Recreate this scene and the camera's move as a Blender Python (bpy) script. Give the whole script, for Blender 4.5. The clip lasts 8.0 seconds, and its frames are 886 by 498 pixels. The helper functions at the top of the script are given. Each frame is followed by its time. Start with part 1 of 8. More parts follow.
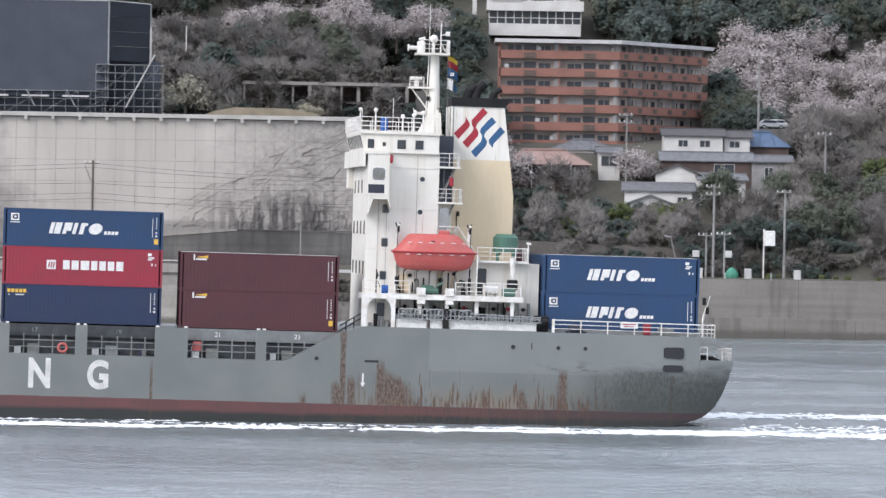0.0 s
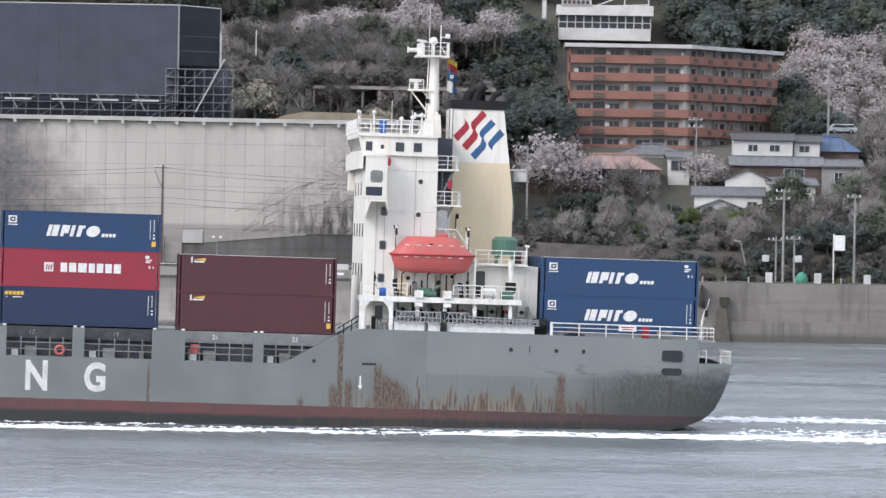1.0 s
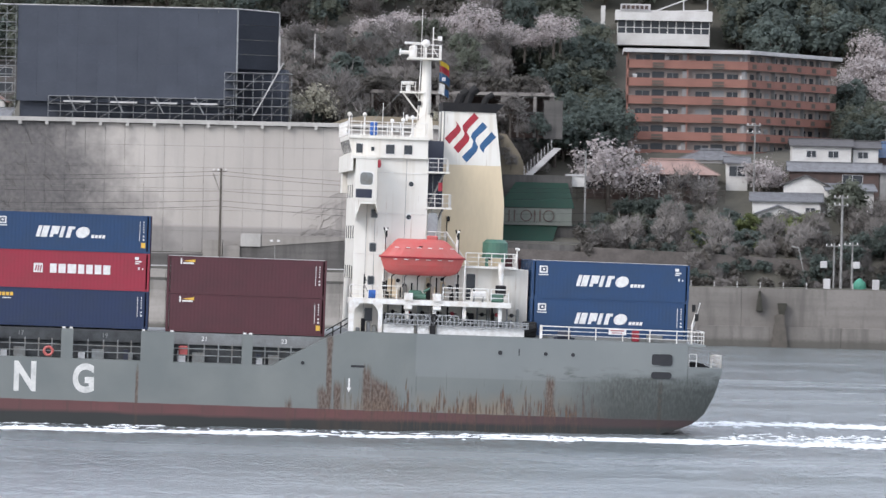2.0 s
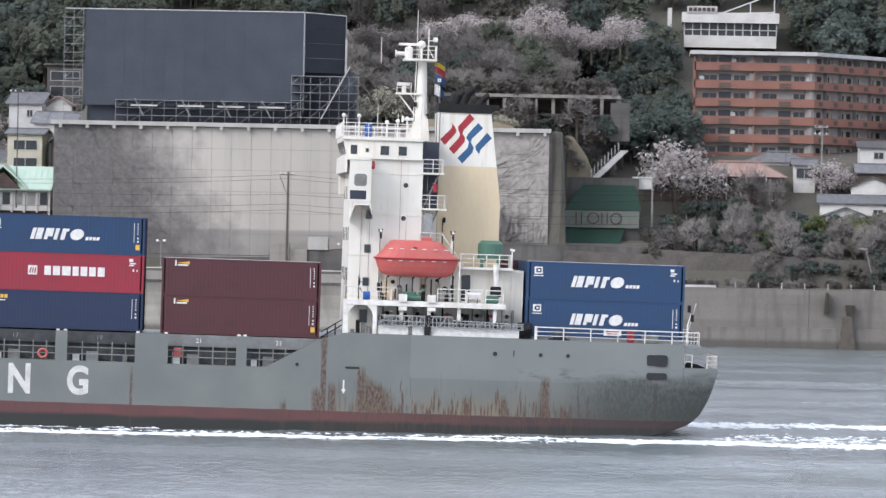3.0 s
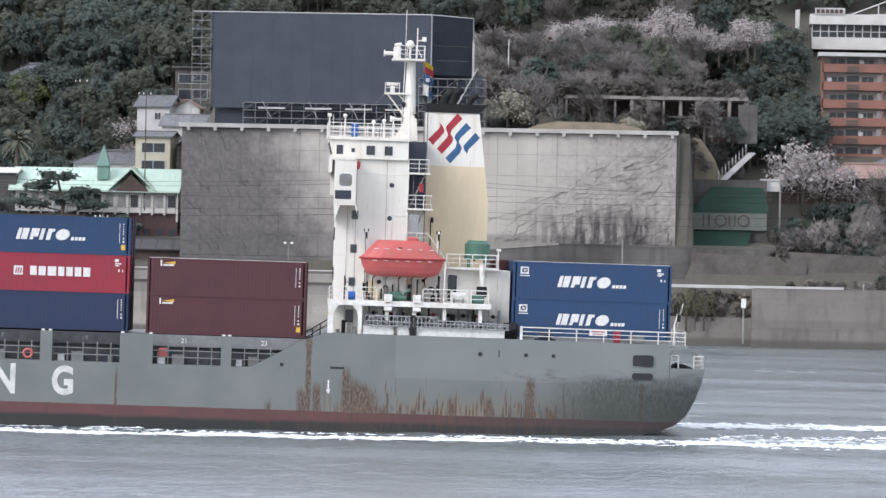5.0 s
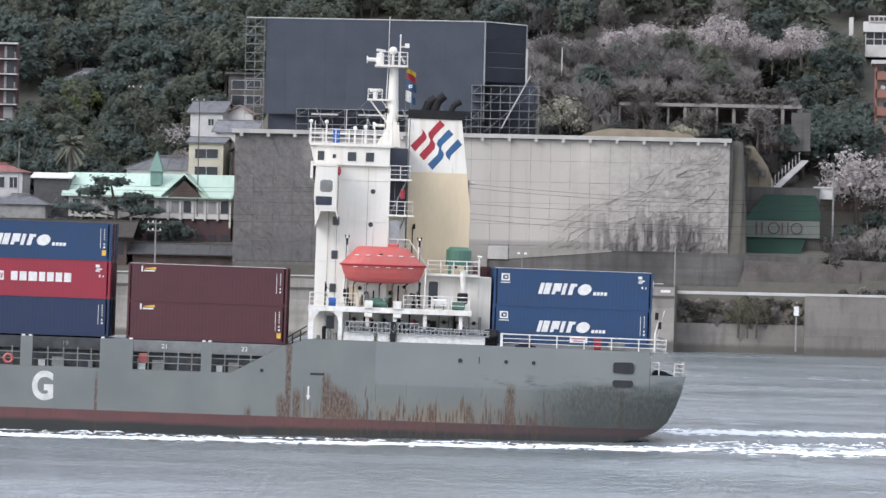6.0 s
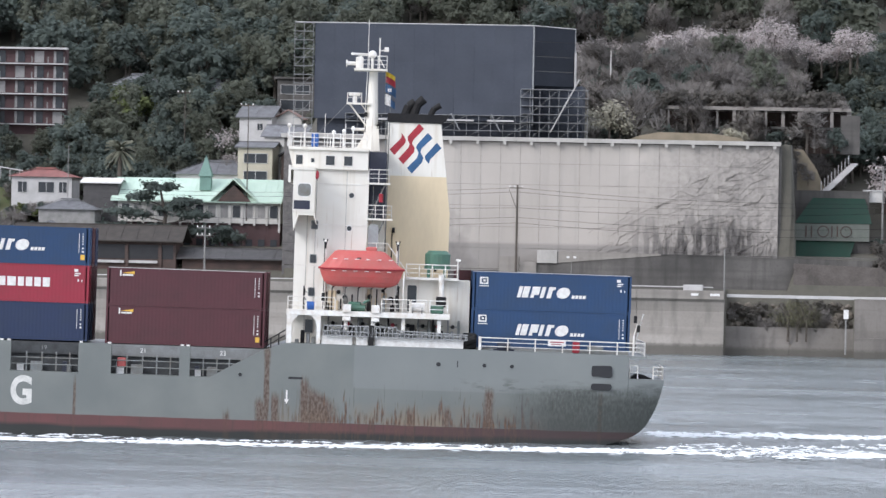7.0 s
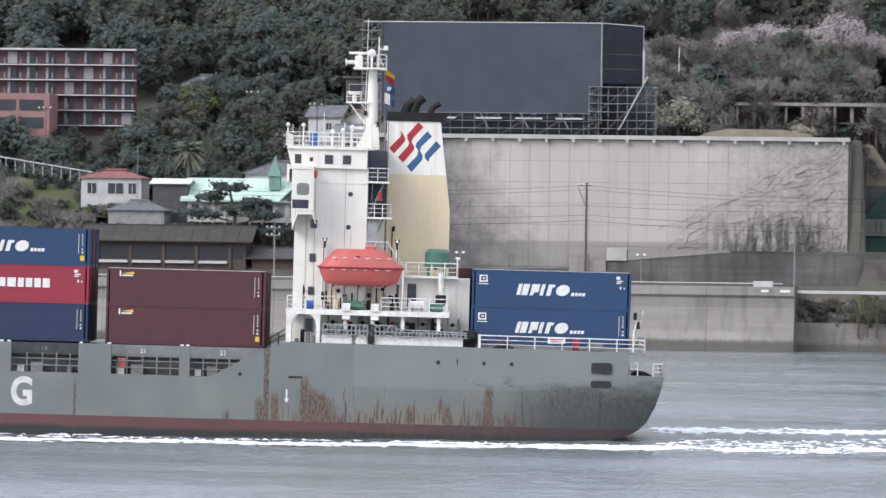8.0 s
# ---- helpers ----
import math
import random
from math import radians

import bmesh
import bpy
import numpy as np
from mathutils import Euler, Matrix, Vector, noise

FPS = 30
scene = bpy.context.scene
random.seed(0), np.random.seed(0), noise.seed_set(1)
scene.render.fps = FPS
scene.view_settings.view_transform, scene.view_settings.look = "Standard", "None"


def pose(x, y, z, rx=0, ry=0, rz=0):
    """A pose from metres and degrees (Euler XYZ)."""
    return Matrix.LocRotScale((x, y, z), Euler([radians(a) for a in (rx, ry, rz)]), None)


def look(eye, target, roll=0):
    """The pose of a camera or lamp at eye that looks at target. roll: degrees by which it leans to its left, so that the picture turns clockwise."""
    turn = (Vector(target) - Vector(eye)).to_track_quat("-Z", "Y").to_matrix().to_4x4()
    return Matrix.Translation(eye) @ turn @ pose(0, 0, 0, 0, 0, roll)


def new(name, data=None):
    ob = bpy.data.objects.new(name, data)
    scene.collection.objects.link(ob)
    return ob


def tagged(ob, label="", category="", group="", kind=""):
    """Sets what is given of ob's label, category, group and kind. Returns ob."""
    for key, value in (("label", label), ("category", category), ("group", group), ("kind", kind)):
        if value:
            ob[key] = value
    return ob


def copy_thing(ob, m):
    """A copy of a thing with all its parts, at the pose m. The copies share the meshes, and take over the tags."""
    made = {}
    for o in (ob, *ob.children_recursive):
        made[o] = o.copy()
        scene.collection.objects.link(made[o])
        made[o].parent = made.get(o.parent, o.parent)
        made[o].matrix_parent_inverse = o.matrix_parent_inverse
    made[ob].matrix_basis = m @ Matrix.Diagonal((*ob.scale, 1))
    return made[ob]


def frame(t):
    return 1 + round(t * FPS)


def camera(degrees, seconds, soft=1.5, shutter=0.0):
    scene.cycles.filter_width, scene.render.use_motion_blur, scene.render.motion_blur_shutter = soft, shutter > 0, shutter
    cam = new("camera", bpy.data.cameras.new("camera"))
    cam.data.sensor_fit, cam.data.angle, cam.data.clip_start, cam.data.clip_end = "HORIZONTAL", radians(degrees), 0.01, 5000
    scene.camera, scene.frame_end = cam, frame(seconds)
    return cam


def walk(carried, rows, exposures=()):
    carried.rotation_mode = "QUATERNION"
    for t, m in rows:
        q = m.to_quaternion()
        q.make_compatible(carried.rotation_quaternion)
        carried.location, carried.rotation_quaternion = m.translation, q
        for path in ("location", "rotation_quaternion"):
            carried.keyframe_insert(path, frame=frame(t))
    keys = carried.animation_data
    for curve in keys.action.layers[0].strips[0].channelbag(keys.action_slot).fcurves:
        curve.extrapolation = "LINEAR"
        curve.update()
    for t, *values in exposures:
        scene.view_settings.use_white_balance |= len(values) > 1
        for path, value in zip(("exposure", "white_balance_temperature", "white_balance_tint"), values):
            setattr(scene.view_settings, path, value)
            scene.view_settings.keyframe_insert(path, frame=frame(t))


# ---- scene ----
import itertools

# camera on the near shore, panning with the ship
EYE_Z = 15.1
cam = camera(11.08, 8.0, soft=1.45, shutter=0.4)
PAN = [  # seconds, pitch, yaw, roll in degrees
    (0.0, -0.2743, -0.0000, 1.003),
    (0.5, -0.2459, 0.4547, 0.940),
    (1.0, -0.2333, 0.8726, 1.037),
    (1.5, -0.2115, 1.2140, 1.214),
    (3.0, -0.1710, 2.4408, 1.139),
    (3.5, -0.1836, 2.8439, 1.042),
    (4.0, -0.1999, 3.2900, 1.053),
    (4.5, -0.1973, 3.6767, 1.028),
    (6.0, -0.1016, 4.6998, 1.291),
    (6.5, -0.0801, 4.9937, 1.205),
    (7.0, -0.0630, 5.3183, 1.162),
    (7.5, -0.0673, 5.7256, 0.788),
    (8.0, -0.0959, 6.1895, 0.749),
]
walk(cam, [(t, pose(0, 0, EYE_Z, 90 + p, 0, y) @ pose(0, 0, 0, 0, 0, r)) for t, p, y, r in PAN], [(0.0, 0.98, 6300, 14), (8.0, 0.98, 6300, 14)])

# ---- daylight: bright overcast ----
world = bpy.data.worlds.new("overcast_sky")
scene.world = world
world.use_nodes = True
wn = world.node_tree.nodes
wl = world.node_tree.links
sky = wn.new("ShaderNodeTexSky")
sky.sky_type = "NISHITA"
sky.sun_disc = False
sky.sun_elevation = radians(48)
sky.sun_rotation = radians(226)
sky.air_density, sky.dust_density, sky.ozone_density = 1.0, 1.0, 3.0
grey = wn.new("ShaderNodeHueSaturation")
grey.inputs["Saturation"].default_value = 0.5
wl.new(sky.outputs["Color"], grey.inputs["Color"])
cloud = wn.new("ShaderNodeMix")   # an even cloud layer veils most of the blue
cloud.data_type = "RGBA"
cloud.inputs["Factor"].default_value = 0.72
cloud.inputs["B"].default_value = (7.6, 8.1, 8.9, 1)
wl.new(grey.outputs["Color"], cloud.inputs["A"])
wl.new(cloud.outputs["Result"], wn["Background"].inputs["Color"])
wn["Background"].inputs["Strength"].default_value = 0.10
sun_data = bpy.data.lights.new("sun", "SUN")
sun_data.energy, sun_data.angle, sun_data.color = 1.1, radians(30), (1.0, 0.97, 0.92)
sun = new("sun", sun_data)
sun.matrix_world = look((-520, -150, 480), (0, 350, 0))


# ---- materials ----
def mat(name, base, second=None, rough=0.7, metal=0.0, scale=1.0, bump=0.1, amount=0.5, fine=9.0, stretch=(1, 1, 1), island=0.0, obj=0.0, gloss=0.5, thin=0.0):
    """Painted or natural surface: base colour mottled towards a second one at two scales, with fine relief."""
    m = bpy.data.materials.new(name)
    m.use_nodes = True
    n, l = m.node_tree.nodes, m.node_tree.links
    b = n["Principled BSDF"]
    b.inputs["Roughness"].default_value, b.inputs["Metallic"].default_value = rough, metal
    b.inputs["Specular IOR Level"].default_value = gloss
    second = second or tuple(c * 0.7 for c in base)
    tc = n.new("ShaderNodeTexCoord")
    mp = n.new("ShaderNodeMapping")
    mp.inputs["Scale"].default_value = stretch
    l.new(tc.outputs["Object"], mp.inputs["Vector"])
    big, small = n.new("ShaderNodeTexNoise"), n.new("ShaderNodeTexNoise")
    for t, s in ((big, scale), (small, scale * fine)):
        t.inputs["Scale"].default_value, t.inputs["Detail"].default_value = s, 5
        l.new(mp.outputs["Vector"], t.inputs["Vector"])
    add = n.new("ShaderNodeMath")
    add.operation = "MULTIPLY_ADD"
    l.new(small.outputs["Fac"], add.inputs[0])
    add.inputs[1].default_value = 0.5
    l.new(big.outputs["Fac"], add.inputs[2])
    ramp = n.new("ShaderNodeMapRange")
    ramp.inputs["From Min"].default_value, ramp.inputs["From Max"].default_value = 0.55, 0.95
    ramp.inputs["To Max"].default_value = amount * 2 if amount < 0.5 else 1.0
    l.new(add.outputs[0], ramp.inputs["Value"])
    mix = n.new("ShaderNodeMix")
    mix.data_type = "RGBA"
    mix.inputs["A"].default_value, mix.inputs["B"].default_value = (*base, 1), (*second, 1)
    l.new(ramp.outputs["Result"], mix.inputs["Factor"])
    out = mix.outputs["Result"]
    for kind, spread in (("ShaderNodeNewGeometry", island), ("ShaderNodeObjectInfo", obj)):
        if spread:
            g = n.new(kind)
            hsv = n.new("ShaderNodeHueSaturation")
            v = n.new("ShaderNodeMapRange")
            v.inputs["To Min"].default_value, v.inputs["To Max"].default_value = 1 - spread, 1 + spread
            l.new(g.outputs["Random Per Island" if island and kind.endswith("Geometry") else "Random"], v.inputs["Value"])
            l.new(v.outputs["Result"], hsv.inputs["Value"])
            l.new(out, hsv.inputs["Color"])
            out = hsv.outputs["Color"]
    l.new(out, b.inputs["Base Color"])
    if thin:     # leaves and petals let light through
        tr, ms = n.new("ShaderNodeBsdfTranslucent"), n.new("ShaderNodeMixShader")
        ms.inputs[0].default_value = thin
        l.new(out, tr.inputs["Color"])
        l.new(b.outputs[0], ms.inputs[1])
        l.new(tr.outputs[0], ms.inputs[2])
        l.new(ms.outputs[0], n["Material Output"].inputs["Surface"])
    if bump:
        bp = n.new("ShaderNodeBump")
        bp.inputs["Strength"].default_value, bp.inputs["Distance"].default_value = bump, 0.05
        l.new(small.outputs["Fac"], bp.inputs["Height"])
        l.new(bp.outputs["Normal"], b.inputs["Normal"])
    return m


def mnode(m, op, a, b=None, c=None):
    """A math node in material m; sockets or numbers in, socket out."""
    nd = m.node_tree.nodes.new("ShaderNodeMath")
    nd.operation = op
    for i, v in enumerate((a, b, c)):
        if v is None:
            continue
        if isinstance(v, (int, float)):
            nd.inputs[i].default_value = v
        else:
            m.node_tree.links.new(v, nd.inputs[i])
    return nd.outputs[0]


def mrange(m, v, a, b, lo=0.0, hi=1.0):
    nd = m.node_tree.nodes.new("ShaderNodeMapRange")
    m.node_tree.links.new(v, nd.inputs["Value"])
    for key, x in (("From Min", a), ("From Max", b), ("To Min", lo), ("To Max", hi)):
        nd.inputs[key].default_value = x
    return nd.outputs["Result"]


def mnoise(m, vec, scale, detail=5.0):
    nd = m.node_tree.nodes.new("ShaderNodeTexNoise")
    nd.inputs["Scale"].default_value, nd.inputs["Detail"].default_value = scale, detail
    m.node_tree.links.new(vec, nd.inputs["Vector"])
    return nd.outputs["Fac"]


def mcoord(m, stretch=(1, 1, 1)):
    tc = m.node_tree.nodes.new("ShaderNodeTexCoord")
    mp = m.node_tree.nodes.new("ShaderNodeMapping")
    mp.inputs["Scale"].default_value = stretch
    m.node_tree.links.new(tc.outputs["Object"], mp.inputs["Vector"])
    return mp.outputs["Vector"]


def mmix(m, fac, a, b):
    nd = m.node_tree.nodes.new("ShaderNodeMix")
    nd.data_type = "RGBA"
    for key, v in (("Factor", fac), ("A", a), ("B", b)):
        if isinstance(v, tuple):
            nd.inputs[key].default_value = (*v, 1)
        elif isinstance(v, (int, float)):
            nd.inputs[key].default_value = v
        else:
            m.node_tree.links.new(v, nd.inputs[key])
    return nd.outputs["Result"]


def mxyz(m):
    sep = m.node_tree.nodes.new("ShaderNodeSeparateXYZ")
    m.node_tree.links.new(mcoord(m), sep.inputs[0])
    return sep.outputs


def blank(name, rough=0.7):
    m = bpy.data.materials.new(name)
    m.use_nodes = True
    m.node_tree.nodes["Principled BSDF"].inputs["Roughness"].default_value = rough
    return m


def finish(m, colour, height=None, strength=0.2, dist=0.05):
    b = m.node_tree.nodes["Principled BSDF"]
    m.node_tree.links.new(colour, b.inputs["Base Color"])
    if height is not None:
        bp = m.node_tree.nodes.new("ShaderNodeBump")
        bp.inputs["Strength"].default_value, bp.inputs["Distance"].default_value = strength, dist
        m.node_tree.links.new(height, bp.inputs["Height"])
        m.node_tree.links.new(bp.outputs["Normal"], b.inputs["Normal"])
    return m


def make_hull_paint():
    """Grey topsides, red boot-top, black weed line; rust runs and scuffs."""
    m = blank("hull_paint", 0.5)
    x, y, z = mxyz(m)
    wob = mnoise(m, mcoord(m), 0.6)
    zz = mnode(m, "ADD", z, mnode(m, "MULTIPLY", mnode(m, "SUBTRACT", wob, 0.5), 0.12))
    streak = mnoise(m, mcoord(m, (1.6, 1.6, 0.12)), 1.4, 6)
    streak2 = mnoise(m, mcoord(m, (3.0, 3.0, 0.35)), 1.0, 5)
    blot = mnoise(m, mcoord(m), 0.22, 6)
    panel = mnoise(m, mcoord(m, (0.28, 0.28, 0.45)), 0.5, 1)
    grey = mmix(m, mrange(m, blot, 0.35, 0.7), (0.142, 0.157, 0.151), (0.182, 0.195, 0.183))
    # newer paint on the upper strake aft
    newer = mnode(m, "MULTIPLY", mrange(m, z, 4.0, 4.1), mrange(m, x, -1.05, -0.95))
    grey = mmix(m, mnode(m, "MULTIPLY", newer, 0.45), grey, (0.215, 0.232, 0.23))
    grey = mmix(m, mrange(m, streak2, 0.62, 0.78, 0, 0.35), grey, (0.17, 0.17, 0.15))
    red = mmix(m, mrange(m, blot, 0.35, 0.65), (0.132, 0.05, 0.048), (0.095, 0.042, 0.04))
    red = mmix(m, mrange(m, streak, 0.55, 0.7, 0, 0.6), red, (0.06, 0.04, 0.035))
    red = mmix(m, mrange(m, x, -6, 12, 0, 0.9), red, (0.048, 0.031, 0.031))
    # grime thickens low down towards the stern
    grime = mnode(m, "MULTIPLY", mnode(m, "MULTIPLY", mrange(m, x, -2, 15), mrange(m, z, 1.4, 4.8, 1, 0)), mrange(m, blot, 0.25, 0.6, 0.5, 1))
    grey = mmix(m, mnode(m, "MULTIPLY", grime, 0.9), grey, (0.062, 0.062, 0.058))
    body = mmix(m, mrange(m, zz, 1.30, 1.36), red, grey)
    body = mmix(m, mrange(m, mnode(m, "SUBTRACT", mnode(m, "ADD", zz, mnode(m, "MULTIPLY", blot, 0.5)), mrange(m, x, -12, 20, 0.05, 0.26)), 0.55, 0.85, 1, 0), body, (0.022, 0.024, 0.022))
    # tan wash low on the side abreast of the deckhouse and aft
    along = mnode(m, "MULTIPLY", mrange(m, x, -9, -3), mrange(m, x, 11, 14, 1, 0.0))
    wash = mnode(m, "MULTIPLY", mnode(m, "MULTIPLY", along, mnode(m, "MULTIPLY", mrange(m, z, 1.3, 3.1, 1, 0), mrange(m, zz, 1.28, 1.4))), mrange(m, mnoise(m, mcoord(m, (1.0, 1.0, 0.5)), 0.6, 6), 0.38, 0.58))
    body = mmix(m, mnode(m, "MULTIPLY", wash, 0.85), body, (0.205, 0.163, 0.112))
    # narrow rust drips of uneven length, standing close together
    thin = mnoise(m, mcoord(m, (5.0, 5.0, 0.5)), 1.0, 5)
    reach = mnoise(m, mcoord(m, (1.5, 1.5, 0.02)), 1.0, 3)
    tops = mrange(m, reach, 0.35, 0.68, 1.3, 4.0)
    below = mrange(m, mnode(m, "SUBTRACT", z, tops), -0.35, 0.1, 1, 0)
    rust = mnode(m, "MULTIPLY", mnode(m, "MULTIPLY", along, below), mrange(m, thin, 0.47, 0.58))
    grain = mnoise(m, mcoord(m, (3.6, 3.6, 1.5)), 1.8, 9)
    for cx, w, ztop, lean in ((-4.7, 0.42, 4.9, 0.0), (-3.6, 1.6, 3.9, 0.6), (-7.6, 0.3, 7.3, 0.0), (-8.0, 0.55, 3.2, 0.0), (-6.9, 0.4, 3.6, 0.0), (9.4, 0.42, 4.6, 0.0), (-22.2, 0.14, 4.3, 0.0), (-10.6, 0.3, 2.2, 0.0), (17.9, 0.2, 4.6, 0.0), (6.2, 0.3, 3.2, 0.0), (3.4, 0.35, 2.9, 0.0)):
        off = mnode(m, "ADD", mnode(m, "SUBTRACT", x, cx), mnode(m, "MULTIPLY", mnode(m, "SUBTRACT", thin, 0.5), 1.1 * w))
        d = mnode(m, "ABSOLUTE", off)
        up = mnode(m, "ADD", mnode(m, "ADD", z, mnode(m, "MULTIPLY", off, lean)), mnode(m, "MULTIPLY", thin, -1.6))
        k = mnode(m, "MULTIPLY", mrange(m, d, w * 0.45, w, 1, 0), mrange(m, up, ztop - 1.5, ztop - 0.8, 1, 0))
        rust = mnode(m, "MAXIMUM", rust, mnode(m, "MULTIPLY", k, mrange(m, grain, 0.32, 0.6, 0.45, 1.0)))
    rustc = mmix(m, mrange(m, grain, 0.35, 0.66), (0.130, 0.068, 0.038), (0.052, 0.033, 0.025))
    body = mmix(m, mnode(m, "MULTIPLY", rust, mrange(m, zz, 1.2, 1.45, 0.3, 0.96)), body, rustc)
    # dark drips from the plate seams
    drip = mnoise(m, mcoord(m, (6.0, 6.0, 0.4)), 1.0, 3)
    dripm = mnode(m, "MULTIPLY", mnode(m, "MULTIPLY", mrange(m, x, -3, 0), mrange(m, z, 3.0, 4.6, 1, 0)), mrange(m, drip, 0.62, 0.68))
    body = mmix(m, mnode(m, "MULTIPLY", dripm, 0.75), body, (0.05, 0.036, 0.028))
    # fender rubber and weed smeared round the stern, ragged along its upper edge
    ragged = mnode(m, "ADD", z, mnode(m, "MULTIPLY", mnoise(m, mcoord(m, (0.5, 0.5, 1.2)), 0.9, 9), 2.6))
    smear = mnode(m, "MULTIPLY", mrange(m, mnode(m, "ADD", x, mnode(m, "MULTIPLY", wob, 4.0)), 12.0, 16.8), mnode(m, "MULTIPLY", mrange(m, ragged, 5.2, 6.2, 1, 0), mrange(m, zz, 1.25, 1.4, 0.1, 1)))
    smear = mnode(m, "MULTIPLY", smear, mrange(m, grain, 0.3, 0.6, 0.4, 0.9))
    body = mmix(m, smear, body, (0.052, 0.058, 0.052))
    band = mnode(m, "MULTIPLY", mnode(m, "MULTIPLY", mrange(m, x, 6, 9), mrange(m, mnode(m, "ABSOLUTE", mnode(m, "SUBTRACT", z, 4.55)), 0.1, 0.75, 1, 0)), mrange(m, mnoise(m, mcoord(m, (0.7, 0.7, 2.2)), 1.1, 8), 0.52, 0.66))
    body = mmix(m, mnode(m, "MULTIPLY", band, 0.75), body, (0.07, 0.073, 0.066))
    return finish(m, body, mnoise(m, mcoord(m, (0.35, 0.35, 0.35)), 1.2, 3), 0.25, 0.12)


def make_weathered_wall():
    """Pale shotcrete with rain runs and the dark dead creeper at both ends."""
    m = blank("weathered_concrete", 0.9)
    x, y, z = mxyz(m)
    blot = mnoise(m, mcoord(m), 0.09, 6)
    mid = mnoise(m, mcoord(m), 0.35, 7)
    fine = mnoise(m, mcoord(m), 1.7, 6)
    runs = mnoise(m, mcoord(m, (1, 1, 0.06)), 0.9, 5)
    c = mmix(m, mrange(m, blot, 0.35, 0.65), (0.475, 0.437, 0.395), (0.415, 0.38, 0.342))
    c = mmix(m, mrange(m, runs, 0.52, 0.75, 0, 0.32), c, (0.28, 0.265, 0.245))
    c = mmix(m, mrange(m, z, 15.6, 15.2, 0, 0.55), c, (0.20, 0.19, 0.18))
    # creeper at the west end leans down to the right, at the east end it climbs to the corner
    w = mnode(m, "ADD", mnode(m, "ADD", x, mnode(m, "MULTIPLY", z, 0.55)), mnode(m, "MULTIPLY", mid, 14.0))
    west = mrange(m, w, -55.0, -42.5, 1, 0)
    e = mnode(m, "SUBTRACT", mnode(m, "ADD", x, mnode(m, "MULTIPLY", mid, 15.0)), mnode(m, "MULTIPLY", z, 0.55))
    east = mrange(m, e, -42.0, -27.0, 0, 1)
    stems = mnoise(m, mcoord(m, (1.0, 1.0, 0.18)), 1.1, 5)
    low = mnode(m, "MULTIPLY", mnode(m, "MULTIPLY", mrange(m, x, -36, -29), mrange(m, x, -18, -15, 1, 0)), mrange(m, mnode(m, "ADD", z, mnode(m, "MULTIPLY", stems, -12.0)), 9.5, 14.0, 1, 0))
    low = mnode(m, "MULTIPLY", low, mrange(m, stems, 0.42, 0.55))
    dark = mnode(m, "MAXIMUM", mnode(m, "MULTIPLY", west, mrange(m, fine, 0.30, 0.55, 0.7, 1)), mnode(m, "MULTIPLY", east, mrange(m, fine, 0.42, 0.62)))
    soft = mnode(m, "MULTIPLY", east, mrange(m, mnoise(m, mcoord(m), 0.5, 8), 0.3, 0.7, 0.2, 0.8))
    c = mmix(m, soft, c, (0.26, 0.24, 0.222))
    c = mmix(m, mnode(m, "MULTIPLY", west, mrange(m, fine, 0.3, 0.7, 0.72, 0.95)), c, (0.085, 0.08, 0.082))
    c = mmix(m, mnode(m, "MULTIPLY", dark, 0.3), c, (0.105, 0.10, 0.096))
    c = mmix(m, mnode(m, "MULTIPLY", low, 0.85), c, (0.075, 0.07, 0.068))
    return finish(m, c, fine, 0.5, 0.08)


def make_concrete(name, base, dark, tide=0.0):
    m = blank(name, 0.9)
    x, y, z = mxyz(m)
    blot = mnoise(m, mcoord(m), 0.12, 6)
    runs = mnoise(m, mcoord(m, (1, 1, 0.08)), 0.8, 6)
    fine = mnoise(m, mcoord(m), 2.5, 6)
    bands = mnoise(m, mcoord(m, (0.05, 0.05, 1.0)), 0.9, 4)
    c = mmix(m, mrange(m, blot, 0.3, 0.7), base, dark)
    c = mmix(m, mrange(m, bands, 0.45, 0.7, 0, 0.45), c, tuple(v * 0.75 for v in dark))
    c = mmix(m, mrange(m, runs, 0.5, 0.72, 0, 0.6), c, tuple(v * 0.6 for v in dark))
    c = mmix(m, mrange(m, fine, 0.5, 0.8, 0, 0.35), c, tuple(v * 0.7 for v in dark))
    if tide:
        t = mrange(m, mnode(m, "ADD", z, mnode(m, "MULTIPLY", fine, 0.8)), tide, tide + 0.6, 1, 0)
        c = mmix(m, mnode(m, "MULTIPLY", t, 0.75), c, (0.07, 0.066, 0.055))
    return finish(m, c, fine, 0.4, 0.06)


def make_water():
    m = blank("harbour_water", 0.3)
    b = m.node_tree.nodes["Principled BSDF"]
    b.inputs["IOR"].default_value = 1.33
    slick = mnoise(m, mcoord(m, (0.25, 1.0, 1)), 0.05, 4)
    c = mmix(m, mrange(m, slick, 0.35, 0.65), (0.140, 0.163, 0.168), (0.178, 0.20, 0.205))
    m.node_tree.links.new(mrange(m, slick, 0.4, 0.62, 0.14, 0.28), b.inputs["Roughness"])
    chop = mnoise(m, mcoord(m, (2.0, 1.0, 1)), 2.2, 5)
    ripple = mnoise(m, mcoord(m, (2.0, 0.55, 1)), 1.0, 4)
    return finish(m, c, mnode(m, "ADD", ripple, mnode(m, "MULTIPLY", chop, 0.35)), 0.8, 0.35)


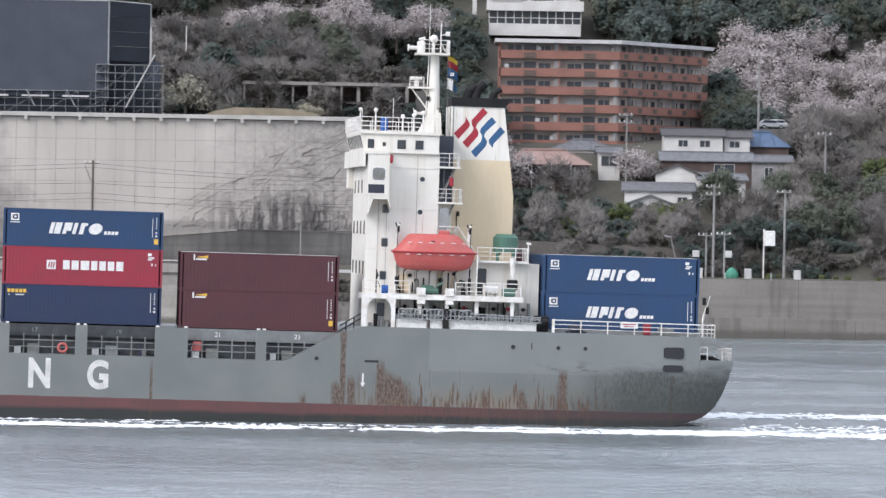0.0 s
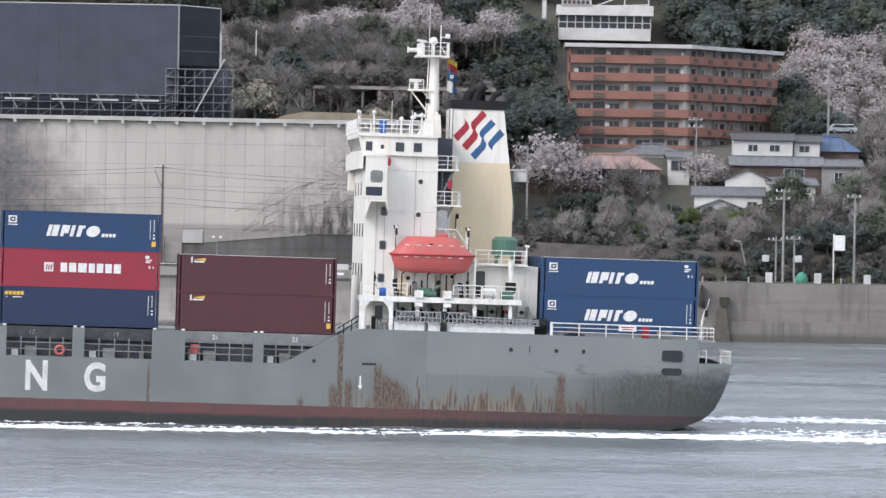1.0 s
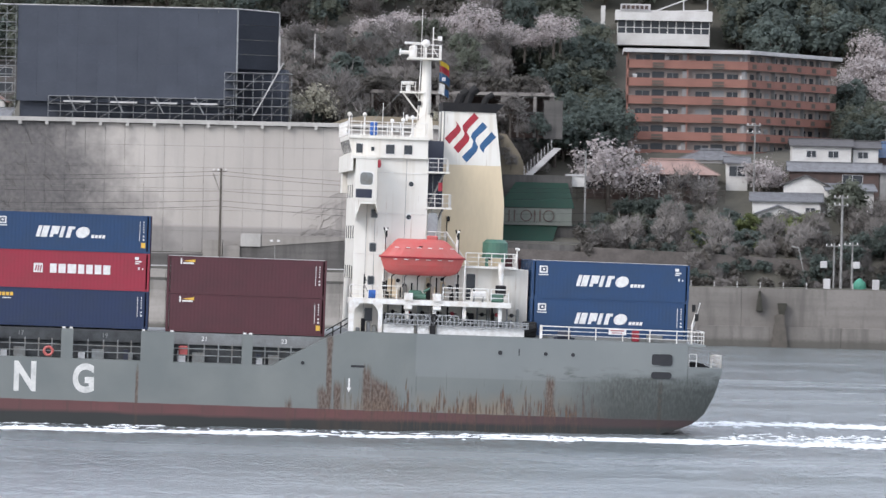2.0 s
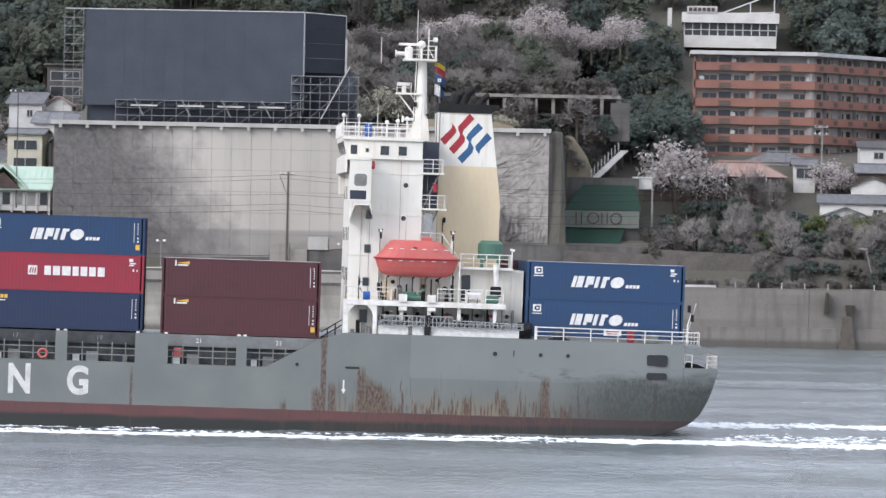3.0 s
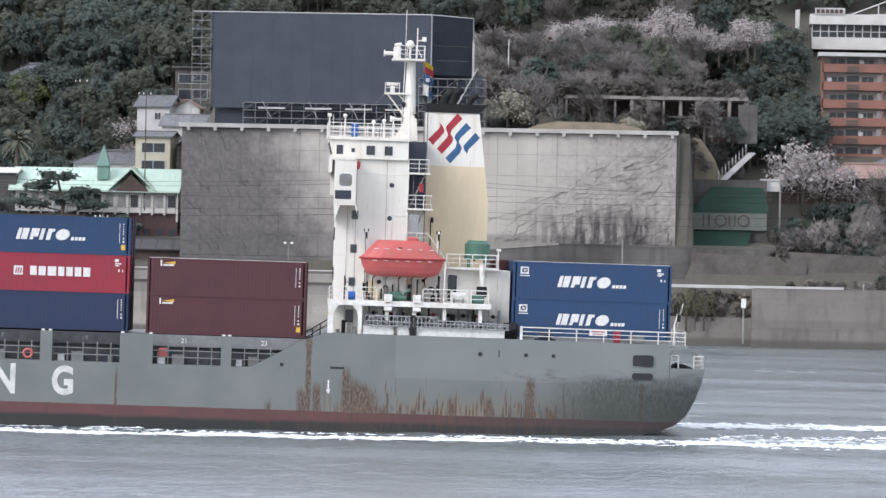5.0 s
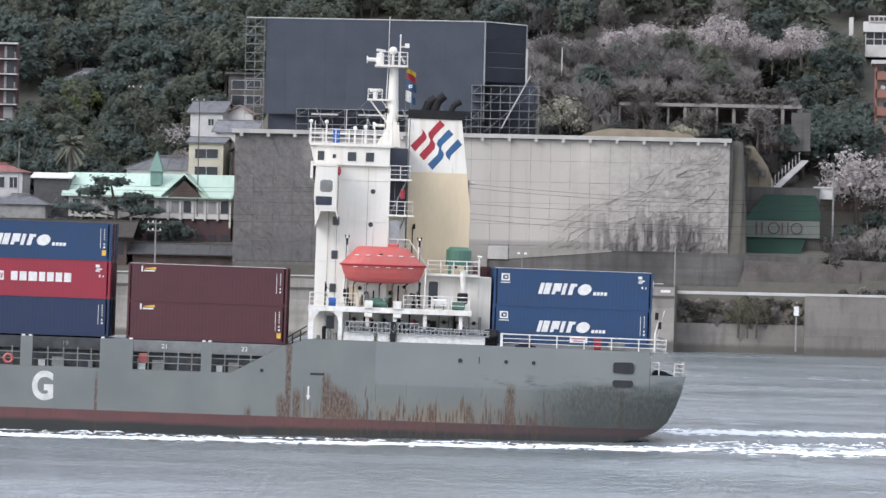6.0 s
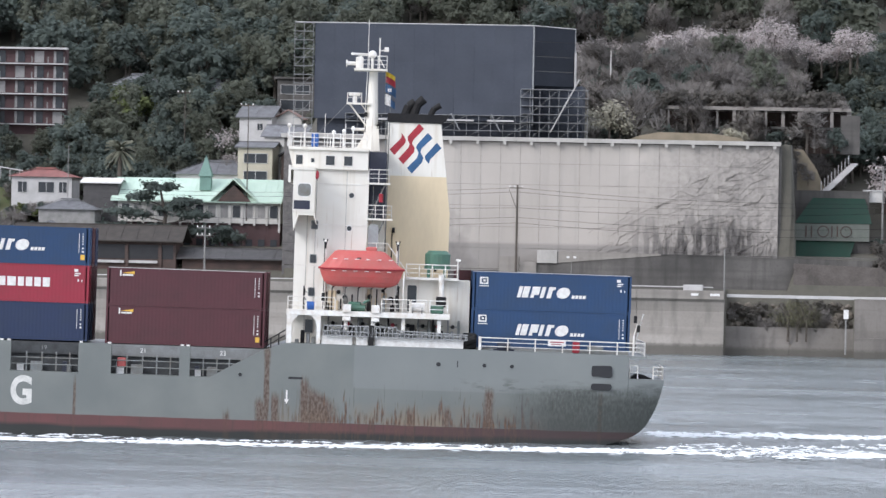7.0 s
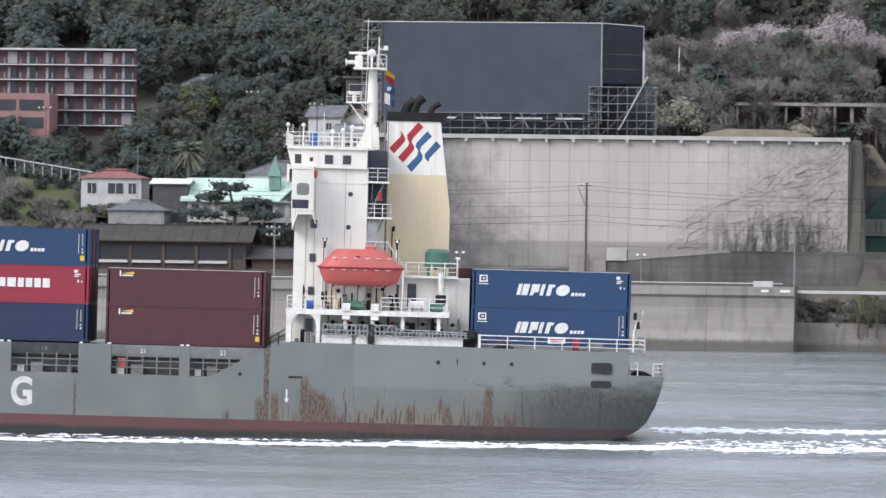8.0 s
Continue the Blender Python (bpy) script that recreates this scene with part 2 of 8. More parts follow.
def make_white():
    """Ship's white: chalky, with faint tan rain runs and rust weeps."""
    m = blank("white_ship_paint", 0.5)
    blot = mnoise(m, mcoord(m), 0.5, 5)
    runs = mnoise(m, mcoord(m, (2.2, 2.2, 0.12)), 1.0, 5)
    weep = mnoise(m, mcoord(m, (5.0, 5.0, 0.3)), 1.0, 4)
    c = mmix(m, mrange(m, blot, 0.35, 0.7), (0.75, 0.725, 0.66), (0.685, 0.65, 0.58))
    c = mmix(m, mrange(m, runs, 0.52, 0.72, 0, 0.5), c, (0.55, 0.49, 0.39))
    c = mmix(m, mrange(m, weep, 0.64, 0.74, 0, 0.6), c, (0.36, 0.24, 0.15))
    return finish(m, c, blot, 0.1, 0.03)


HULL = make_hull_paint()
WALL = make_weathered_wall()
QUAYWALL = make_concrete("quay_concrete", (0.33, 0.305, 0.275), (0.25, 0.23, 0.205), 1.6)
SEAWALL = make_concrete("sea_concrete", (0.205, 0.188, 0.17), (0.147, 0.135, 0.121), 1.2)
COPING = mat("coping_concrete", (0.46, 0.44, 0.41), (0.34, 0.325, 0.30), 0.85, scale=0.3)
REVET = make_concrete("old_concrete", (0.15, 0.14, 0.13), (0.065, 0.062, 0.058))
WATER = make_water()
WHITE = make_white()
RAIL = mat("white_rail_paint", (0.78, 0.78, 0.76), (0.6, 0.55, 0.48), 0.5, scale=2)
CREAM = mat("cream_funnel_paint", (0.68, 0.565, 0.385), (0.60, 0.495, 0.335), 0.45, scale=0.5, bump=0.04, amount=0.4, stretch=(1, 1, 0.3))
BLACK = mat("black_paint", (0.013, 0.013, 0.015), (0.025, 0.024, 0.023), 0.7, scale=1, gloss=0.2)
DARK = mat("dark_opening", (0.012, 0.013, 0.016), (0.02, 0.02, 0.022), 0.5)
NAVY = mat("navy_panel", (0.02, 0.024, 0.045), (0.03, 0.034, 0.05), 0.5)
GLASS = mat("window_glass", (0.02, 0.025, 0.03), (0.035, 0.04, 0.045), 0.08, bump=0)
BLUE = mat("blue_container_paint", (0.012, 0.047, 0.125), (0.016, 0.045, 0.105), 0.5, scale=0.6, bump=0.04, obj=0.10)
BLUE2 = mat("dark_blue_container_paint", (0.011, 0.024, 0.070), (0.014, 0.026, 0.062), 0.55, scale=0.6, bump=0.04)
RED = mat("red_container_paint", (0.28, 0.02, 0.04), (0.235, 0.024, 0.038), 0.5, scale=0.6, bump=0.04)
MAROON = mat("maroon_container_paint", (0.078, 0.02, 0.026), (0.064, 0.019, 0.023), 0.55, scale=0.6, bump=0.04)
MARK = mat("white_marking", (0.78, 0.78, 0.76), (0.6, 0.58, 0.55), 0.6, scale=3)
YELLOW = mat("yellow_marking", (0.75, 0.46, 0.06), (0.6, 0.36, 0.06), 0.6, scale=3)
ORANGE = mat("lifeboat_orange", (0.50, 0.088, 0.08), (0.44, 0.12, 0.105), 0.5, scale=0.7, bump=0.05)
LOGORED = mat("funnel_red", (0.36, 0.02, 0.035), None, 0.45)
LOGOBLUE = mat("funnel_blue", (0.03, 0.105, 0.235), None, 0.45)
GREEN = mat("green_machinery", (0.055, 0.15, 0.105), (0.07, 0.135, 0.10), 0.5, scale=2)
STEEL = mat("grey_deck_steel", (0.22, 0.24, 0.24), (0.15, 0.14, 0.12), 0.5, scale=1.5)
GALV = mat("galvanised_steel", (0.36, 0.37, 0.37), (0.26, 0.26, 0.26), 0.45, 0.4, scale=2)
SLABW = mat("pale_slab", (0.52, 0.51, 0.50), (0.4, 0.39, 0.38), 0.8, scale=0.5)
TARP = mat("blue_cover", (0.03, 0.12, 0.40), (0.025, 0.09, 0.3), 0.7, scale=3, bump=0.4)


# ---- mesh helpers ----
def part(name, bm, material, parent=None, label="", smooth=False):
    """Links a bmesh as one mesh object, under a thing or part if given."""
    me = bpy.data.meshes.new(name)
    if smooth:
        for f in bm.faces:
            f.smooth = True
    bm.to_mesh(me)
    bm.free()
    me.materials.append(material)
    ob = new(name, me)
    if parent:
        ob.parent = parent
    return tagged(ob, label)


def share(name, ob, parent, m=None):
    """Another object on the mesh of ob."""
    o = new(name, ob.data)
    o.parent = parent
    if m is not None:
        o.matrix_basis = m
    return o


def thing(name, label, category, group="", kind="", at=(0, 0, 0)):
    ob = new(name)
    ob.location = at
    return tagged(ob, label, category, group, kind)


def box(bm, x0, x1, y0, y1, z0, z1, bevel=0.0):
    r = bmesh.ops.create_cube(bm, size=1.0)["verts"]
    for v in r:
        v.co = Vector(((x0 + x1) / 2 + v.co.x * (x1 - x0), (y0 + y1) / 2 + v.co.y * (y1 - y0), (z0 + z1) / 2 + v.co.z * (z1 - z0)))
    if bevel:
        es = {e for v in r for e in v.link_edges}
        bmesh.ops.bevel(bm, geom=list(es), offset=bevel, segments=1, affect="EDGES")
    return bm


def boxes(*rows, bevel=0.0):
    bm = bmesh.new()
    for r in rows:
        box(bm, *r, bevel=bevel)
    return bm


def tube(bm, p, q, r, r2=None, n=6):
    p, q = Vector(p), Vector(q)
    d = q - p
    turn = d.to_track_quat("Z", "Y").to_matrix()
    a, b = [], []
    for i in range(n):
        c = Vector((math.cos(2 * math.pi * i / n), math.sin(2 * math.pi * i / n), 0))
        a.append(bm.verts.new(p + turn @ (c * r)))
        b.append(bm.verts.new(q + turn @ (c * (r if r2 is None else r2))))
    for i in range(n):
        bm.faces.new((a[i], a[(i + 1) % n], b[(i + 1) % n], b[i]))
    bm.faces.new(a[::-1])
    bm.faces.new(b)
    return bm


def tubes(*rows, n=6):
    bm = bmesh.new()
    for p, q, r in rows:
        tube(bm, p, q, r, n=n)
    return bm


def prism(bm, poly, y0, y1):
    """Outline in x, z drawn out from y0 to y1."""
    a = [bm.verts.new((x, y0, z)) for x, z in poly]
    b = [bm.verts.new((x, y1, z)) for x, z in poly]
    fs = [bm.faces.new(a), bm.faces.new(b[::-1])]
    for i in range(len(poly)):
        j = (i + 1) % len(poly)
        fs.append(bm.faces.new((a[i], b[i], b[j], a[j])))
    bmesh.ops.recalc_face_normals(bm, faces=fs)
    return bm


def ring(cx, cz, r, n=16):
    return [(cx + r * math.cos(2 * math.pi * i / n), cz + r * math.sin(2 * math.pi * i / n)) for i in range(n)]


def round_rect(x0, x1, z0, z1, r, k=4):
    pts = []
    for cx, cz, a0 in ((x1 - r, z1 - r, 0), (x0 + r, z1 - r, 90), (x0 + r, z0 + r, 180), (x1 - r, z0 + r, 270)):
        for i in range(k + 1):
            a = radians(a0 + 90 * i / k)
            pts.append((cx + r * math.cos(a), cz + r * math.sin(a)))
    return pts


def lettering(name, text, size, material, parent, m, label="", bold=0.0):
    """Raised letters in the built-in font, as a mesh."""
    cu = bpy.data.curves.new(name, "FONT")
    cu.offset = bold
    cu.body, cu.size, cu.extrude, cu.align_x, cu.align_y = text, size, 0.004, "LEFT", "BOTTOM_BASELINE"
    tmp = bpy.data.objects.new(name, cu)
    scene.collection.objects.link(tmp)
    dg = bpy.context.evaluated_depsgraph_get()
    me = bpy.data.meshes.new_from_object(tmp.evaluated_get(dg))
    bpy.data.objects.remove(tmp)
    me.materials.clear()
    me.materials.append(material)
    ob = new(name, me)
    ob.parent, ob.matrix_basis = parent, m
    return tagged(ob, label)


# ---- the ship: x runs aft, y to starboard from the port side, z up from the waterline ----
HEADING = 5.8   # degrees the bow is turned towards the viewer
TRIM = 0.8      # degrees down by the stern
COURSE = [  # seconds, metres made good, heave
    (0.0, 0.0, 0.0), (0.5, 2.77, 0.03), (1.0, 5.52, 0.05), (1.5, 8.09, 0.08), (3.0, 16.33, 0.12), (3.5, 19.12, 0.12),
    (4.0, 21.85, 0.10), (4.5, 24.5, 0.11), (6.0, 32.71, 0.0), (6.5, 35.43, -0.05), (7.0, 38.14, -0.08), (7.5, 40.86, -0.04), (8.0, 43.53, -0.14),
]


def ship_pose(s, heave):
    h = radians(HEADING)
    return pose(-s * math.cos(h), 350 - s * math.sin(h), heave, 0, TRIM, HEADING)


BEAM = 19.0
RIDERS = []     # things carried on board
ship = thing("container_ship", "grey container ship with rust-streaked hull, white deckhouse and cream funnel", "ship")


def smooth_step(a, b, x):
    t = min(1, max(0, (x - a) / (b - a)))
    return t * t * (3 - 2 * t)


def keel_z(x):
    """Lower edge of the hull: cut up towards the stern."""
    pts = [(-100, -3), (2, -3), (8, -2.0), (14, -0.9), (17.5, 0.1), (19.4, 0.6), (20.7, 1.10), (21.5, 1.85), (22.1, 3.0), (22.5, 4.2), (22.76, 5.3)]
    return float(np.interp(x, [p[0] for p in pts], [p[1] for p in pts]))


def sheer_z(x):
    pts = [(-100, 9.0), (-88, 8.5), (-80, 4.6), (-12.0, 4.5), (-8.0, 6.68), (-6.25, 7.31), (-3, 7.32), (19.96, 7.22), (20.0, 5.45), (22.8, 5.42)]
    return float(np.interp(x, [p[0] for p in pts], [p[1] for p in pts]))


def side_y(x, z):
    """Port side in plan: parallel body, rounded under the counter and drawn in at the bow."""
    y = 0.0
    if x > 8:
        k = (x - 8) / 14.8
        y += 1.3 * k * k * (1 - smooth_step(0.2, 5.5, z)) + 1.1 * max(0, (x - 17) / 5.8) ** 2
    if x < -70:
        k = (-70 - x) / 30
        y += (BEAM / 2 - 0.15) * k ** (2.2 + 0.12 * max(0, z))
    return min(y, BEAM / 2 - 0.15)


def build_hull():
    xs = [-100, -97, -94, -90, -86, -82, -78, -74, -70] + [-66 + 2 * i for i in range(27)] + [-12.0, -11, -10, -9, -8.0, -7, -6.25, -5, -3, -1]
    xs += [1, 3, 5, 7] + [8 + i for i in range(12)] + [19.96, 20.0, 20.5, 20.9, 21.2, 21.5, 21.8, 22.1, 22.3, 22.5, 22.65, 22.76]
    n = 14
    bm = bmesh.new()
    port, star = [], []
    for x in xs:
        a, b = keel_z(x), sheer_z(x)
        zs = [a + (b - a) * i / n for i in range(n + 1)]
        port.append([bm.verts.new((x, side_y(x, z), z)) for z in zs])
        star.append([bm.verts.new((x, BEAM - side_y(x, z), z)) for z in zs])
    fs = []
    for i in range(len(xs) - 1):
        for j in range(n):
            fs.append(bm.faces.new((port[i][j], port[i + 1][j], port[i + 1][j + 1], port[i][j + 1])))
            fs.append(bm.faces.new((star[i][j], star[i][j + 1], star[i + 1][j + 1], star[i + 1][j])))
        fs.append(bm.faces.new((port[i][0], star[i][0], star[i + 1][0], port[i + 1][0])))
        fs.append(bm.faces.new((port[i][n], port[i + 1][n], star[i + 1][n], star[i][n])))
    for e in (0, -1):
        for j in range(n):
            fs.append(bm.faces.new((port[e][j], port[e][j + 1], star[e][j + 1], star[e][j])))
    bmesh.ops.recalc_face_normals(bm, faces=fs)
    return part("hull", bm, HULL, ship, "grey hull with red boot-top, rust runs and scuffed stern")


hull = build_hull()

# bulwark stanchions between the side openings, carrying the cargo deck edge
for x0, x1 in ((-40.2, -39.4), (-34.1, -33.05), (-28.05, -27.15), (-22.0, -19.5), (-14.3, -13.5), (-46.5, -45.6), (-52.5, -50.2), (-58.5, -57.6)):
    b = bmesh.new()
    box(b, x0, x1, 0.0, 0.5, 4.5, 6.80)
    part("bulwark_post", b, HULL, ship)
    for xx in (x0 + 0.05, x1 - 0.3):
        part("twistlock", boxes((xx, xx + 0.25, 0.1, 0.4, 6.8, 6.92)), MARK, ship)
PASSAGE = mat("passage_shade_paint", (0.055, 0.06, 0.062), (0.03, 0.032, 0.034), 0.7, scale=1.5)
COAM = mat("coaming_paint", (0.20, 0.21, 0.21), (0.13, 0.13, 0.125), 0.6, scale=1.0)
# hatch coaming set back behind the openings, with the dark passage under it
# shade under the containers is painted into the forward coaming and the passage
part("coaming", boxes((-62, -21.0, 1.45, 1.6, 5.85, 6.76)), PASSAGE, ship, "hatch coaming coloured dark for the shade under the containers")
part("coaming", boxes((-21.0, -7.6, 1.45, 1.6, 5.85, 6.76)), COAM, ship, "grey steel hatch coaming")
part("passage", boxes((-62, -8.5, 1.75, 1.9, 4.3, 5.9)), PASSAGE, ship, "side passage behind the bulwark, its shade put into a dark colour")
part("hatch_deck", boxes((-62, -7.5, 1.5, BEAM - 1.5, 6.55, 6.72)), STEEL, ship)
for x0, x1 in ((-33.05, -28.05), (-27.15, -22.0), (-19.5, -14.3), (-13.5, -9.0)):
    w = x1 - x0
    for zr in (5.05, 5.55):
        part("passage_rail", tubes(((x0, 0.7, zr), (x1, 0.7, zr), 0.045)), STEEL, ship)
    for f in (0.22, 0.45, 0.66, 0.86):
        part("passage_stanchion", boxes((x0 + f * w - 0.05, x0 + f * w + 0.05, 0.9, 1.0, 4.4, 6.0)), STEEL, ship)
    part("passage_locker", boxes((x0 + 0.08 * w, x0 + 0.18 * w, 1.0, 1.5, 4.4, 5.05)), MARK, ship, "small pale locker")
    part("passage_box", boxes((x0 + 0.28 * w, x0 + 0.44 * w, 1.0, 1.5, 4.4, 5.25)), STEEL, ship)
for x, txt in ((-31.4, "17"), (-25.0, "19"), (-17.4, "21"), (-11.3, "23")):
    lettering("bay_number", txt, 0.5, MARK if x > -20 else STEEL, ship, pose(x, 1.44, 6.15, 90, 0, 0), ("white bay number %s" if x > -20 else "faded grey bay number %s") % txt)
for x in (-29.0,):
    b = bmesh.new()
    for i in range(18):
        a0, a1 = 2 * math.pi * i / 18, 2 * math.pi * (i + 1.1) / 18
        tube(b, (x + 0.32 * math.cos(a0), 0.6, 5.02 + 0.32 * math.sin(a0)), (x + 0.32 * math.cos(a1), 0.6, 5.02 + 0.32 * math.sin(a1)), 0.11)
    part("lifebuoy", b, ORANGE, ship, "orange lifebuoy on the rail")
b = bmesh.new()
box(b, -19.1, -18.4, 0.9, 1.3, 5.0, 5.75, 0.08)
part("fire_hose_box", b, ORANGE, ship, "red hose box")
for i in range(7):
    x = -32.6 + random.random() * 23
    if -22.5 < x < -19.4:
        continue
    part("deck_gear", boxes((x, x + 0.35, 1.1, 1.5, 4.4, 4.9 + 0.5 * random.random())), (NAVY, STEEL, GALV)[i % 3], ship)

# hull markings
LETTER = mat("worn_letter_paint", (0.70, 0.69, 0.65), (0.30, 0.31, 0.30), 0.7, scale=1.1, amount=0.3, fine=6, stretch=(1, 1, 0.5))
lettering("name_letter", "N", 3.05, LETTER, hull, pose(-31.62, -0.006, 2.03, 90, 0, 0) @ Matrix.Diagonal((0.78, 1, 1, 1)), "worn white painted letter N", 0.11)
lettering("name_letter", "G", 2.9, LETTER, hull, pose(-27.1, -0.006, 2.07, 90, 0, 0) @ Matrix.Diagonal((0.8, 1, 1, 1)), "worn white painted letter G", 0.11)
b = bmesh.new()
prism(b, [(-6.10, 3.72), (-5.98, 3.72), (-5.98, 3.02), (-5.86, 3.02), (-6.04, 2.66), (-6.22, 3.02), (-6.10, 3.02)], -0.008, 0.01)
part("draught_arrow", b, MARK, hull, "white painted arrow")
# openings are solid dark shapes, their inner shade painted as colour
for x, z, r in ((-9.64, 4.79, 0.14), (5.45, 6.08, 0.17), (8.95, 6.1, 0.15), (11.05, 6.1, 0.15)):
    b = bmesh.new()
    prism(b, ring(x, z, r), side_y(x, z) - 0.05, side_y(x, z) + 0.05)
    part("scupper", b, DARK, hull)
    b = bmesh.new()
    tube(b, (x, side_y(x, z) - 0.03, z), (x, side_y(x, z) + 0.02, z), r * 1.25, n=14)
    part("scupper_rim", b, HULL, hull)
for x0, x1, z0, z1 in ((-5.95, -4.87, 4.57, 4.75),):
    b = bmesh.new()
    prism(b, round_rect(x0, x1, z0, z1, 0.07), -0.012, 0.05)
    part("freeing_port", b, DARK, hull)
for x0, x1, z0, z1 in ((17.1, 18.72, 5.5, 6.4), (17.1, 18.7, 4.5, 5.02)):
    yy = side_y(18, z0)
    b = bmesh.new()
    prism(b, round_rect(x0, x1, z0, z1, 0.22), side_y(x0, z1) - 0.02, yy + 0.9)
    part("fairlead", b, DARK, hull, "black mooring opening")
    b = bmesh.new()
    for a, c in zip(round_rect(x0, x1, z0, z1, 0.22), round_rect(x0, x1, z0, z1, 0.22)[1:] + round_rect(x0, x1, z0, z1, 0.22)[:1]):
        tube(b, (a[0], side_y(a[0], z0) - 0.03, a[1]), (c[0], side_y(c[0], z0) - 0.03, c[1]), 0.03)
    part("fairlead_lip", b, HULL, hull)
for x in (6.9,):
    part("hull_mark", boxes((x - 0.04, x + 0.04, -0.01, 0.01, 5.9, 6.4)), DARK, hull)


# ---- containers ----
def container_mesh(length=12.19, width=2.44, height=2.896):
    """Corrugated box: long sides and ends folded, frame posts and rails proud."""
    bm = bmesh.new()
    pitch = 0.278
    n = int((length - 0.3) / pitch)
    x0 = (length - n * pitch) / 2
    for y, s in ((0.0, 1), (width, -1)):
        prof = []
        for i in range(n):
            x = x0 + i * pitch
            prof += [(x, 0.023), (x + 0.06, 0.023), (x + 0.14, 0.018), (x + 0.22, 0.018)]
        prof.append((x0 + n * pitch, 0.05))
        lo = [bm.verts.new((x, y + s * d, 0.16)) for x, d in prof]
        hi = [bm.verts.new((x, y + s * d, height - 0.1)) for x, d in prof]
        for i in range(len(prof) - 1):
            f = (lo[i], lo[i + 1], hi[i + 1], hi[i])
            bm.faces.new(f if s > 0 else f[::-1])
    for x, s in ((0.0, 1), (length, -1)):
        prof = []
        for i in range(8):
            y = 0.1 + i * 0.28
            prof += [(y, 0.06), (y + 0.08, 0.06), (y + 0.14, 0.015), (y + 0.22, 0.015)]
        prof.append((2.34, 0.06))
        lo = [bm.verts.new((x + s * d, y, 0.16)) for y, d in prof]
        hi = [bm.verts.new((x + s * d, y, height - 0.1)) for y, d in prof]
        for i in range(len(prof) - 1):
            f = (lo[i], lo[i + 1], hi[i + 1], hi[i])
            bm.faces.new(f[::-1] if s > 0 else f)
    box(bm, 0.05, length - 0.05, 0.05, width - 0.05, height - 0.09, height - 0.03)
    box(bm, 0.05, length - 0.05, 0.05, width - 0.05, 0.08, 0.15)
    for x in (0.0, length - 0.16):
        for y in (0.0, width - 0.12):
            box(bm, x, x + 0.16, y, y + 0.12, 0.0, height)
        for z in (0.0, height - 0.11):
            box(bm, x + 0.01, x + 0.15, 0.01, width - 0.01, z + 0.005, z + 0.105)
    for y in (0.0, width - 0.07):
        box(bm, 0.16, length - 0.16, y + 0.005, y + 0.065, 0.01, 0.16)
        box(bm, 0.16, length - 0.16, y + 0.005, y + 0.065, height - 0.10, height - 0.005)
    return bm


BASE_BOX = {}


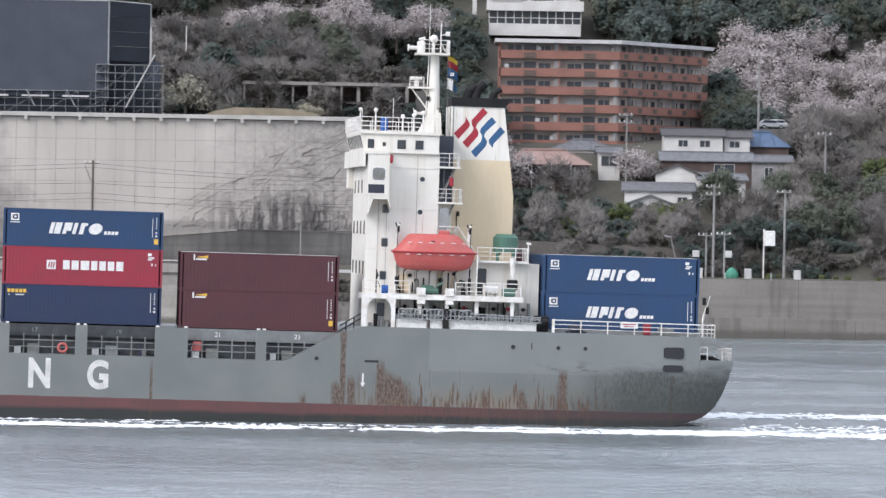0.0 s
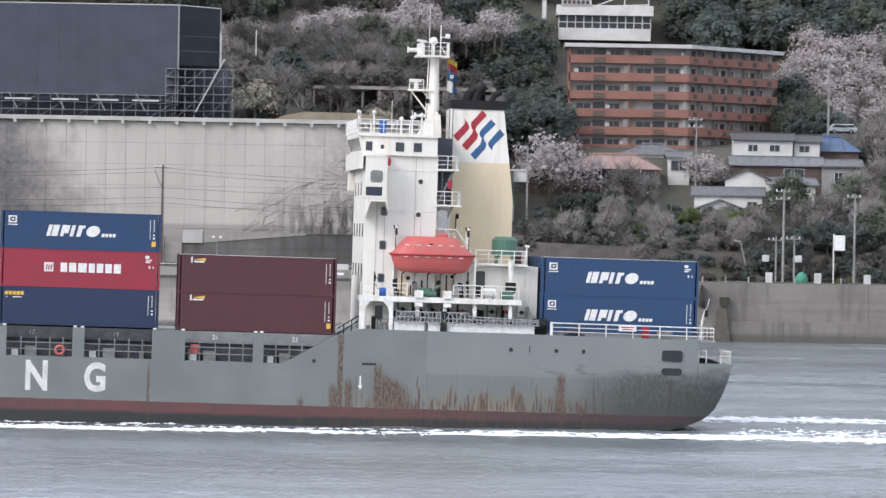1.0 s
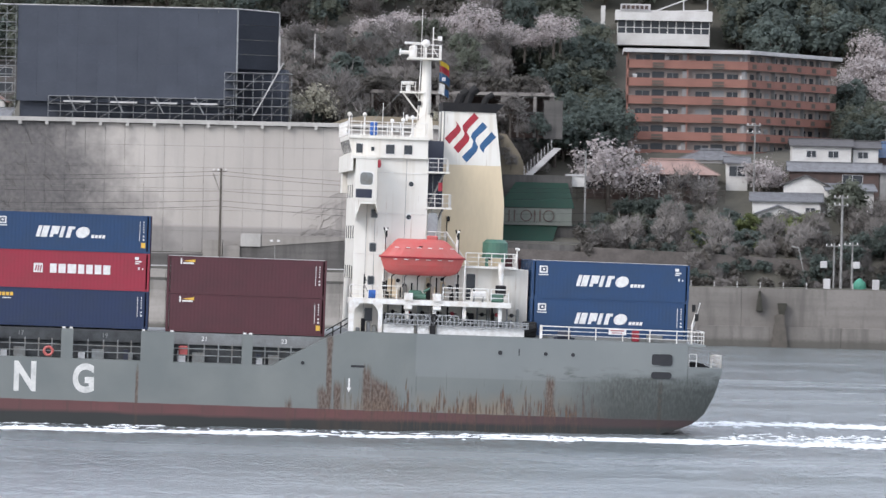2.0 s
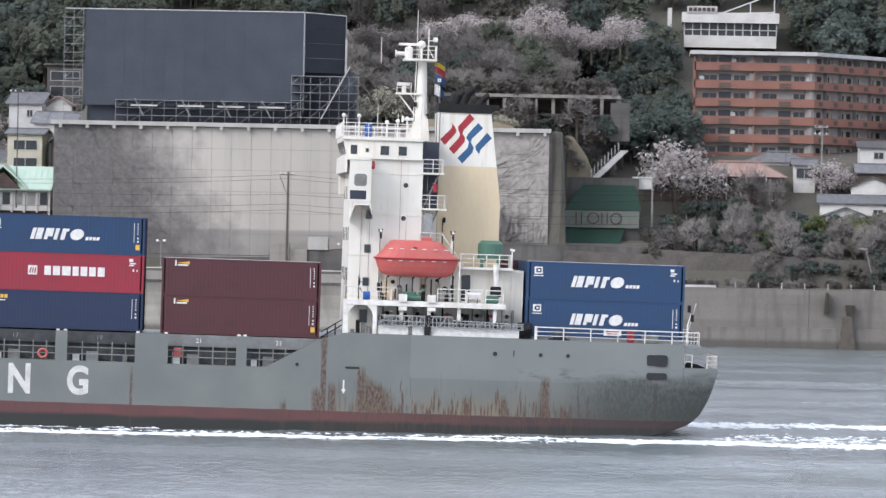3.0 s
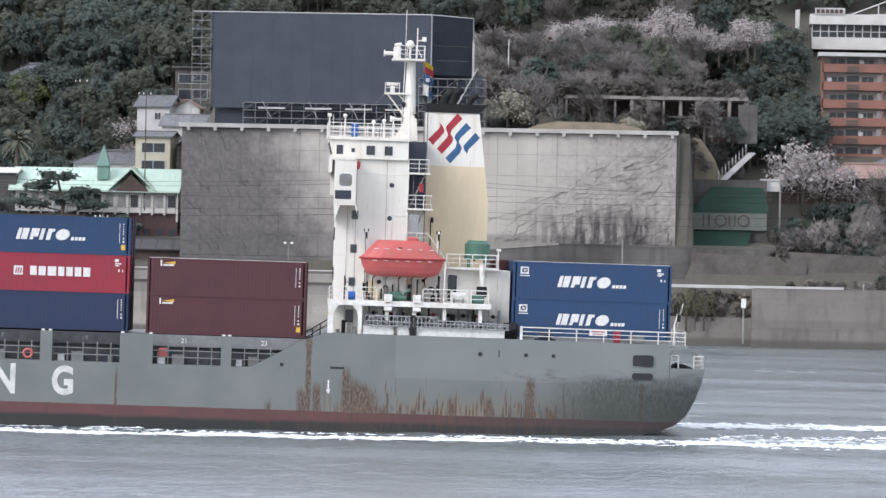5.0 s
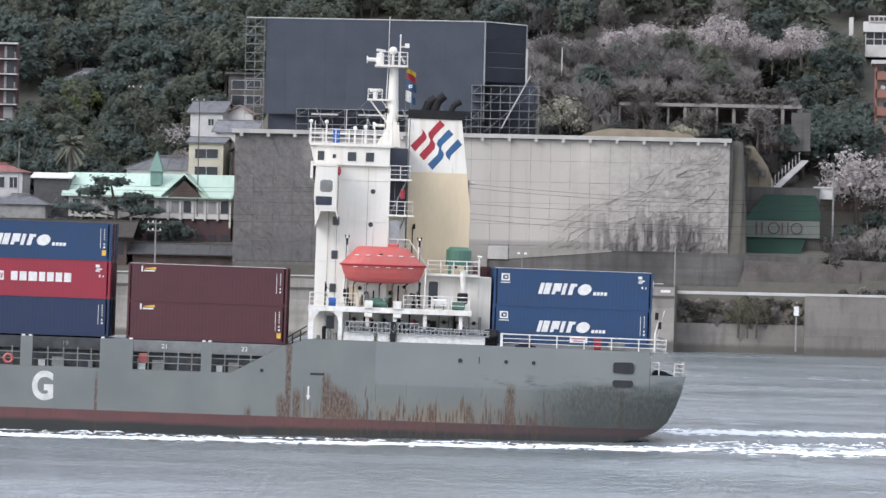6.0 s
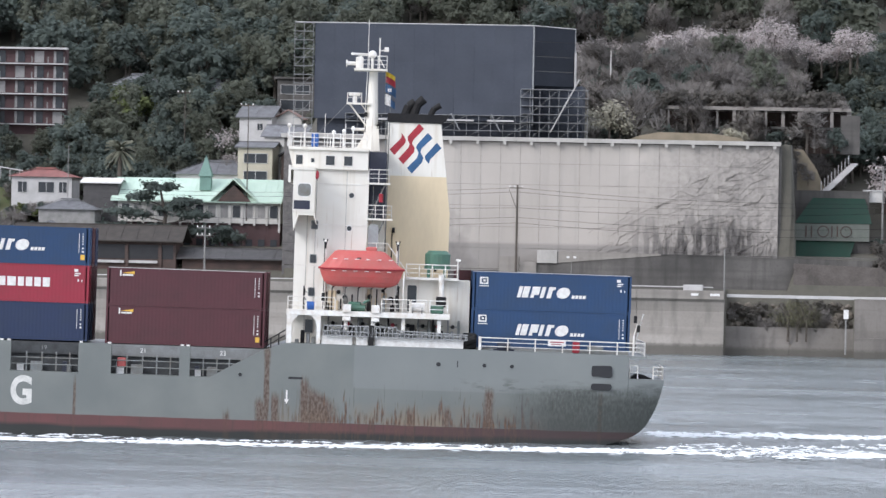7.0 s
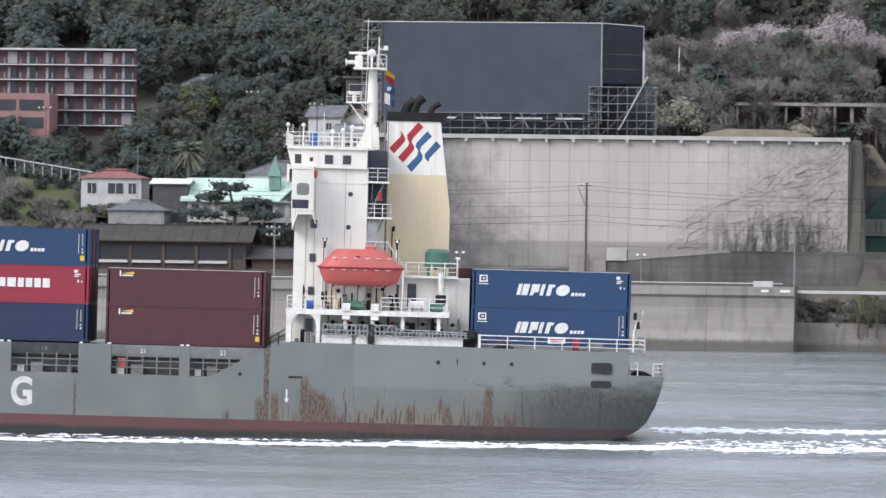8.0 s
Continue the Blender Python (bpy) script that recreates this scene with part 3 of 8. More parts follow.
def container(x, y, z, paint, label, marks="", dx=0.0):
    ob = thing("shipping_container", label, "container", "containers on deck")
    if paint not in BASE_BOX:
        BASE_BOX[paint] = part("body", container_mesh(), paint, ob)
    else:
        share("body", BASE_BOX[paint], ob)
    f = -0.006

    def sign(name, rows, material, parent=ob, label="", lift=0.0):
        for poly in rows:
            bm = bmesh.new()
            prism(bm, poly, f - lift, f + 0.02 - lift)
            part(name, bm, material, parent, label)

    def bar(a, b, c, d, skew=0.0):
        return [(a, c), (b, c), (b + skew, d), (a + skew, d)]
    if "line" in marks:
        sx = 3.4 + dx
        for i, (a, w) in enumerate(((0.0, 0.95), (1.02, 1.15), (2.15, 0.85), (3.05, 1.0))):
            # heavy slanted shapes, 0.8 m high
            u = sx + a
            if i == 0:
                rows = [bar(u, u + 0.28, 1.02, 1.88, 0.22), bar(u + 0.36, u + 0.84, 1.02, 1.88, 0.22)]
            elif i == 1:
                rows = [bar(u, u + 0.27, 1.02, 1.88, 0.22), bar(u + 0.33, u + 0.66, 1.25, 1.88, 0.16), bar(u + 0.74, u + 1.02, 1.02, 1.88, 0.22)]
            elif i == 2:
                rows = [bar(u + 0.12, u + 0.45, 1.02, 1.88, 0.22), bar(u + 0.58, u + 0.8, 1.66, 1.88, 0.05)]
            else:
                rows = [[(u + 0.52 + 0.52 * math.cos(k * 0.393) + 0.1 * math.sin(k * 0.393), 1.45 + 0.43 * math.sin(k * 0.393)) for k in range(16)]]
            sign("emblem_shape", rows, MARK)
        sign("emblem_bar", [bar(sx + 4.2 + 0.28 * i, sx + 4.42 + 0.28 * i, 1.05, 1.3, 0.05) for i in range(4)], MARK)
        sign("square_plate", [bar(0.55, 1.18, 1.95, 2.5)], MARK)
        sign("plate_mark", [bar(0.68, 0.8, 2.08, 2.38), bar(0.76, 1.05, 2.3, 2.4, 0.04), bar(0.76, 1.05, 2.06, 2.15), bar(0.98, 1.08, 2.08, 2.38)], BLUE2, ob, lift=0.006)
        sign("small_text", [bar(0.5, 1.25, 1.78, 1.85)], MARK)
    if "bold" in marks:
        sign("square_plate", [bar(3.35, 4.05, 1.2, 1.9)], MARK, label="white square emblem")
        sign("plate_mark", [bar(3.45 + 0.18 * i, 3.55 + 0.18 * i, 1.32, 1.74, 0.08) for i in range(3)], RED, lift=0.006)
        u = 4.6
        for w in (0.62, 0.66, 0.78, 0.58, 0.62, 0.62, 0.66):
            k = (w, u)
            rows = [bar(u, u + w - 0.12, 1.2, 1.9)]
            sign("emblem_shape", rows, MARK)
            u += w + 0.03
    if "gold" in marks:
        sign("emblem_bar", [bar(0.42 + 0.3 * i, 0.66 + 0.3 * i, 2.25, 2.52) for i in range(5)], YELLOW)
        sign("small_text", [bar(0.5, 0.62, 2.05, 2.12), bar(1.05, 1.7, 2.05, 2.12)], MARK)
    if "wedge" in marks:
        sign("emblem_bar", [[(0.98, 2.28), (0.98, 2.72), (1.1, 2.72), (1.1, 2.28)], bar(1.18, 2.0, 2.3, 2.42)], MARK)
        sign("emblem_wedge", [[(1.15, 2.52), (2.1, 2.66), (2.1, 2.44)]], YELLOW)
    if "tall" in marks:
        sign("code_line", [bar(11.35, 11.39, 0.95, 2.45)], MARK)
        sign("code_text", [bar(11.62, 11.70, 2.35 - 0.19 * i, 2.45 - 0.19 * i) for i in range(5)] + [bar(11.6, 11.74, 0.98, 1.12), bar(11.6, 11.72, 1.25, 1.36)], MARK)
    if "code" in marks:
        sign("code_text", [bar(11.05, 11.35, 2.4, 2.62), bar(11.1, 11.55, 2.22, 2.32), bar(11.05, 11.4, 2.08, 2.17), bar(11.32, 11.44, 1.65, 1.85), bar(11.62, 11.7, 1.65, 1.8)], MARK)
    if "roof" in marks:
        part("roof_sheet", boxes((0.1, 12.05, 0.02, 2.42, 2.894, 2.92)), SLABW, ob, "pale roof sheet")
    if "tag" in marks:
        sign("warning_tag", [bar(11.5, 11.82, 0.42, 0.82)], YELLOW)
    RIDERS.append((ob, Matrix.Translation((x, y, z))))
    return ob


CY = 2.0
HC = 2.9
container(-33.72, CY, 6.86, BLUE2, "dark blue forty-foot container with gold lettering bars", "gold tall")
container(-33.72, CY, 6.86 + HC, RED, "red forty-foot container with white emblem and bold white bars", "bold code")
container(-33.74, CY, 6.86 + 2 * HC, BLUE, "blue forty-foot container with white slanted emblem, top of the stack", "line tall tag", dx=0.05)
container(-20.15, CY, 6.80, MAROON, "maroon forty-foot container with small wedge emblem", "wedge tall tag")
container(-20.15, CY, 6.80 + HC, MAROON, "maroon forty-foot container with small wedge emblem, upper tier", "wedge tall roof")
container(7.85, CY, 7.45, BLUE, "blue forty-foot container behind the stern rail", "line tall")
container(7.88, CY, 7.45 + HC, BLUE, "blue forty-foot container on top at the stern", "line code roof")
for row in (1, 2):
    for tier in range(3):
        container(-33.72 + 0.06 * row, CY + 2.5 * row, 6.86 + tier * HC, (MAROON, BLUE2, MAROON)[(row + tier) % 3], "plain forty-foot container in the inner row", "")
    for tier in range(2):
        container(-20.10 + 0.03 * row, CY + 2.5 * row, 6.80 + tier * HC, MAROON, "plain maroon forty-foot container in the inner row", "")
for row in (1, 2, 3, 4):
    container(7.87 + (-1.35 if row == 4 else 0), CY + 2.5 * row, 7.45, BLUE2, "plain forty-foot container in the inner row aft", "")
    container(7.87 + (-1.35 if row == 4 else 0), CY + 2.5 * row, 7.45 + HC, MAROON if row == 4 else BLUE, "plain forty-foot container in the inner row aft", "")
part("container_pedestal", boxes((7.8, 20.0, 2.0, 14.5, 7.2, 7.45)), STEEL, ship)


# ---- railings ----
def railing(parent, pts, height=1.0, rails=3, pitch=1.5, material=None, name="railing", r=0.028):
    """Posts and rails along a polyline, each a part of the railing."""
    material = material or RAIL
    rail_ob = None
    for a, c in zip(pts, pts[1:]):
        a, c = Vector(a), Vector(c)
        n = max(1, round((c - a).length / pitch))
        for k in range(1, rails + 1):
            dz = Vector((0, 0, height * k / rails))
            bm = bmesh.new()
            tube(bm, a + dz, c + dz, r * (1.25 if k == rails else 0.8))
            o = part(name if rail_ob is None else "rail", bm, material, parent if rail_ob is None else rail_ob)
            rail_ob = rail_ob or o
        for i in range(n + 1):
            p = a.lerp(c, i / n)
            bm = bmesh.new()
            tube(bm, p, p + Vector((0, 0, height)), r * 1.15)
            part("post", bm, material, rail_ob)
    return rail_ob


railing(ship, [(8.6, 0.25, 7.25), (21.15, 0.55, 7.18), (21.3, 3.0, 7.18), (21.3, 15.5, 7.18)], 0.98, 3, 2.0, r=0.04)
railing(ship, [(20.1, 0.9, 5.45), (20.7, 0.95, 5.45)], 1.0, 2, 0.6, r=0.04)
railing(ship, [(21.9, 1.2, 5.43), (22.65, 1.3, 5.43), (22.7, 8, 5.43)], 0.95, 3, 0.75, r=0.04)
part("deck_end_post", boxes((8.45, 8.65, 0.2, 0.4, 7.25, 8.3)), RAIL, ship)
b = bmesh.new()
prism(b, [(20.2, 5.45), (21.9, 5.45), (21.2, 5.75), (20.6, 5.8)], 1.6, 3.4)
part("mooring_rope_coil", b, BLACK, ship, "dark coiled mooring rope")
part("poop_overhang", boxes((20.0, 21.35, 0.5, 18.4, 7.0, 7.19)), HULL, ship)
part("safety_board", boxes((13.75, 15.1, 0.2, 0.23, 7.75, 8.2)), MARK, ship, "white safety notice board")
part("safety_bar", boxes((13.9, 14.95, 0.185, 0.2, 8.02, 8.1), (14.0, 14.8, 0.185, 0.2, 7.86, 7.92)), LOGORED, ship)
b = bmesh.new()
box(b, 15.65, 16.2, 0.8, 1.3, 7.25, 8.1, 0.06)
part("fire_locker", b, LOGORED, ship, "red fire locker")
part("deck_locker", boxes((16.8, 18.0, 0.7, 1.4, 7.25, 7.8), bevel=0.03), STEEL, ship)
b = bmesh.new()
tube(b, (9.9, 0.9, 7.5), (10.9, 0.9, 7.5), 0.35, n=12)
box(b, 9.6, 11.2, 0.7, 1.3, 7.22, 7.4)
part("winch", b, NAVY, ship, "dark blue mooring winch")
b = bmesh.new()
box(b, 7.2, 8.3, 1.2, 2.0, 7.3, 8.5, 0.1)
tube(b, (7.4, 1.0, 7.8), (8.2, 1.0, 8.1), 0.3, n=8)
part("oily_winch", b, BLACK, ship, "dark greasy winch")
part("stern_vent", tubes(((20.35, 1.6, 7.2), (20.35, 1.6, 8.7), 0.07), ((20.35, 1.6, 8.7), (20.6, 1.6, 9.6), 0.06)), RAIL, ship, "bent white pipe at the stern")
for z in (9.0, 9.7):
    part("stern_lamp", boxes((20.3 + 0.25 * (z < 9.5), 20.55 + 0.25 * (z < 9.5), 1.4, 1.7, z, z + 0.55), bevel=0.03), BLACK, ship, "black stern lamp")
part("stern_staff", tubes(((20.3, 3, 7.2), (21.1, 3, 10.4), 0.045)), RAIL, ship)


# ---- deckhouse ----
house = part("deckhouse", boxes((-5.9, -0.35, 3.0, 16.0, 7.2, 20.7)), WHITE, ship, "white steel deckhouse with rust weeps")
part("lower_house", boxes((-0.36, 7.7, 3.4, 16.0, 7.2, 12.45)), WHITE, house)
part("engine_casing", boxes((-0.4, 0.95, 5.5, 14.0, 16.9, 22.2)), NAVY, house, "dark blue stair trunk")
part("lower_casing", boxes((-0.4, 0.95, 5.5, 14.0, 12.4, 16.9)), WHITE, house)
part("boat_ladder", tubes(((1.2, 3.0, 15.2), (3.0, 3.0, 12.7), 0.05), ((1.2, 3.6, 15.2), (3.0, 3.6, 12.7), 0.05)), RAIL, house, "white inclined ladder")
bridge = part("wheelhouse", boxes((-6.15, -0.45, 2.7, 16.3, 20.7, 22.15)), WHITE, house, "white wheelhouse")
b = bmesh.new()
prism(b, [(-6.6, 22.15), (-0.4, 22.15), (-0.4, 22.38), (-6.6, 22.38)], 2.5, 16.5)
part("wheelhouse_roof", b, WHITE, house)
# raked front glazing of the wheelhouse
b = bmesh.new()
prism(b, [(-6.6, 22.15), (-6.1, 22.15), (-6.1, 20.75), (-6.25, 20.75)], 2.8, 16.2)
part("wheelhouse_front", b, WHITE, house)
for i in range(9):
    y = 3.0 + 1.46 * i
    b = bmesh.new()
    prism(b, [(-6.60, 22.0), (-6.55, 22.0), (-6.28, 21.05), (-6.34, 21.05)], y, y + 0.7)
    part("wheelhouse_window", b, GLASS, house)
for x0, x1 in ((-6.0, -5.5), (-3.7, -3.05), (-2.3, -1.68)):
    part("window", boxes((x0, x1, 2.66, 2.72, 21.02, 21.72)), GLASS, house)
    part("window_frame", boxes((x0 - 0.06, x1 + 0.06, 2.675, 2.71, 20.96, 21.02), (x0 - 0.06, x1 + 0.06, 2.675, 2.71, 21.72, 21.78)), RAIL, house)
part("window", boxes((-4.85, -4.6, 2.66, 2.72, 21.2, 21.5)), GLASS, house)
# bridge wing with its side box
wing = part("bridge_wing", boxes((-6.3, -4.5, 0.6, 3.1, 20.55, 20.75), (-6.5, -6.3, 0.6, 18.4, 19.6, 20.9)), WHITE, house, "white bridge wing")
outer = round_rect(-6.1, -4.42, 17.35, 20.85, 0.12)
b = bmesh.new()
prism(b, outer, 0.66, 3.0)
part("wing_side", b, WHITE, wing)
b = bmesh.new()
prism(b, round_rect(-5.72, -4.75, 18.55, 19.5, 0.25), 0.645, 0.7)
part("wing_opening", b, STEEL, wing, "rounded opening with grey interior")
b = bmesh.new()
prism(b, [(x, z) for x, z in round_rect(-5.80, -4.67, 18.47, 19.58, 0.28)], 0.652, 0.68)
part("opening_rim", b, RAIL, wing)
# recess drawn as a flat navy panel, shade put into its colour
part("wing_recess", boxes((-6.02, -4.78, 0.645, 0.7, 17.55, 18.22)), NAVY, wing, "dark recess")
b = bmesh.new()
prism(b, [(-6.1, 17.35), (-4.42, 17.35), (-4.25, 16.4), (-4.5, 17.1), (-5.6, 17.1), (-6.0, 15.9)], 0.7, 3.0)
part("wing_bracket", b, WHITE, wing)
part("bridge_wing", boxes((-6.3, -4.5, 16.2, 18.4, 18.0, 20.8)), WHITE, house)
b = bmesh.new()
bmesh.ops.create_uvsphere(b, u_segments=10, v_segments=8, radius=0.22, matrix=Matrix.Translation((-4.3, 0.8, 20.2)) @ Matrix.Diagonal((0.7, 0.5, 1.6, 1)))
part("liferaft_light", b, LOGORED, wing, "red smoke float")
# slit windows and doors in the front of the house
for z in (17.6, 14.4, 11.3):
    for i in range(4):
        y = 4.2 + 3.2 * i
        part("front_window", boxes((-5.93, -5.88, y, y + 0.9, z, z + 1.0)), GLASS, house)
for i, z in enumerate((19.55, 16.4, 13.25, 10.1)):
    part("deck_edge", boxes((-5.97, -0.3, 2.96, 3.0, z, z + 0.05)), RAIL, house)
for x in (-5.0, -4.35, -2.05, 0.0):
    part("plate_seam", boxes((x, x + 0.03, 2.985, 3.0, 7.4, 20.6)), STEEL, house)
for x, z in ((-1.65, 18.75), (-1.75, 16.2), (-1.9, 10.9)):
    b = bmesh.new()
    prism(b, ring(x, z, 0.19), 2.96, 3.02)
    part("porthole", b, GLASS, house)
    b = bmesh.new()
    tube(b, (x, 2.975, z), (x, 3.01, z), 0.25, n=16)
    part("porthole_rim", b, RAIL, house)
for x0, z0 in ((-4.62, 16.1), (-4.65, 13.5), (-4.7, 10.95)):
    b = bmesh.new()
    prism(b, round_rect(x0, x0 + 0.42, z0, z0 + 0.58, 0.08), 2.95, 3.02)
    part("square_window", b, GLASS, house)
    b = bmesh.new()
    prism(b, round_rect(x0 - 0.06, x0 + 0.48, z0 - 0.06, z0 + 0.64, 0.1), 2.965, 3.01)
    part("window_frame", b, STEEL, house)
# stair landings between house and funnel
for z, d in ((19.65, 0.35), (16.9, 0.6), (14.0, 0.35)):
    part("landing", boxes((-0.5, 0.95 + d, 2.9, 5.6, z, z + 0.14)), WHITE, house)
    railing(house, [(-0.4, 2.95, z + 0.14), (0.85 + d, 2.95, z + 0.14), (0.85 + d, 5.0, z + 0.14)], 1.0, 3, 0.7)
for z0, z1 in ((16.9, 19.65), (14.0, 16.9)):
    b = bmesh.new()
    for y in (3.3, 4.0):
        tube(b, (-0.3, y, z0 + 0.1), (0.9, y, z1), 0.06)
    for i in range(9):
        f = (i + 0.5) / 9
        box(b, -0.3 + 1.2 * f - 0.1, -0.3 + 1.2 * f + 0.1, 3.3, 4.0, z0 + 0.1 + (z1 - z0) * f, z0 + 0.13 + (z1 - z0) * f)
    part("stair", b, STEEL, house)
# arched opening; a flat grey panel stands for its interior
b = bmesh.new()
prism(b, round_rect(-0.28, 0.5, 14.5, 16.6, 0.3), 2.98, 3.05)
part("landing_arch", b, GALV, house, "arched opening drawn as a flat grey panel")
b = bmesh.new()
tube(b, (0.62, 3.0, 18.3), (0.62, 3.0, 18.95), 0.17, n=10)
part("fire_extinguisher", b, LOGORED, house, "red extinguisher box")
# compass deck
railing(ship, [(-0.6, 2.7, 22.38), (-6.7, 2.7, 22.38), (-6.7, 16.2, 22.38), (-0.6, 16.2, 22.38)], 1.05, 3, 1.0)
b = bmesh.new()
box(b, -4.9, -4.35, 4.0, 4.6, 22.38, 23.5, 0.12)
part("compass_cover", b, TARP, ship, "blue cloth cover over the compass")
for x, y, h in ((-6.6, 3.0, 1.5), (-5.4, 3.2, 1.5), (-3.2, 4.2, 1.1), (-2.4, 3.6, 1.2), (-1.7, 3.2, 1.4)):
    b = bmesh.new()
    tube(b, (x, y, 22.38), (x, y, 22.38 + h), 0.09, 0.05)
    bmesh.ops.create_uvsphere(b, u_segments=10, v_segments=8, radius=0.17, matrix=Matrix.Translation((x, y, 22.38 + h + 0.1)))
    part("deck_light", b, RAIL, ship)
for x, h in ((-6.3, 1.7), (-3.9, 2.6), (-2.3, 1.9)):
    part("whip_aerial", tubes(((x, 5, 22.4), (x, 5, 22.4 + h), 0.025)), RAIL, ship)

# ---- mast ----
MY = 9.5
b = bmesh.new()
tube(b, (-0.32, MY, 22.3), (-0.33, MY, 28.7), 0.56, 0.34, n=14)
mast = part("mast", b, WHITE, ship, "white tapered signal mast", smooth=False)
b = bmesh.new()
prism(b, [(-1.6, 22.35), (0.35, 22.35), (0.2, 24.3), (-0.6, 24.3), (-1.0, 23.4)], MY - 0.5, MY + 0.5)
part("mast_foot", b, WHITE, mast)
part("mast_platform", boxes((-1.85, 0.75, MY - 1.2, MY + 1.2, 28.6, 28.75)), WHITE, mast)
railing(mast, [(-1.4, MY - 1.15, 28.75), (0.7, MY - 1.15, 28.75), (0.7, MY + 1.15, 28.75)], 1.0, 3, 0.6)
part("mast_platform", boxes((-2.35, -0.5, MY - 0.6, MY + 0.6, 25.95, 26.08)), WHITE, mast)
railing(mast, [(-2.3, MY - 0.55, 26.08), (-1.2, MY - 0.55, 26.08)], 0.75, 2, 0.5)
part("mast_brace", tubes(((-2.1, MY, 25.95), (-0.7, MY, 24.2), 0.07), ((-1.2, MY, 25.95), (-0.6, MY, 25.2), 0.05)), WHITE, mast)
part("radar_pedestal", boxes((-1.75, -1.15, MY - 0.3, MY + 0.3, 28.75, 29.68), bevel=0.08), RAIL, mast)
b = bmesh.new()
box(b, -0.85, 0.85, -0.09, 0.09, -0.1, 0.1, 0.05)
tube(b, (0, 0, -0.2), (0, 0, -0.08), 0.14, n=10)
radar = part("radar_scanner", b, RAIL, mast, "white radar bar turning on its pedestal")
b = bmesh.new()
box(b, -2.2, -1.3, MY - 0.25, MY + 0.25, 26.6, 26.85, 0.06)
box(b, -1.9, -1.55, MY - 0.2, MY + 0.2, 26.08, 26.6, 0.05)
part("radar_scanner", b, RAIL, mast)
b = bmesh.new()
bmesh.ops.create_uvsphere(b, u_segments=14, v_segments=10, radius=0.32, matrix=Matrix.Translation((-0.45, MY, 29.9)))
tube(b, (-0.45, MY, 28.75), (-0.45, MY, 29.7), 0.1)
part("satellite_dome", b, RAIL, mast, smooth=True)
part("horn", tubes(((-2.4, MY, 29.15), (-1.7, MY, 29.15), 0.16), ((-2.5, MY, 29.15), (-2.4, MY, 29.15), 0.28), n=10), RAIL, mast)
part("horn", tubes(((-1.75, MY - 0.3, 24.0), (-0.9, MY - 0.3, 24.0), 0.12), ((-1.85, MY - 0.3, 24.0), (-1.7, MY - 0.3, 24.0), 0.26), n=10), RAIL, mast)
part("aerial", tubes(((0.1, MY, 28.75), (0.1, MY, 31.2), 0.05), ((0.1, MY, 30.2), (0.75, MY, 30.3), 0.05), ((0.1, MY, 29.6), (0.5, MY, 28.9), 0.04), ((-0.8, MY, 28.7), (-0.8, MY, 32.6), 0.025)), RAIL, mast)
part("wind_vane", boxes((0.45, 0.8, MY - 0.02, MY + 0.02, 30.15, 30.5)), RAIL, mast)
part("mast_ladder", tubes(*[((-0.95, MY - 0.2, 22.5), (-0.8, MY - 0.2, 28.6), 0.03), ((-0.95, MY + 0.2, 22.5), (-0.8, MY + 0.2, 28.6), 0.03)] + [((-0.95 + 0.15 * i / 14, MY - 0.2, 22.7 + 0.42 * i), (-0.95 + 0.15 * i / 14, MY + 0.2, 22.7 + 0.42 * i), 0.02) for i in range(14)], n=4), RAIL, mast)
for x, z in ((-0.95, 25.0), (0.05, 24.1)):
    part("mast_light", boxes((x, x + 0.25, MY - 0.5, MY - 0.3, z, z + 0.35)), BLACK, mast)
part("stay_wire", tubes(((-2.2, MY, 26.1), (-5.5, MY, 22.5), 0.015), ((0.6, MY - 1, 28.7), (1.2, 8, 24.6), 0.012)), STEEL, mast)


def flag(name, z, pieces, label):
    """Signal flag: a hoist of rippled cloth pieces."""
    root = None
    for material, u0, u1, v0, v1 in pieces:
        bm = bmesh.new()
        n = 8
        rows = []
        for i in range(n + 1):
            u = u0 + (u1 - u0) * i / n
            y = MY - 0.75 + 0.12 * math.sin(u * 7 + z)
            rows.append([bm.verts.new((0.62 + u, y, z + v - 0.35 * u * u - 0.25 * u)) for v in (v0, (v0 + v1) / 2, v1)])
        fs = []
        for i in range(n):
            for j in range(2):
                fs.append(bm.faces.new((rows[i][j], rows[i + 1][j], rows[i + 1][j + 1], rows[i][j + 1])))
        bmesh.ops.solidify(bm, geom=fs, thickness=0.015)
        o = part(name if root is None else "flag_field", bm, material, mast if root is None else root, label if root is None else "")
        root = root or o


FLAGYEL = mat("flag_yellow", (0.75, 0.55, 0.05), None, 0.8)
flag("signal_flag", 27.72, [(LOGORED, 0, 0.8, 0, 0.5), (FLAGYEL, 0, 0.75, 0.5, 0.85)], "red and yellow signal flag")
flag("signal_flag", 26.98, [(LOGOBLUE, 0, 0.85, 0, 0.65)], "blue signal flag with white square")
b = bmesh.new()
box(b, 0.85, 1.12, MY - 0.9, MY - 0.55, 27.0, 27.25)
part("flag_square", b, MARK, mast)
part("flag_spot", boxes((0.94, 1.03, MY - 0.92, MY - 0.9, 27.08, 27.17)), LOGOBLUE, mast)
flag("signal_flag", 26.0, [(MARK, 0, 0.45, 0, 0.85), (LOGOBLUE, 0.45, 0.8, 0.05, 0.6)], "white and blue swallow-tailed signal flag")
part("halyard", tubes(((0.6, MY - 0.75, 28.6), (0.75, MY - 0.75, 22.6), 0.012)), STEEL, mast)

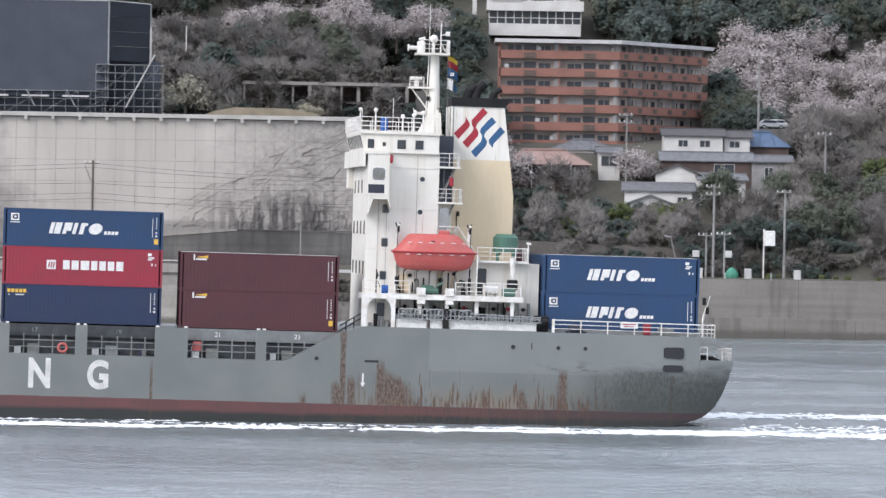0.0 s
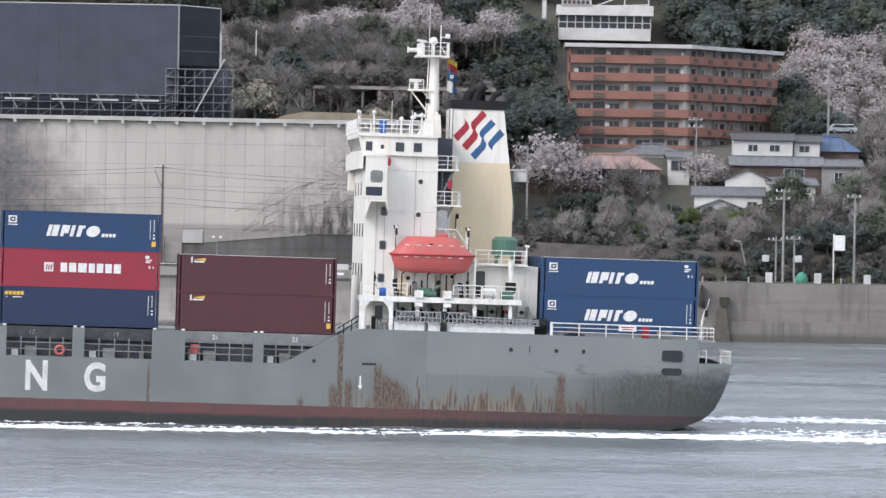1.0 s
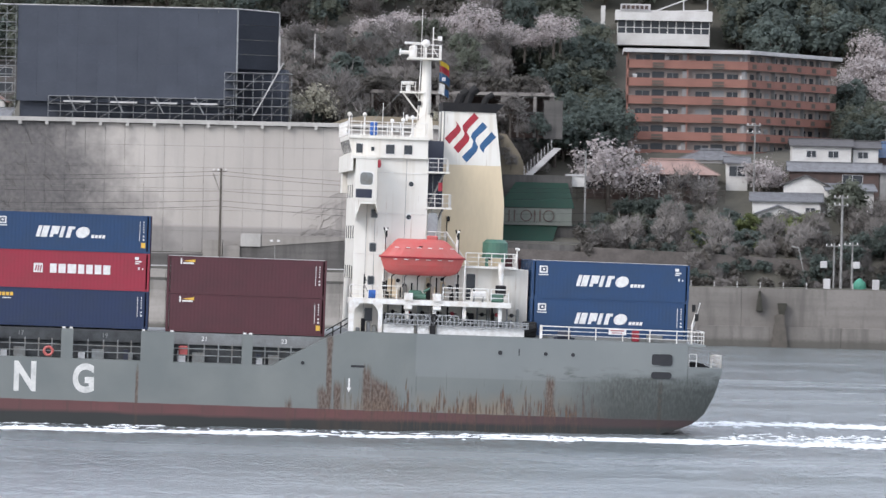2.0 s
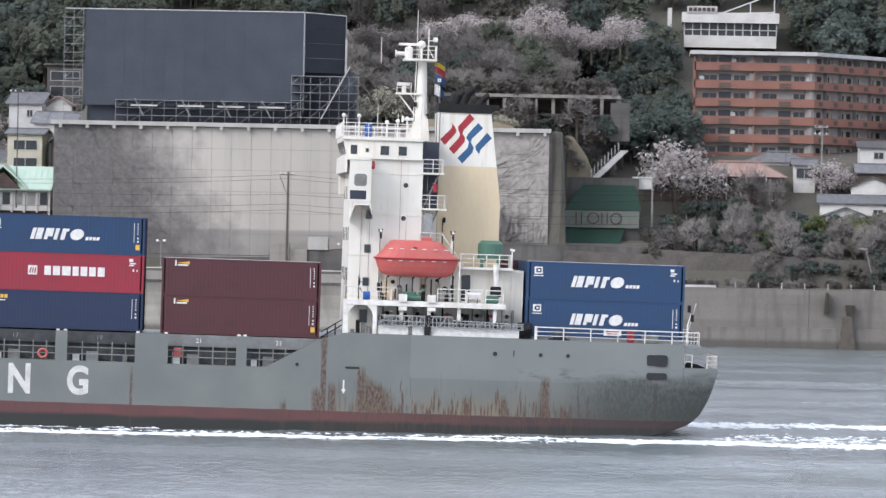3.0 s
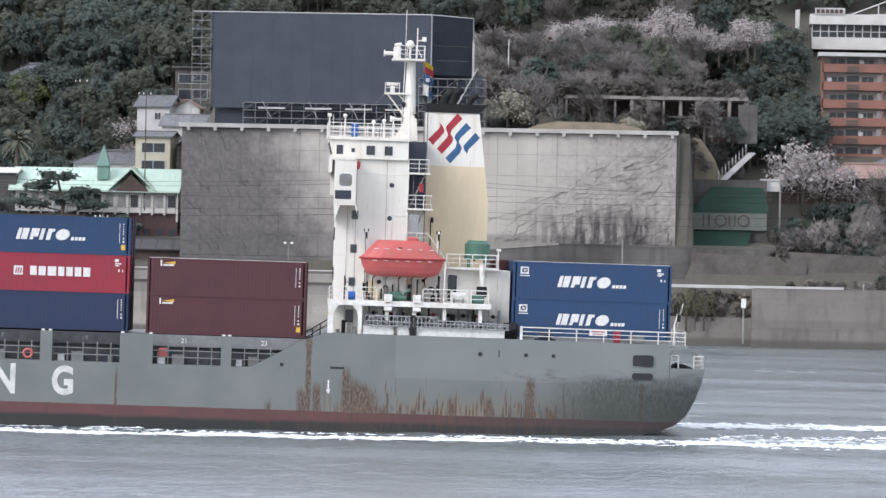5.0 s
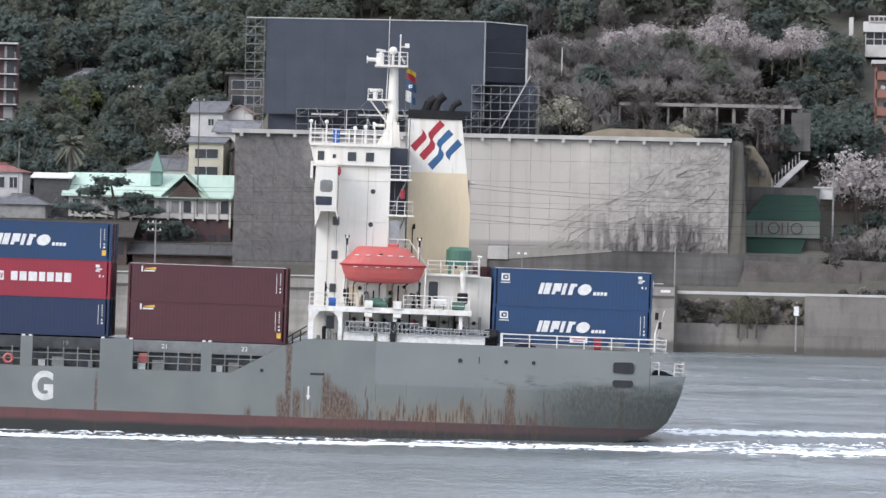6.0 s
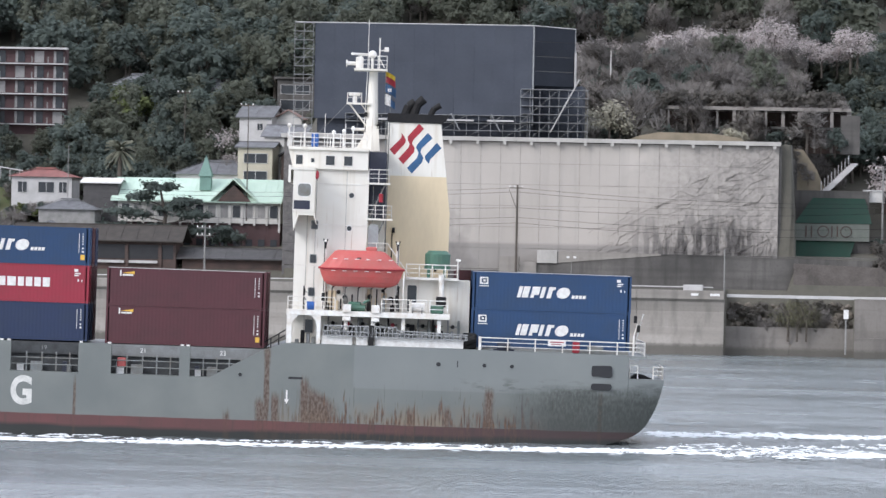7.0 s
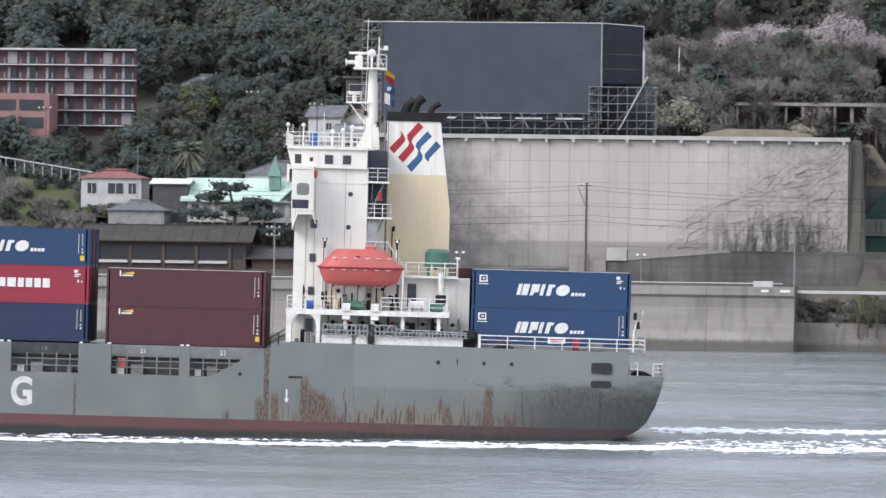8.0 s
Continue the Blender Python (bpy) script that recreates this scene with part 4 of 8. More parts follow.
# ---- funnel ----
FY = 7.5
b = bmesh.new()
prism(b, [(1.02, 12.4), (5.98, 12.4), (5.98, 17.6), (5.62, 20.45), (1.0, 20.45)], FY, FY + 4.5)
funnel = part("funnel", b, CREAM, ship, "cream funnel with white band and red and blue emblem")
b = bmesh.new()
prism(b, [(1.0, 20.45), (5.62, 20.45), (5.08, 24.6), (0.93, 24.6)], FY - 0.004, FY + 4.5)
part("white_band", b, WHITE, funnel)
b = bmesh.new()
prism(b, [(0.93, 24.6), (5.08, 24.6), (5.75, 25.3), (0.9, 25.3)], FY - 0.1, FY + 4.6)
part("funnel_top", b, BLACK, funnel, "sooty black funnel top")
for x, r, h in ((2.5, 0.34, 1.0), (3.2, 0.36, 1.25), (4.5, 0.24, 0.8)):
    b = bmesh.new()
    tube(b, (x - 0.3, FY + 2, 25.2), (x, FY + 2, 25.3 + h * 0.7), r, n=10)
    tube(b, (x, FY + 2, 25.3 + h * 0.65), (x + 0.5, FY + 2, 25.3 + h), r, n=10)
    part("exhaust_pipe", b, BLACK, funnel)
E0 = (3.05, 22.42)   # centre of the emblem


def emblem(name, pts, material):
    bm = bmesh.new()
    prism(bm, [(E0[0] + x, E0[1] + z) for x, z in pts], FY - 0.012, FY + 0.01)
    part(name, bm, material, funnel)


emblem("emblem_red", [(-1.07, 1.41), (-0.81, 1.1), (-0.66, 0.82), (-0.71, 0.6), (-1.53, -0.37), (-1.92, 0.06), (-1.07, 0.95), (-1.01, 1.16)], LOGORED)
emblem("emblem_red", [(0.32, 2.14), (0.71, 1.75), (-0.09, 0.86), (-0.19, 0.57), (0.03, 0.23), (-0.01, -0.1), (-0.81, -1.06), (-1.21, -0.64), (-0.45, 0.25), (-0.37, 0.51), (-0.52, 0.82), (-0.55, 1.11)], LOGORED)
emblem("emblem_blue", [(1.02, 1.44), (1.41, 1.05), (0.56, 0.2), (0.49, -0.09), (0.73, -0.51), (0.63, -0.88), (-0.13, -1.77), (-0.52, -1.34), (0.24, -0.53), (0.34, -0.09), (0.13, 0.26), (0.23, 0.55)], LOGOBLUE)
emblem("emblem_blue", [(1.74, 0.7), (2.12, 0.29), (1.25, -0.64), (1.18, -0.98), (0.89, -0.65), (0.85, -0.36)], LOGOBLUE)
part("funnel_pipe", tubes(((1.55, FY - 0.1, 16.2), (1.75, FY - 0.1, 16.2), 0.2), ((1.55, FY - 0.1, 13), (1.55, FY - 0.1, 16.2), 0.04), n=8), BLACK, funnel)
part("funnel_valve", tubes(((5.0, FY - 0.05, 13.1), (5.0, FY - 0.05, 14), 0.1), n=8), BLACK, funnel)
part("funnel_ladder", tubes(((1.05, FY - 0.3, 14), (1.05, FY - 0.3, 24.6), 0.04), ((0.8, FY - 0.3, 14), (0.8, FY - 0.3, 24.6), 0.04)), STEEL, funnel)

# ---- boat deck ----
deck = part("boat_deck", boxes((-6.3, 6.2, 0.6, 3.6, 9.48, 9.88)), RAIL, ship, "white boat deck on columns")
for x0, x1 in ((-6.25, -5.85), (-3.95, -3.65)):
    part("deck_column", boxes((x0, x1, 0.62, 0.95, 7.2, 9.5)), RAIL, deck)
for x in (-5.85, -3.95):
    b = bmesh.new()
    s = 1 if x < -5 else -1
    prism(b, [(x, 9.5), (x + s * 0.5, 9.5), (x + s * 0.1, 9.05), (x, 8.7)], 0.64, 0.9)
    part("deck_bracket", b, RAIL, deck)
for x in (-1.75, 0.35, 2.65, 5.4):
    part("deck_strut", boxes((x - 0.14, x + 0.14, 0.9, 1.2, 8.4, 9.5)), RAIL, deck)
for x in (-2.0, 0.2):
    part("davit_shoe", boxes((x, x + 0.62, 0.5, 1.3, 9.15, 9.45), (x, x + 0.62, 0.45, 1.4, 9.8, 10.4), bevel=0.02), RAIL, deck)
for x0, x1 in ((-6.2, -4.8), (-4.1, -2.6), (0.95, 3.1), (3.2, 4.4), (4.65, 6.0)):
    railing(deck, [(x0, 0.7, 9.88), (x1, 0.7, 9.88)], 1.0, 3, x1 - x0, r=0.034)
b = bmesh.new()
tube(b, (-4.75, 1.4, 10.2), (-4.2, 1.4, 10.2), 0.33, n=14)
part("blue_drum", b, TARP, deck, "blue plastic drum")
b = bmesh.new()
box(b, -1.6, -0.6, 1.6, 2.4, 9.88, 10.6, 0.1)
tube(b, (-1.9, 1.7, 10.15), (-0.3, 1.7, 10.15), 0.25, n=10)
tube(b, (-0.5, 1.5, 10.5), (0.0, 1.5, 10.8), 0.1, n=8)
part("boat_winch", b, GREEN, deck, "green lifeboat winch")
b = bmesh.new()
tube(b, (3.15, 1.3, 10.35), (4.25, 1.3, 10.35), 0.36, n=14)
part("liferaft_canister", b, MARK, deck, "white liferaft canister on a cradle")
for x in (3.3, 4.0):
    part("canister_cradle", boxes((x, x + 0.1, 0.95, 1.65, 9.88, 10.3)), STEEL, deck)
b = bmesh.new()
box(b, 4.7, 5.7, 1.6, 2.4, 9.88, 10.55, 0.1)
part("deck_pump", b, GREEN, deck)
# stowed gangway and bulwark plates under the deck
gang = part("gangway", tubes(((-3.4, 0.5, 8.0), (7.6, 0.5, 7.95), 0.05), ((-3.4, 0.5, 8.75), (2.2, 0.5, 8.75), 0.05), ((2.2, 0.5, 8.5), (7.6, 0.5, 8.35), 0.05), ((-3.4, 0.5, 8.35), (7.6, 0.5, 8.2), 0.05)), GALV, ship, "grey aluminium gangway stowed along the side")
for i in range(36):
    x = -3.4 + 0.31 * i
    part("gangway_rung", boxes((x - 0.03, x + 0.03, 0.45, 0.55, 7.95, 8.7 if x < 2.2 else 8.4)), GALV, gang)
for i in range(12):
    x = -3.4 + 0.92 * i
    z1 = 8.72 if x < 1.9 else 8.38
    part("gangway_brace", tubes(((x, 0.46, 8.0), (x + 0.46, 0.46, z1), 0.025), ((x + 0.46, 0.46, z1), (x + 0.92, 0.46, 8.0), 0.025), n=4), GALV, gang)
for x0, x1 in ((-3.55, -1.2), (-0.9, 0.0), (0.55, 7.3)):
    part("bulwark_plate", boxes((x0, x1, 0.75, 0.82, 7.3, 7.95), bevel=0.01), MARK, ship)
part("gangway_post", boxes((0.05, 0.45, 0.45, 0.8, 7.3, 8.85)), BLACK, ship)
# dark side passage beneath the boat deck with its gear
part("side_door", boxes((-4.9, -4.3, 2.93, 3.0, 8.1, 9.1)), GLASS, house)
for i in range(9):
    x = -5.6 + i * 0.42
    part("mooring_gear", boxes((x, x + 0.3, 1.4 + 0.3 * (i % 3), 2.0 + 0.3 * (i % 3), 7.25, 7.6 + 0.35 * ((i * 7) % 4) / 1.5), bevel=0.04), (STEEL, BLACK, GALV)[i % 3], ship)
part("bow_rope_guard", tubes(((-7.9, 0.6, 6.9), (-6.3, 0.6, 7.9), 0.05), ((-7.9, 0.6, 7.3), (-6.3, 0.6, 8.3), 0.05), ((-7.4, 0.6, 6.9), (-7.4, 0.6, 7.6), 0.05), ((-6.8, 0.6, 7.1), (-6.8, 0.6, 8.0), 0.05)), BLACK, ship)
# upper deck aft of the boat, crane and tank
part("tank_deck", boxes((2.7, 6.8, 2.6, 7.0, 12.45, 12.62)), RAIL, ship)
railing(ship, [(2.75, 2.65, 12.62), (6.75, 2.65, 12.62), (6.75, 6.5, 12.62)], 1.0, 3, 1.0, r=0.034)
b = bmesh.new()
tube(b, (5.15, 4.6, 13.5), (5.15, 4.6, 14.45), 0.98, n=20)
tube(b, (5.15, 4.6, 14.45), (5.15, 4.6, 14.72), 0.98, 0.7, n=20)
tube(b, (5.15, 4.6, 13.3), (5.15, 4.6, 13.5), 1.02, n=20)
part("green_tank", b, GREEN, ship, "green cylindrical tank on legs")
for x in (4.35, 5.6):
    part("tank_leg", boxes((x, x + 0.25, 3.8, 4.0, 12.6, 13.6)), GREEN, ship)
b = bmesh.new()
tube(b, (5.55, 2.2, 10.9), (5.45, 2.2, 12.9), 0.16, 0.22, n=8)
tube(b, (5.5, 2.2, 9.9), (5.5, 2.2, 11.0), 0.26, n=10)
part("provision_crane", b, RAIL, ship, "white folded crane arm")
part("crane_base", boxes((5.1, 5.9, 1.9, 2.6, 10.4, 11.2), bevel=0.08), BLACK, ship)
part("deck_lamp", tubes(((6.7, 2.6, 12.6), (6.7, 2.6, 14.0), 0.05), ((6.55, 2.6, 14.05), (6.9, 2.6, 14.0), 0.1)), RAIL, ship)
b = bmesh.new()
prism(b, round_rect(2.9, 3.6, 10.0, 12.0, 0.12), 3.36, 3.42)
part("casing_door", b, GLASS, house)
b = bmesh.new()
prism(b, round_rect(3.9, 4.9, 10.0, 12.0, 0.12), 3.37, 3.42)
part("casing_door", b, WHITE, house)
for x0, x1, z0, z1 in ((-3.2, -2.6, 10, 11.4), (-0.2, 0.2, 10.2, 11.6), (0.9, 1.3, 10.0, 11.3)):
    part("wall_locker", boxes((x0, x1, 2.9 if x0 < -0.4 else 3.3, 3.4, z0, z1), bevel=0.02), (CREAM, WHITE, WHITE)[int(abs(x0)) % 3], house)

# ---- lifeboat ----
boat = thing("lifeboat", "orange enclosed lifeboat with faded paint hung in davits", "lifeboat")


def lifeboat_shell(z_levels, sx, sy, z0):
    """Stacked boat-shaped rings."""
    bm = bmesh.new()
    rings = []
    n = 28
    for z, a, w, off in z_levels:
        ringv = []
        for i in range(n):
            t = 2 * math.pi * i / n
            c, s = math.cos(t), math.sin(t)
            x = off + a * math.copysign(abs(c) ** 0.75, c)
            y = w * math.copysign(abs(s) ** 0.85, s) * (1 - 0.25 * abs(c) ** 3)
            ringv.append(bm.verts.new((x, y, z)))
        rings.append(ringv)
    for r0, r1 in zip(rings, rings[1:]):
        for i in range(n):
            bm.faces.new((r0[i], r0[(i + 1) % n], r1[(i + 1) % n], r1[i]))
    bm.faces.new(rings[0][::-1])
    bm.faces.new(rings[-1])
    return bm


part("boat_hull", lifeboat_shell([(-1.38, 1.7, 0.2, 0), (-1.33, 2.25, 0.42, 0), (-1.2, 2.62, 0.68, 0), (-1.0, 2.86, 0.86, 0), (-0.6, 3.04, 1.05, 0), (-0.05, 3.22, 1.2, 0), (0.0, 3.32, 1.28, 0), (0.1, 3.32, 1.28, 0)], 1, 1, 0), ORANGE, boat, smooth=False)
canopy = part("boat_canopy", lifeboat_shell([(0.1, 3.2, 1.2, 0), (0.35, 2.9, 1.15, -0.05), (0.65, 2.62, 1.08, -0.08), (0.95, 2.32, 0.95, -0.1), (1.15, 2.12, 0.82, -0.12), (1.32, 1.95, 0.66, -0.15), (1.42, 1.65, 0.45, -0.2)], 1, 1, 0), ORANGE, boat)
b = bmesh.new()
box(b, 0.3, 1.15, -0.35, 0.35, 1.3, 1.72, 0.1)
part("conning_hatch", b, ORANGE, boat)
for i in range(6):
    x = -2.2 + 0.85 * i
    part("reflective_strip", boxes((x, x + 0.32, -1.06, -1.0, 0.72, 0.77)), MARK, canopy)
    part("reflective_strip", boxes((x - 0.1, x + 0.22, -1.24, -1.15, -0.18, -0.14)), MARK, canopy)
part("rubbing_strake", lifeboat_shell([(-0.06, 3.33, 1.29, 0), (0.03, 3.36, 1.32, 0)], 1, 1, 0), LOGORED, boat)
part("canopy_window", boxes((-0.35, -0.05, -1.02, -0.97, 0.78, 0.88)), BLACK, canopy)
RIDERS.append((boat, Matrix.Translation((-0.68, 1.75, 13.12))))
for x in (-3.5, 2.05):
    d = part("davit", tubes(((x, 2.9, 9.9), (x, 2.6, 14.9), 0.12), ((x, 2.6, 14.9), (x, 1.6, 15.2), 0.1)), RAIL, ship, "white lifeboat davit")
    part("davit_hook", boxes((x - 0.08, x + 0.08, 1.5, 1.7, 14.6, 15.1)), BLACK, d)
    b = bmesh.new()
    for s in (-1, 1):
        tube(b, (x, 2.4, 14.8), (x + 0.16 * s, 2.4, 15.35), 0.06)
    part("davit_horn", b, BLACK, d)
part("gripe", tubes(((2.55, 0.7, 9.9), (2.6, 0.9, 13.0), 0.05)), RAIL, ship)
for x, z, h in ((-3.3, 10.0, 1.3), (-2.2, 10.0, 0.8), (0.55, 10.0, 1.6), (1.8, 10, 1.0), (2.2, 10, 1.9)):
    part("deck_pipe", tubes(((x, 2.6, z), (x, 2.6, z + h), 0.06)), BLACK, ship)

# the space under the boat deck: pipes, valves and a coiled hose against the house
# pipes and valves added, dark enough to deepen the shade under the deck
for i in range(9):
    x = -3.1 + 1.15 * i
    part("fire_main", tubes(((x, 2.85, 7.4), (x, 2.85, 9.4), 0.07), ((x, 2.85, 8.9), (x + 0.7, 2.85, 8.9), 0.05)), (STEEL, BLACK, GALV)[i % 3], ship)
    part("valve_wheel", tubes(((x + 0.35, 2.6, 8.9), (x + 0.35, 2.75, 8.9), 0.16), n=10), (BLACK, LOGORED, BLACK)[i % 3], ship)
for x, z, r in ((-2.4, 11.3, 0.16), (0.0, 11.0, 0.2), (1.0, 11.5, 0.14), (1.6, 10.9, 0.18), (2.1, 11.3, 0.12)):
    b = bmesh.new()
    tube(b, (x, 2.85, z), (x, 3.0, z), r, n=10)
    part("wall_fitting", b, BLACK, house)
# gear stowed in the shade under the boat deck and on it
# dark pieces stand partly for gear, partly for the overhang's shade
gear_rnd = random.Random(9)
for i in range(24):
    x = -3.4 + 0.44 * i + gear_rnd.uniform(-0.1, 0.1)
    h = gear_rnd.uniform(0.5, 1.5)
    w = gear_rnd.uniform(0.15, 0.45)
    part("stowed_gear", boxes((x, x + w, 2.75, 3.25, 7.9, 7.9 + h), bevel=0.03), (BLACK, STEEL, GALV, STEEL, BLACK)[i % 5], ship)
for i in range(10):
    x = -3.2 + 0.6 * i
    part("deck_fitting", boxes((x, x + 0.12 + 0.1 * (i % 3), 2.75, 2.95, 9.9, 10.4 + 0.5 * ((i * 5) % 4) / 2), bevel=0.02), (BLACK, STEEL, STEEL, CREAM, BLACK)[(i * 3) % 5], ship)
for i in range(6):
    x = -2.9 + 1.0 * i
    part("vent_pipe", tubes(((x, 2.85, 9.9), (x, 2.85, 11.6), 0.04), ((x, 2.85, 11.6), (x + 0.2, 2.8, 11.8), 0.06)), STEEL if i % 2 else BLACK, ship)
for x, z, h in ((-5.05, 9.9, 1.8), (-4.98, 11.0, 0.5)):
    part("derrick_post", tubes(((x, 2.2, z), (x, 2.2, z + h), 0.05), ((x, 2.2, z + h * 0.6), (x + 0.35, 2.2, z + h * 0.2), 0.03)), BLACK, ship)
for x in (-3.55, 2.1):
    part("fall_wire", tubes(((x, 1.7, 10.0), (x, 1.7, 14.8), 0.03)), BLACK, ship)
    part("fall_block", boxes((x - 0.12, x + 0.12, 1.6, 1.8, 10.6, 11.2)), BLACK, ship)


# ---- water and shore ----


def build_water():
    """One sheet: wind ripples modelled where the camera looks, flat to the horizon beyond."""
    xs = np.concatenate(([-4000, -1200, -400], np.arange(-205, 118, 0.78), [400, 1200, 4000]))
    step, y, ys = 0.62, 246.0, []
    while y < 658:
        ys.append(y)
        y += step * (0.6 + 0.9 * (y - 246) / 400)
    ys = np.array([-1500, -200, 150] + ys + [900, 2000, 4500])
    gx, gy = np.meshgrid(xs, ys)
    rng = np.random.RandomState(7)
    z = np.zeros_like(gx)
    for k in range(64):
        wl = 1.5 * 1.055 ** k if k < 44 else rng.uniform(1.6, 4.0)
        a = rng.normal(1.3, 1.25 if wl < 7 else 0.7)
        slope = 0.015 if wl < 6 else 0.006
        q = 2 * np.pi / wl
        warp = 0.8 * np.sin(gx * 0.031 * (1 + k % 5) + k) + 0.8 * np.sin(gy * 0.027 * (1 + k % 4) + 2 * k)
        z += slope / q * np.sin(q * (gx * np.cos(a) + gy * np.sin(a)) + warp + rng.uniform(0, 6.28))
    gust = 0.75 + 0.35 * np.sin(gy * 0.085 + 1.3 * np.sin(gx * 0.021)) + 0.25 * np.sin(gy * 0.21 + gx * 0.03 + 2.0 * np.sin(gx * 0.013))
    near = (gx > -206) & (gx < 118) & (gy > 240) & (gy < 659)
    z = np.where(near, z * np.clip(gust, 0.6, 1.2), 0.0)
    nx, ny = len(xs), len(ys)
    co = np.stack([gx, gy, z], -1).reshape(-1, 3).astype(np.float32)
    i = (np.arange(ny - 1)[:, None] * nx + np.arange(nx - 1)[None, :]).ravel()
    quads = np.stack([i, i + 1, i + nx + 1, i + nx], -1).astype(np.int32)
    me = bpy.data.meshes.new("water")
    me.vertices.add(len(co))
    me.vertices.foreach_set("co", co.ravel())
    me.loops.add(quads.size)
    me.loops.foreach_set("vertex_index", quads.ravel())
    me.polygons.add(len(quads))
    me.polygons.foreach_set("loop_start", np.arange(0, quads.size, 4, dtype=np.int32))
    me.update(calc_edges=True)
    me.polygons.foreach_set("use_smooth", np.ones(len(quads), dtype=bool))
    me.materials.append(WATER)
    return tagged(new("water", me), "grey rippled harbour water under an overcast sky", "water", kind="structure")


build_water()

GROUND = mat("hillside_ground", (0.105, 0.097, 0.078), (0.074, 0.071, 0.057), 0.95, scale=0.15, bump=0.5)


def shore_z(x, y):
    """Height of the far shore: quay road, retaining walls, terraces, then the wooded hill."""
    west = np.interp(y, [653.6, 654.2, 668, 676, 690, 705, 722, 745, 830, 1100, 1500], [-4, 9.0, 9.3, 11.5, 14, 20, 32, 42, 78, 84, 70])
    mid = np.interp(y, [653.6, 654.2, 667.9, 669.5, 690, 715, 745, 830, 1100, 1500], [-4, 9.0, 9.5, 30.6, 30.9, 38, 47, 80, 84, 70])
    east = np.interp(y, [653.6, 654.2, 662, 664, 680, 700, 705, 735, 760, 830, 1100, 1500], [-4, 8.4, 8.6, 12.2, 15.5, 22.5, 27, 31.5, 45, 80, 84, 70])
    a = smooth_step(-86.0, -85.4, x)
    c = smooth_step(-11.6, -10.6, x)
    z = west * (1 - a) + mid * a * (1 - c) + east * c
    if -20.25 < x < -1.85 and y < 662.9:
        z = min(z, np.interp(y, [654, 656, 659.5, 661.5, 663], [-4, -2, 4.9, 8.3, 40]))
    bump = 1.4 * noise.noise((x * 0.05, y * 0.05, 3.1)) * smooth_step(700, 740, y)
    return float(z + bump)


def build_ground():
    xs = sorted(set([-1600, -900, -500, -400, -300] + [-260 + 6 * i for i in range(78)] + [-86.0, -85.7, -85.4, -11.6, -11.1, -10.6, -20.3, -20.2, -17, -13.5, -12, -5, -1.9, -1.8] + [260, 340, 500, 900, 1600]))
    ys = [653.6, 654.2, 656, 658, 659.5, 661.5, 662, 664, 667.9, 669.5, 674, 680, 685, 690, 696, 702, 708, 715, 722, 730, 738, 746, 756, 768, 782, 800, 830, 870, 930, 1000, 1100, 1300, 1500]
    bm = bmesh.new()
    g = [[bm.verts.new((x, y, shore_z(x, y))) for x in xs] for y in ys]
    for j in range(len(ys) - 1):
        for i in range(len(xs) - 1):
            bm.faces.new((g[j][i], g[j][i + 1], g[j + 1][i + 1], g[j + 1][i])).smooth = True
    return tagged(part("ground", bm, GROUND), "brown and green hillside rising behind the quay", "hillside", kind="structure")


build_ground()

# sea wall: three stretches, with joints
sea = tagged(new("seawall"), "stained grey concrete sea wall with a dark tide line", "sea wall", kind="structure")


def wall_run(x0, x1, y0, y1, z0, z1, step, parent, material, name="wall_panel", batter=0.0):
    n = max(1, round((x1 - x0) / step))
    w = (x1 - x0) / n
    for i in range(n):
        a, c = x0 + w * i + 0.02, x0 + w * (i + 1) - 0.02
        bm = bmesh.new()
        vs = [bm.verts.new(p) for p in ((a, y0, z0), (c, y0, z0), (c, y1, z0), (a, y1, z0), (a, y0 + batter, z1), (c, y0 + batter, z1), (c, y1, z1), (a, y1, z1))]
        for q in ((0, 1, 5, 4), (1, 2, 6, 5), (2, 3, 7, 6), (3, 0, 4, 7), (4, 5, 6, 7), (3, 2, 1, 0)):
            bm.faces.new([vs[k] for k in q])
        part(name, bm, material, parent)


wall_run(-1.8, 130, 652.0, 654.5, -3, 8.35, 26, sea, SEAWALL, batter=1.2)
wall_run(-1.8, 130, 651.3, 654, -3, 2.9, 10.2, sea, SEAWALL, "wall_footing", batter=0.4)
for i in range(12):      # quay face: hollow curve under the parapet, spread foot
    xa, xb = -170 + 12.475 * i + 0.02, -170 + 12.475 * (i + 1) - 0.02
    b = bmesh.new()
    prof = [(655, -3), (650.6, -3), (651.0, 1.6), (651.8, 4.0), (652.2, 6.2), (652.0, 7.6), (651.5, 8.0), (651.5, 9.2), (655, 9.2)]
    va, vb = [b.verts.new((xa, y, z)) for y, z in prof], [b.verts.new((xb, y, z)) for y, z in prof]
    b.faces.new(va)
    b.faces.new(vb[::-1])
    for k in range(len(prof)):
        b.faces.new((va[k], va[(k + 1) % len(prof)], vb[(k + 1) % len(prof)], vb[k]))
    bmesh.ops.recalc_face_normals(b, faces=b.faces[:])
    part("wall_panel", b, QUAYWALL, sea)
for xa, xb in ((-22.3, -20.9), (-25.0, -24.0)):
    part("name_plate", boxes((xa, xb, 651.44, 651.5, 8.45, 8.8)), MARK, sea)
wall_run(-20.3, -1.8, 655.4, 660, -3, 4.1, 9, sea, SEAWALL, "wall_footing", batter=2.4)
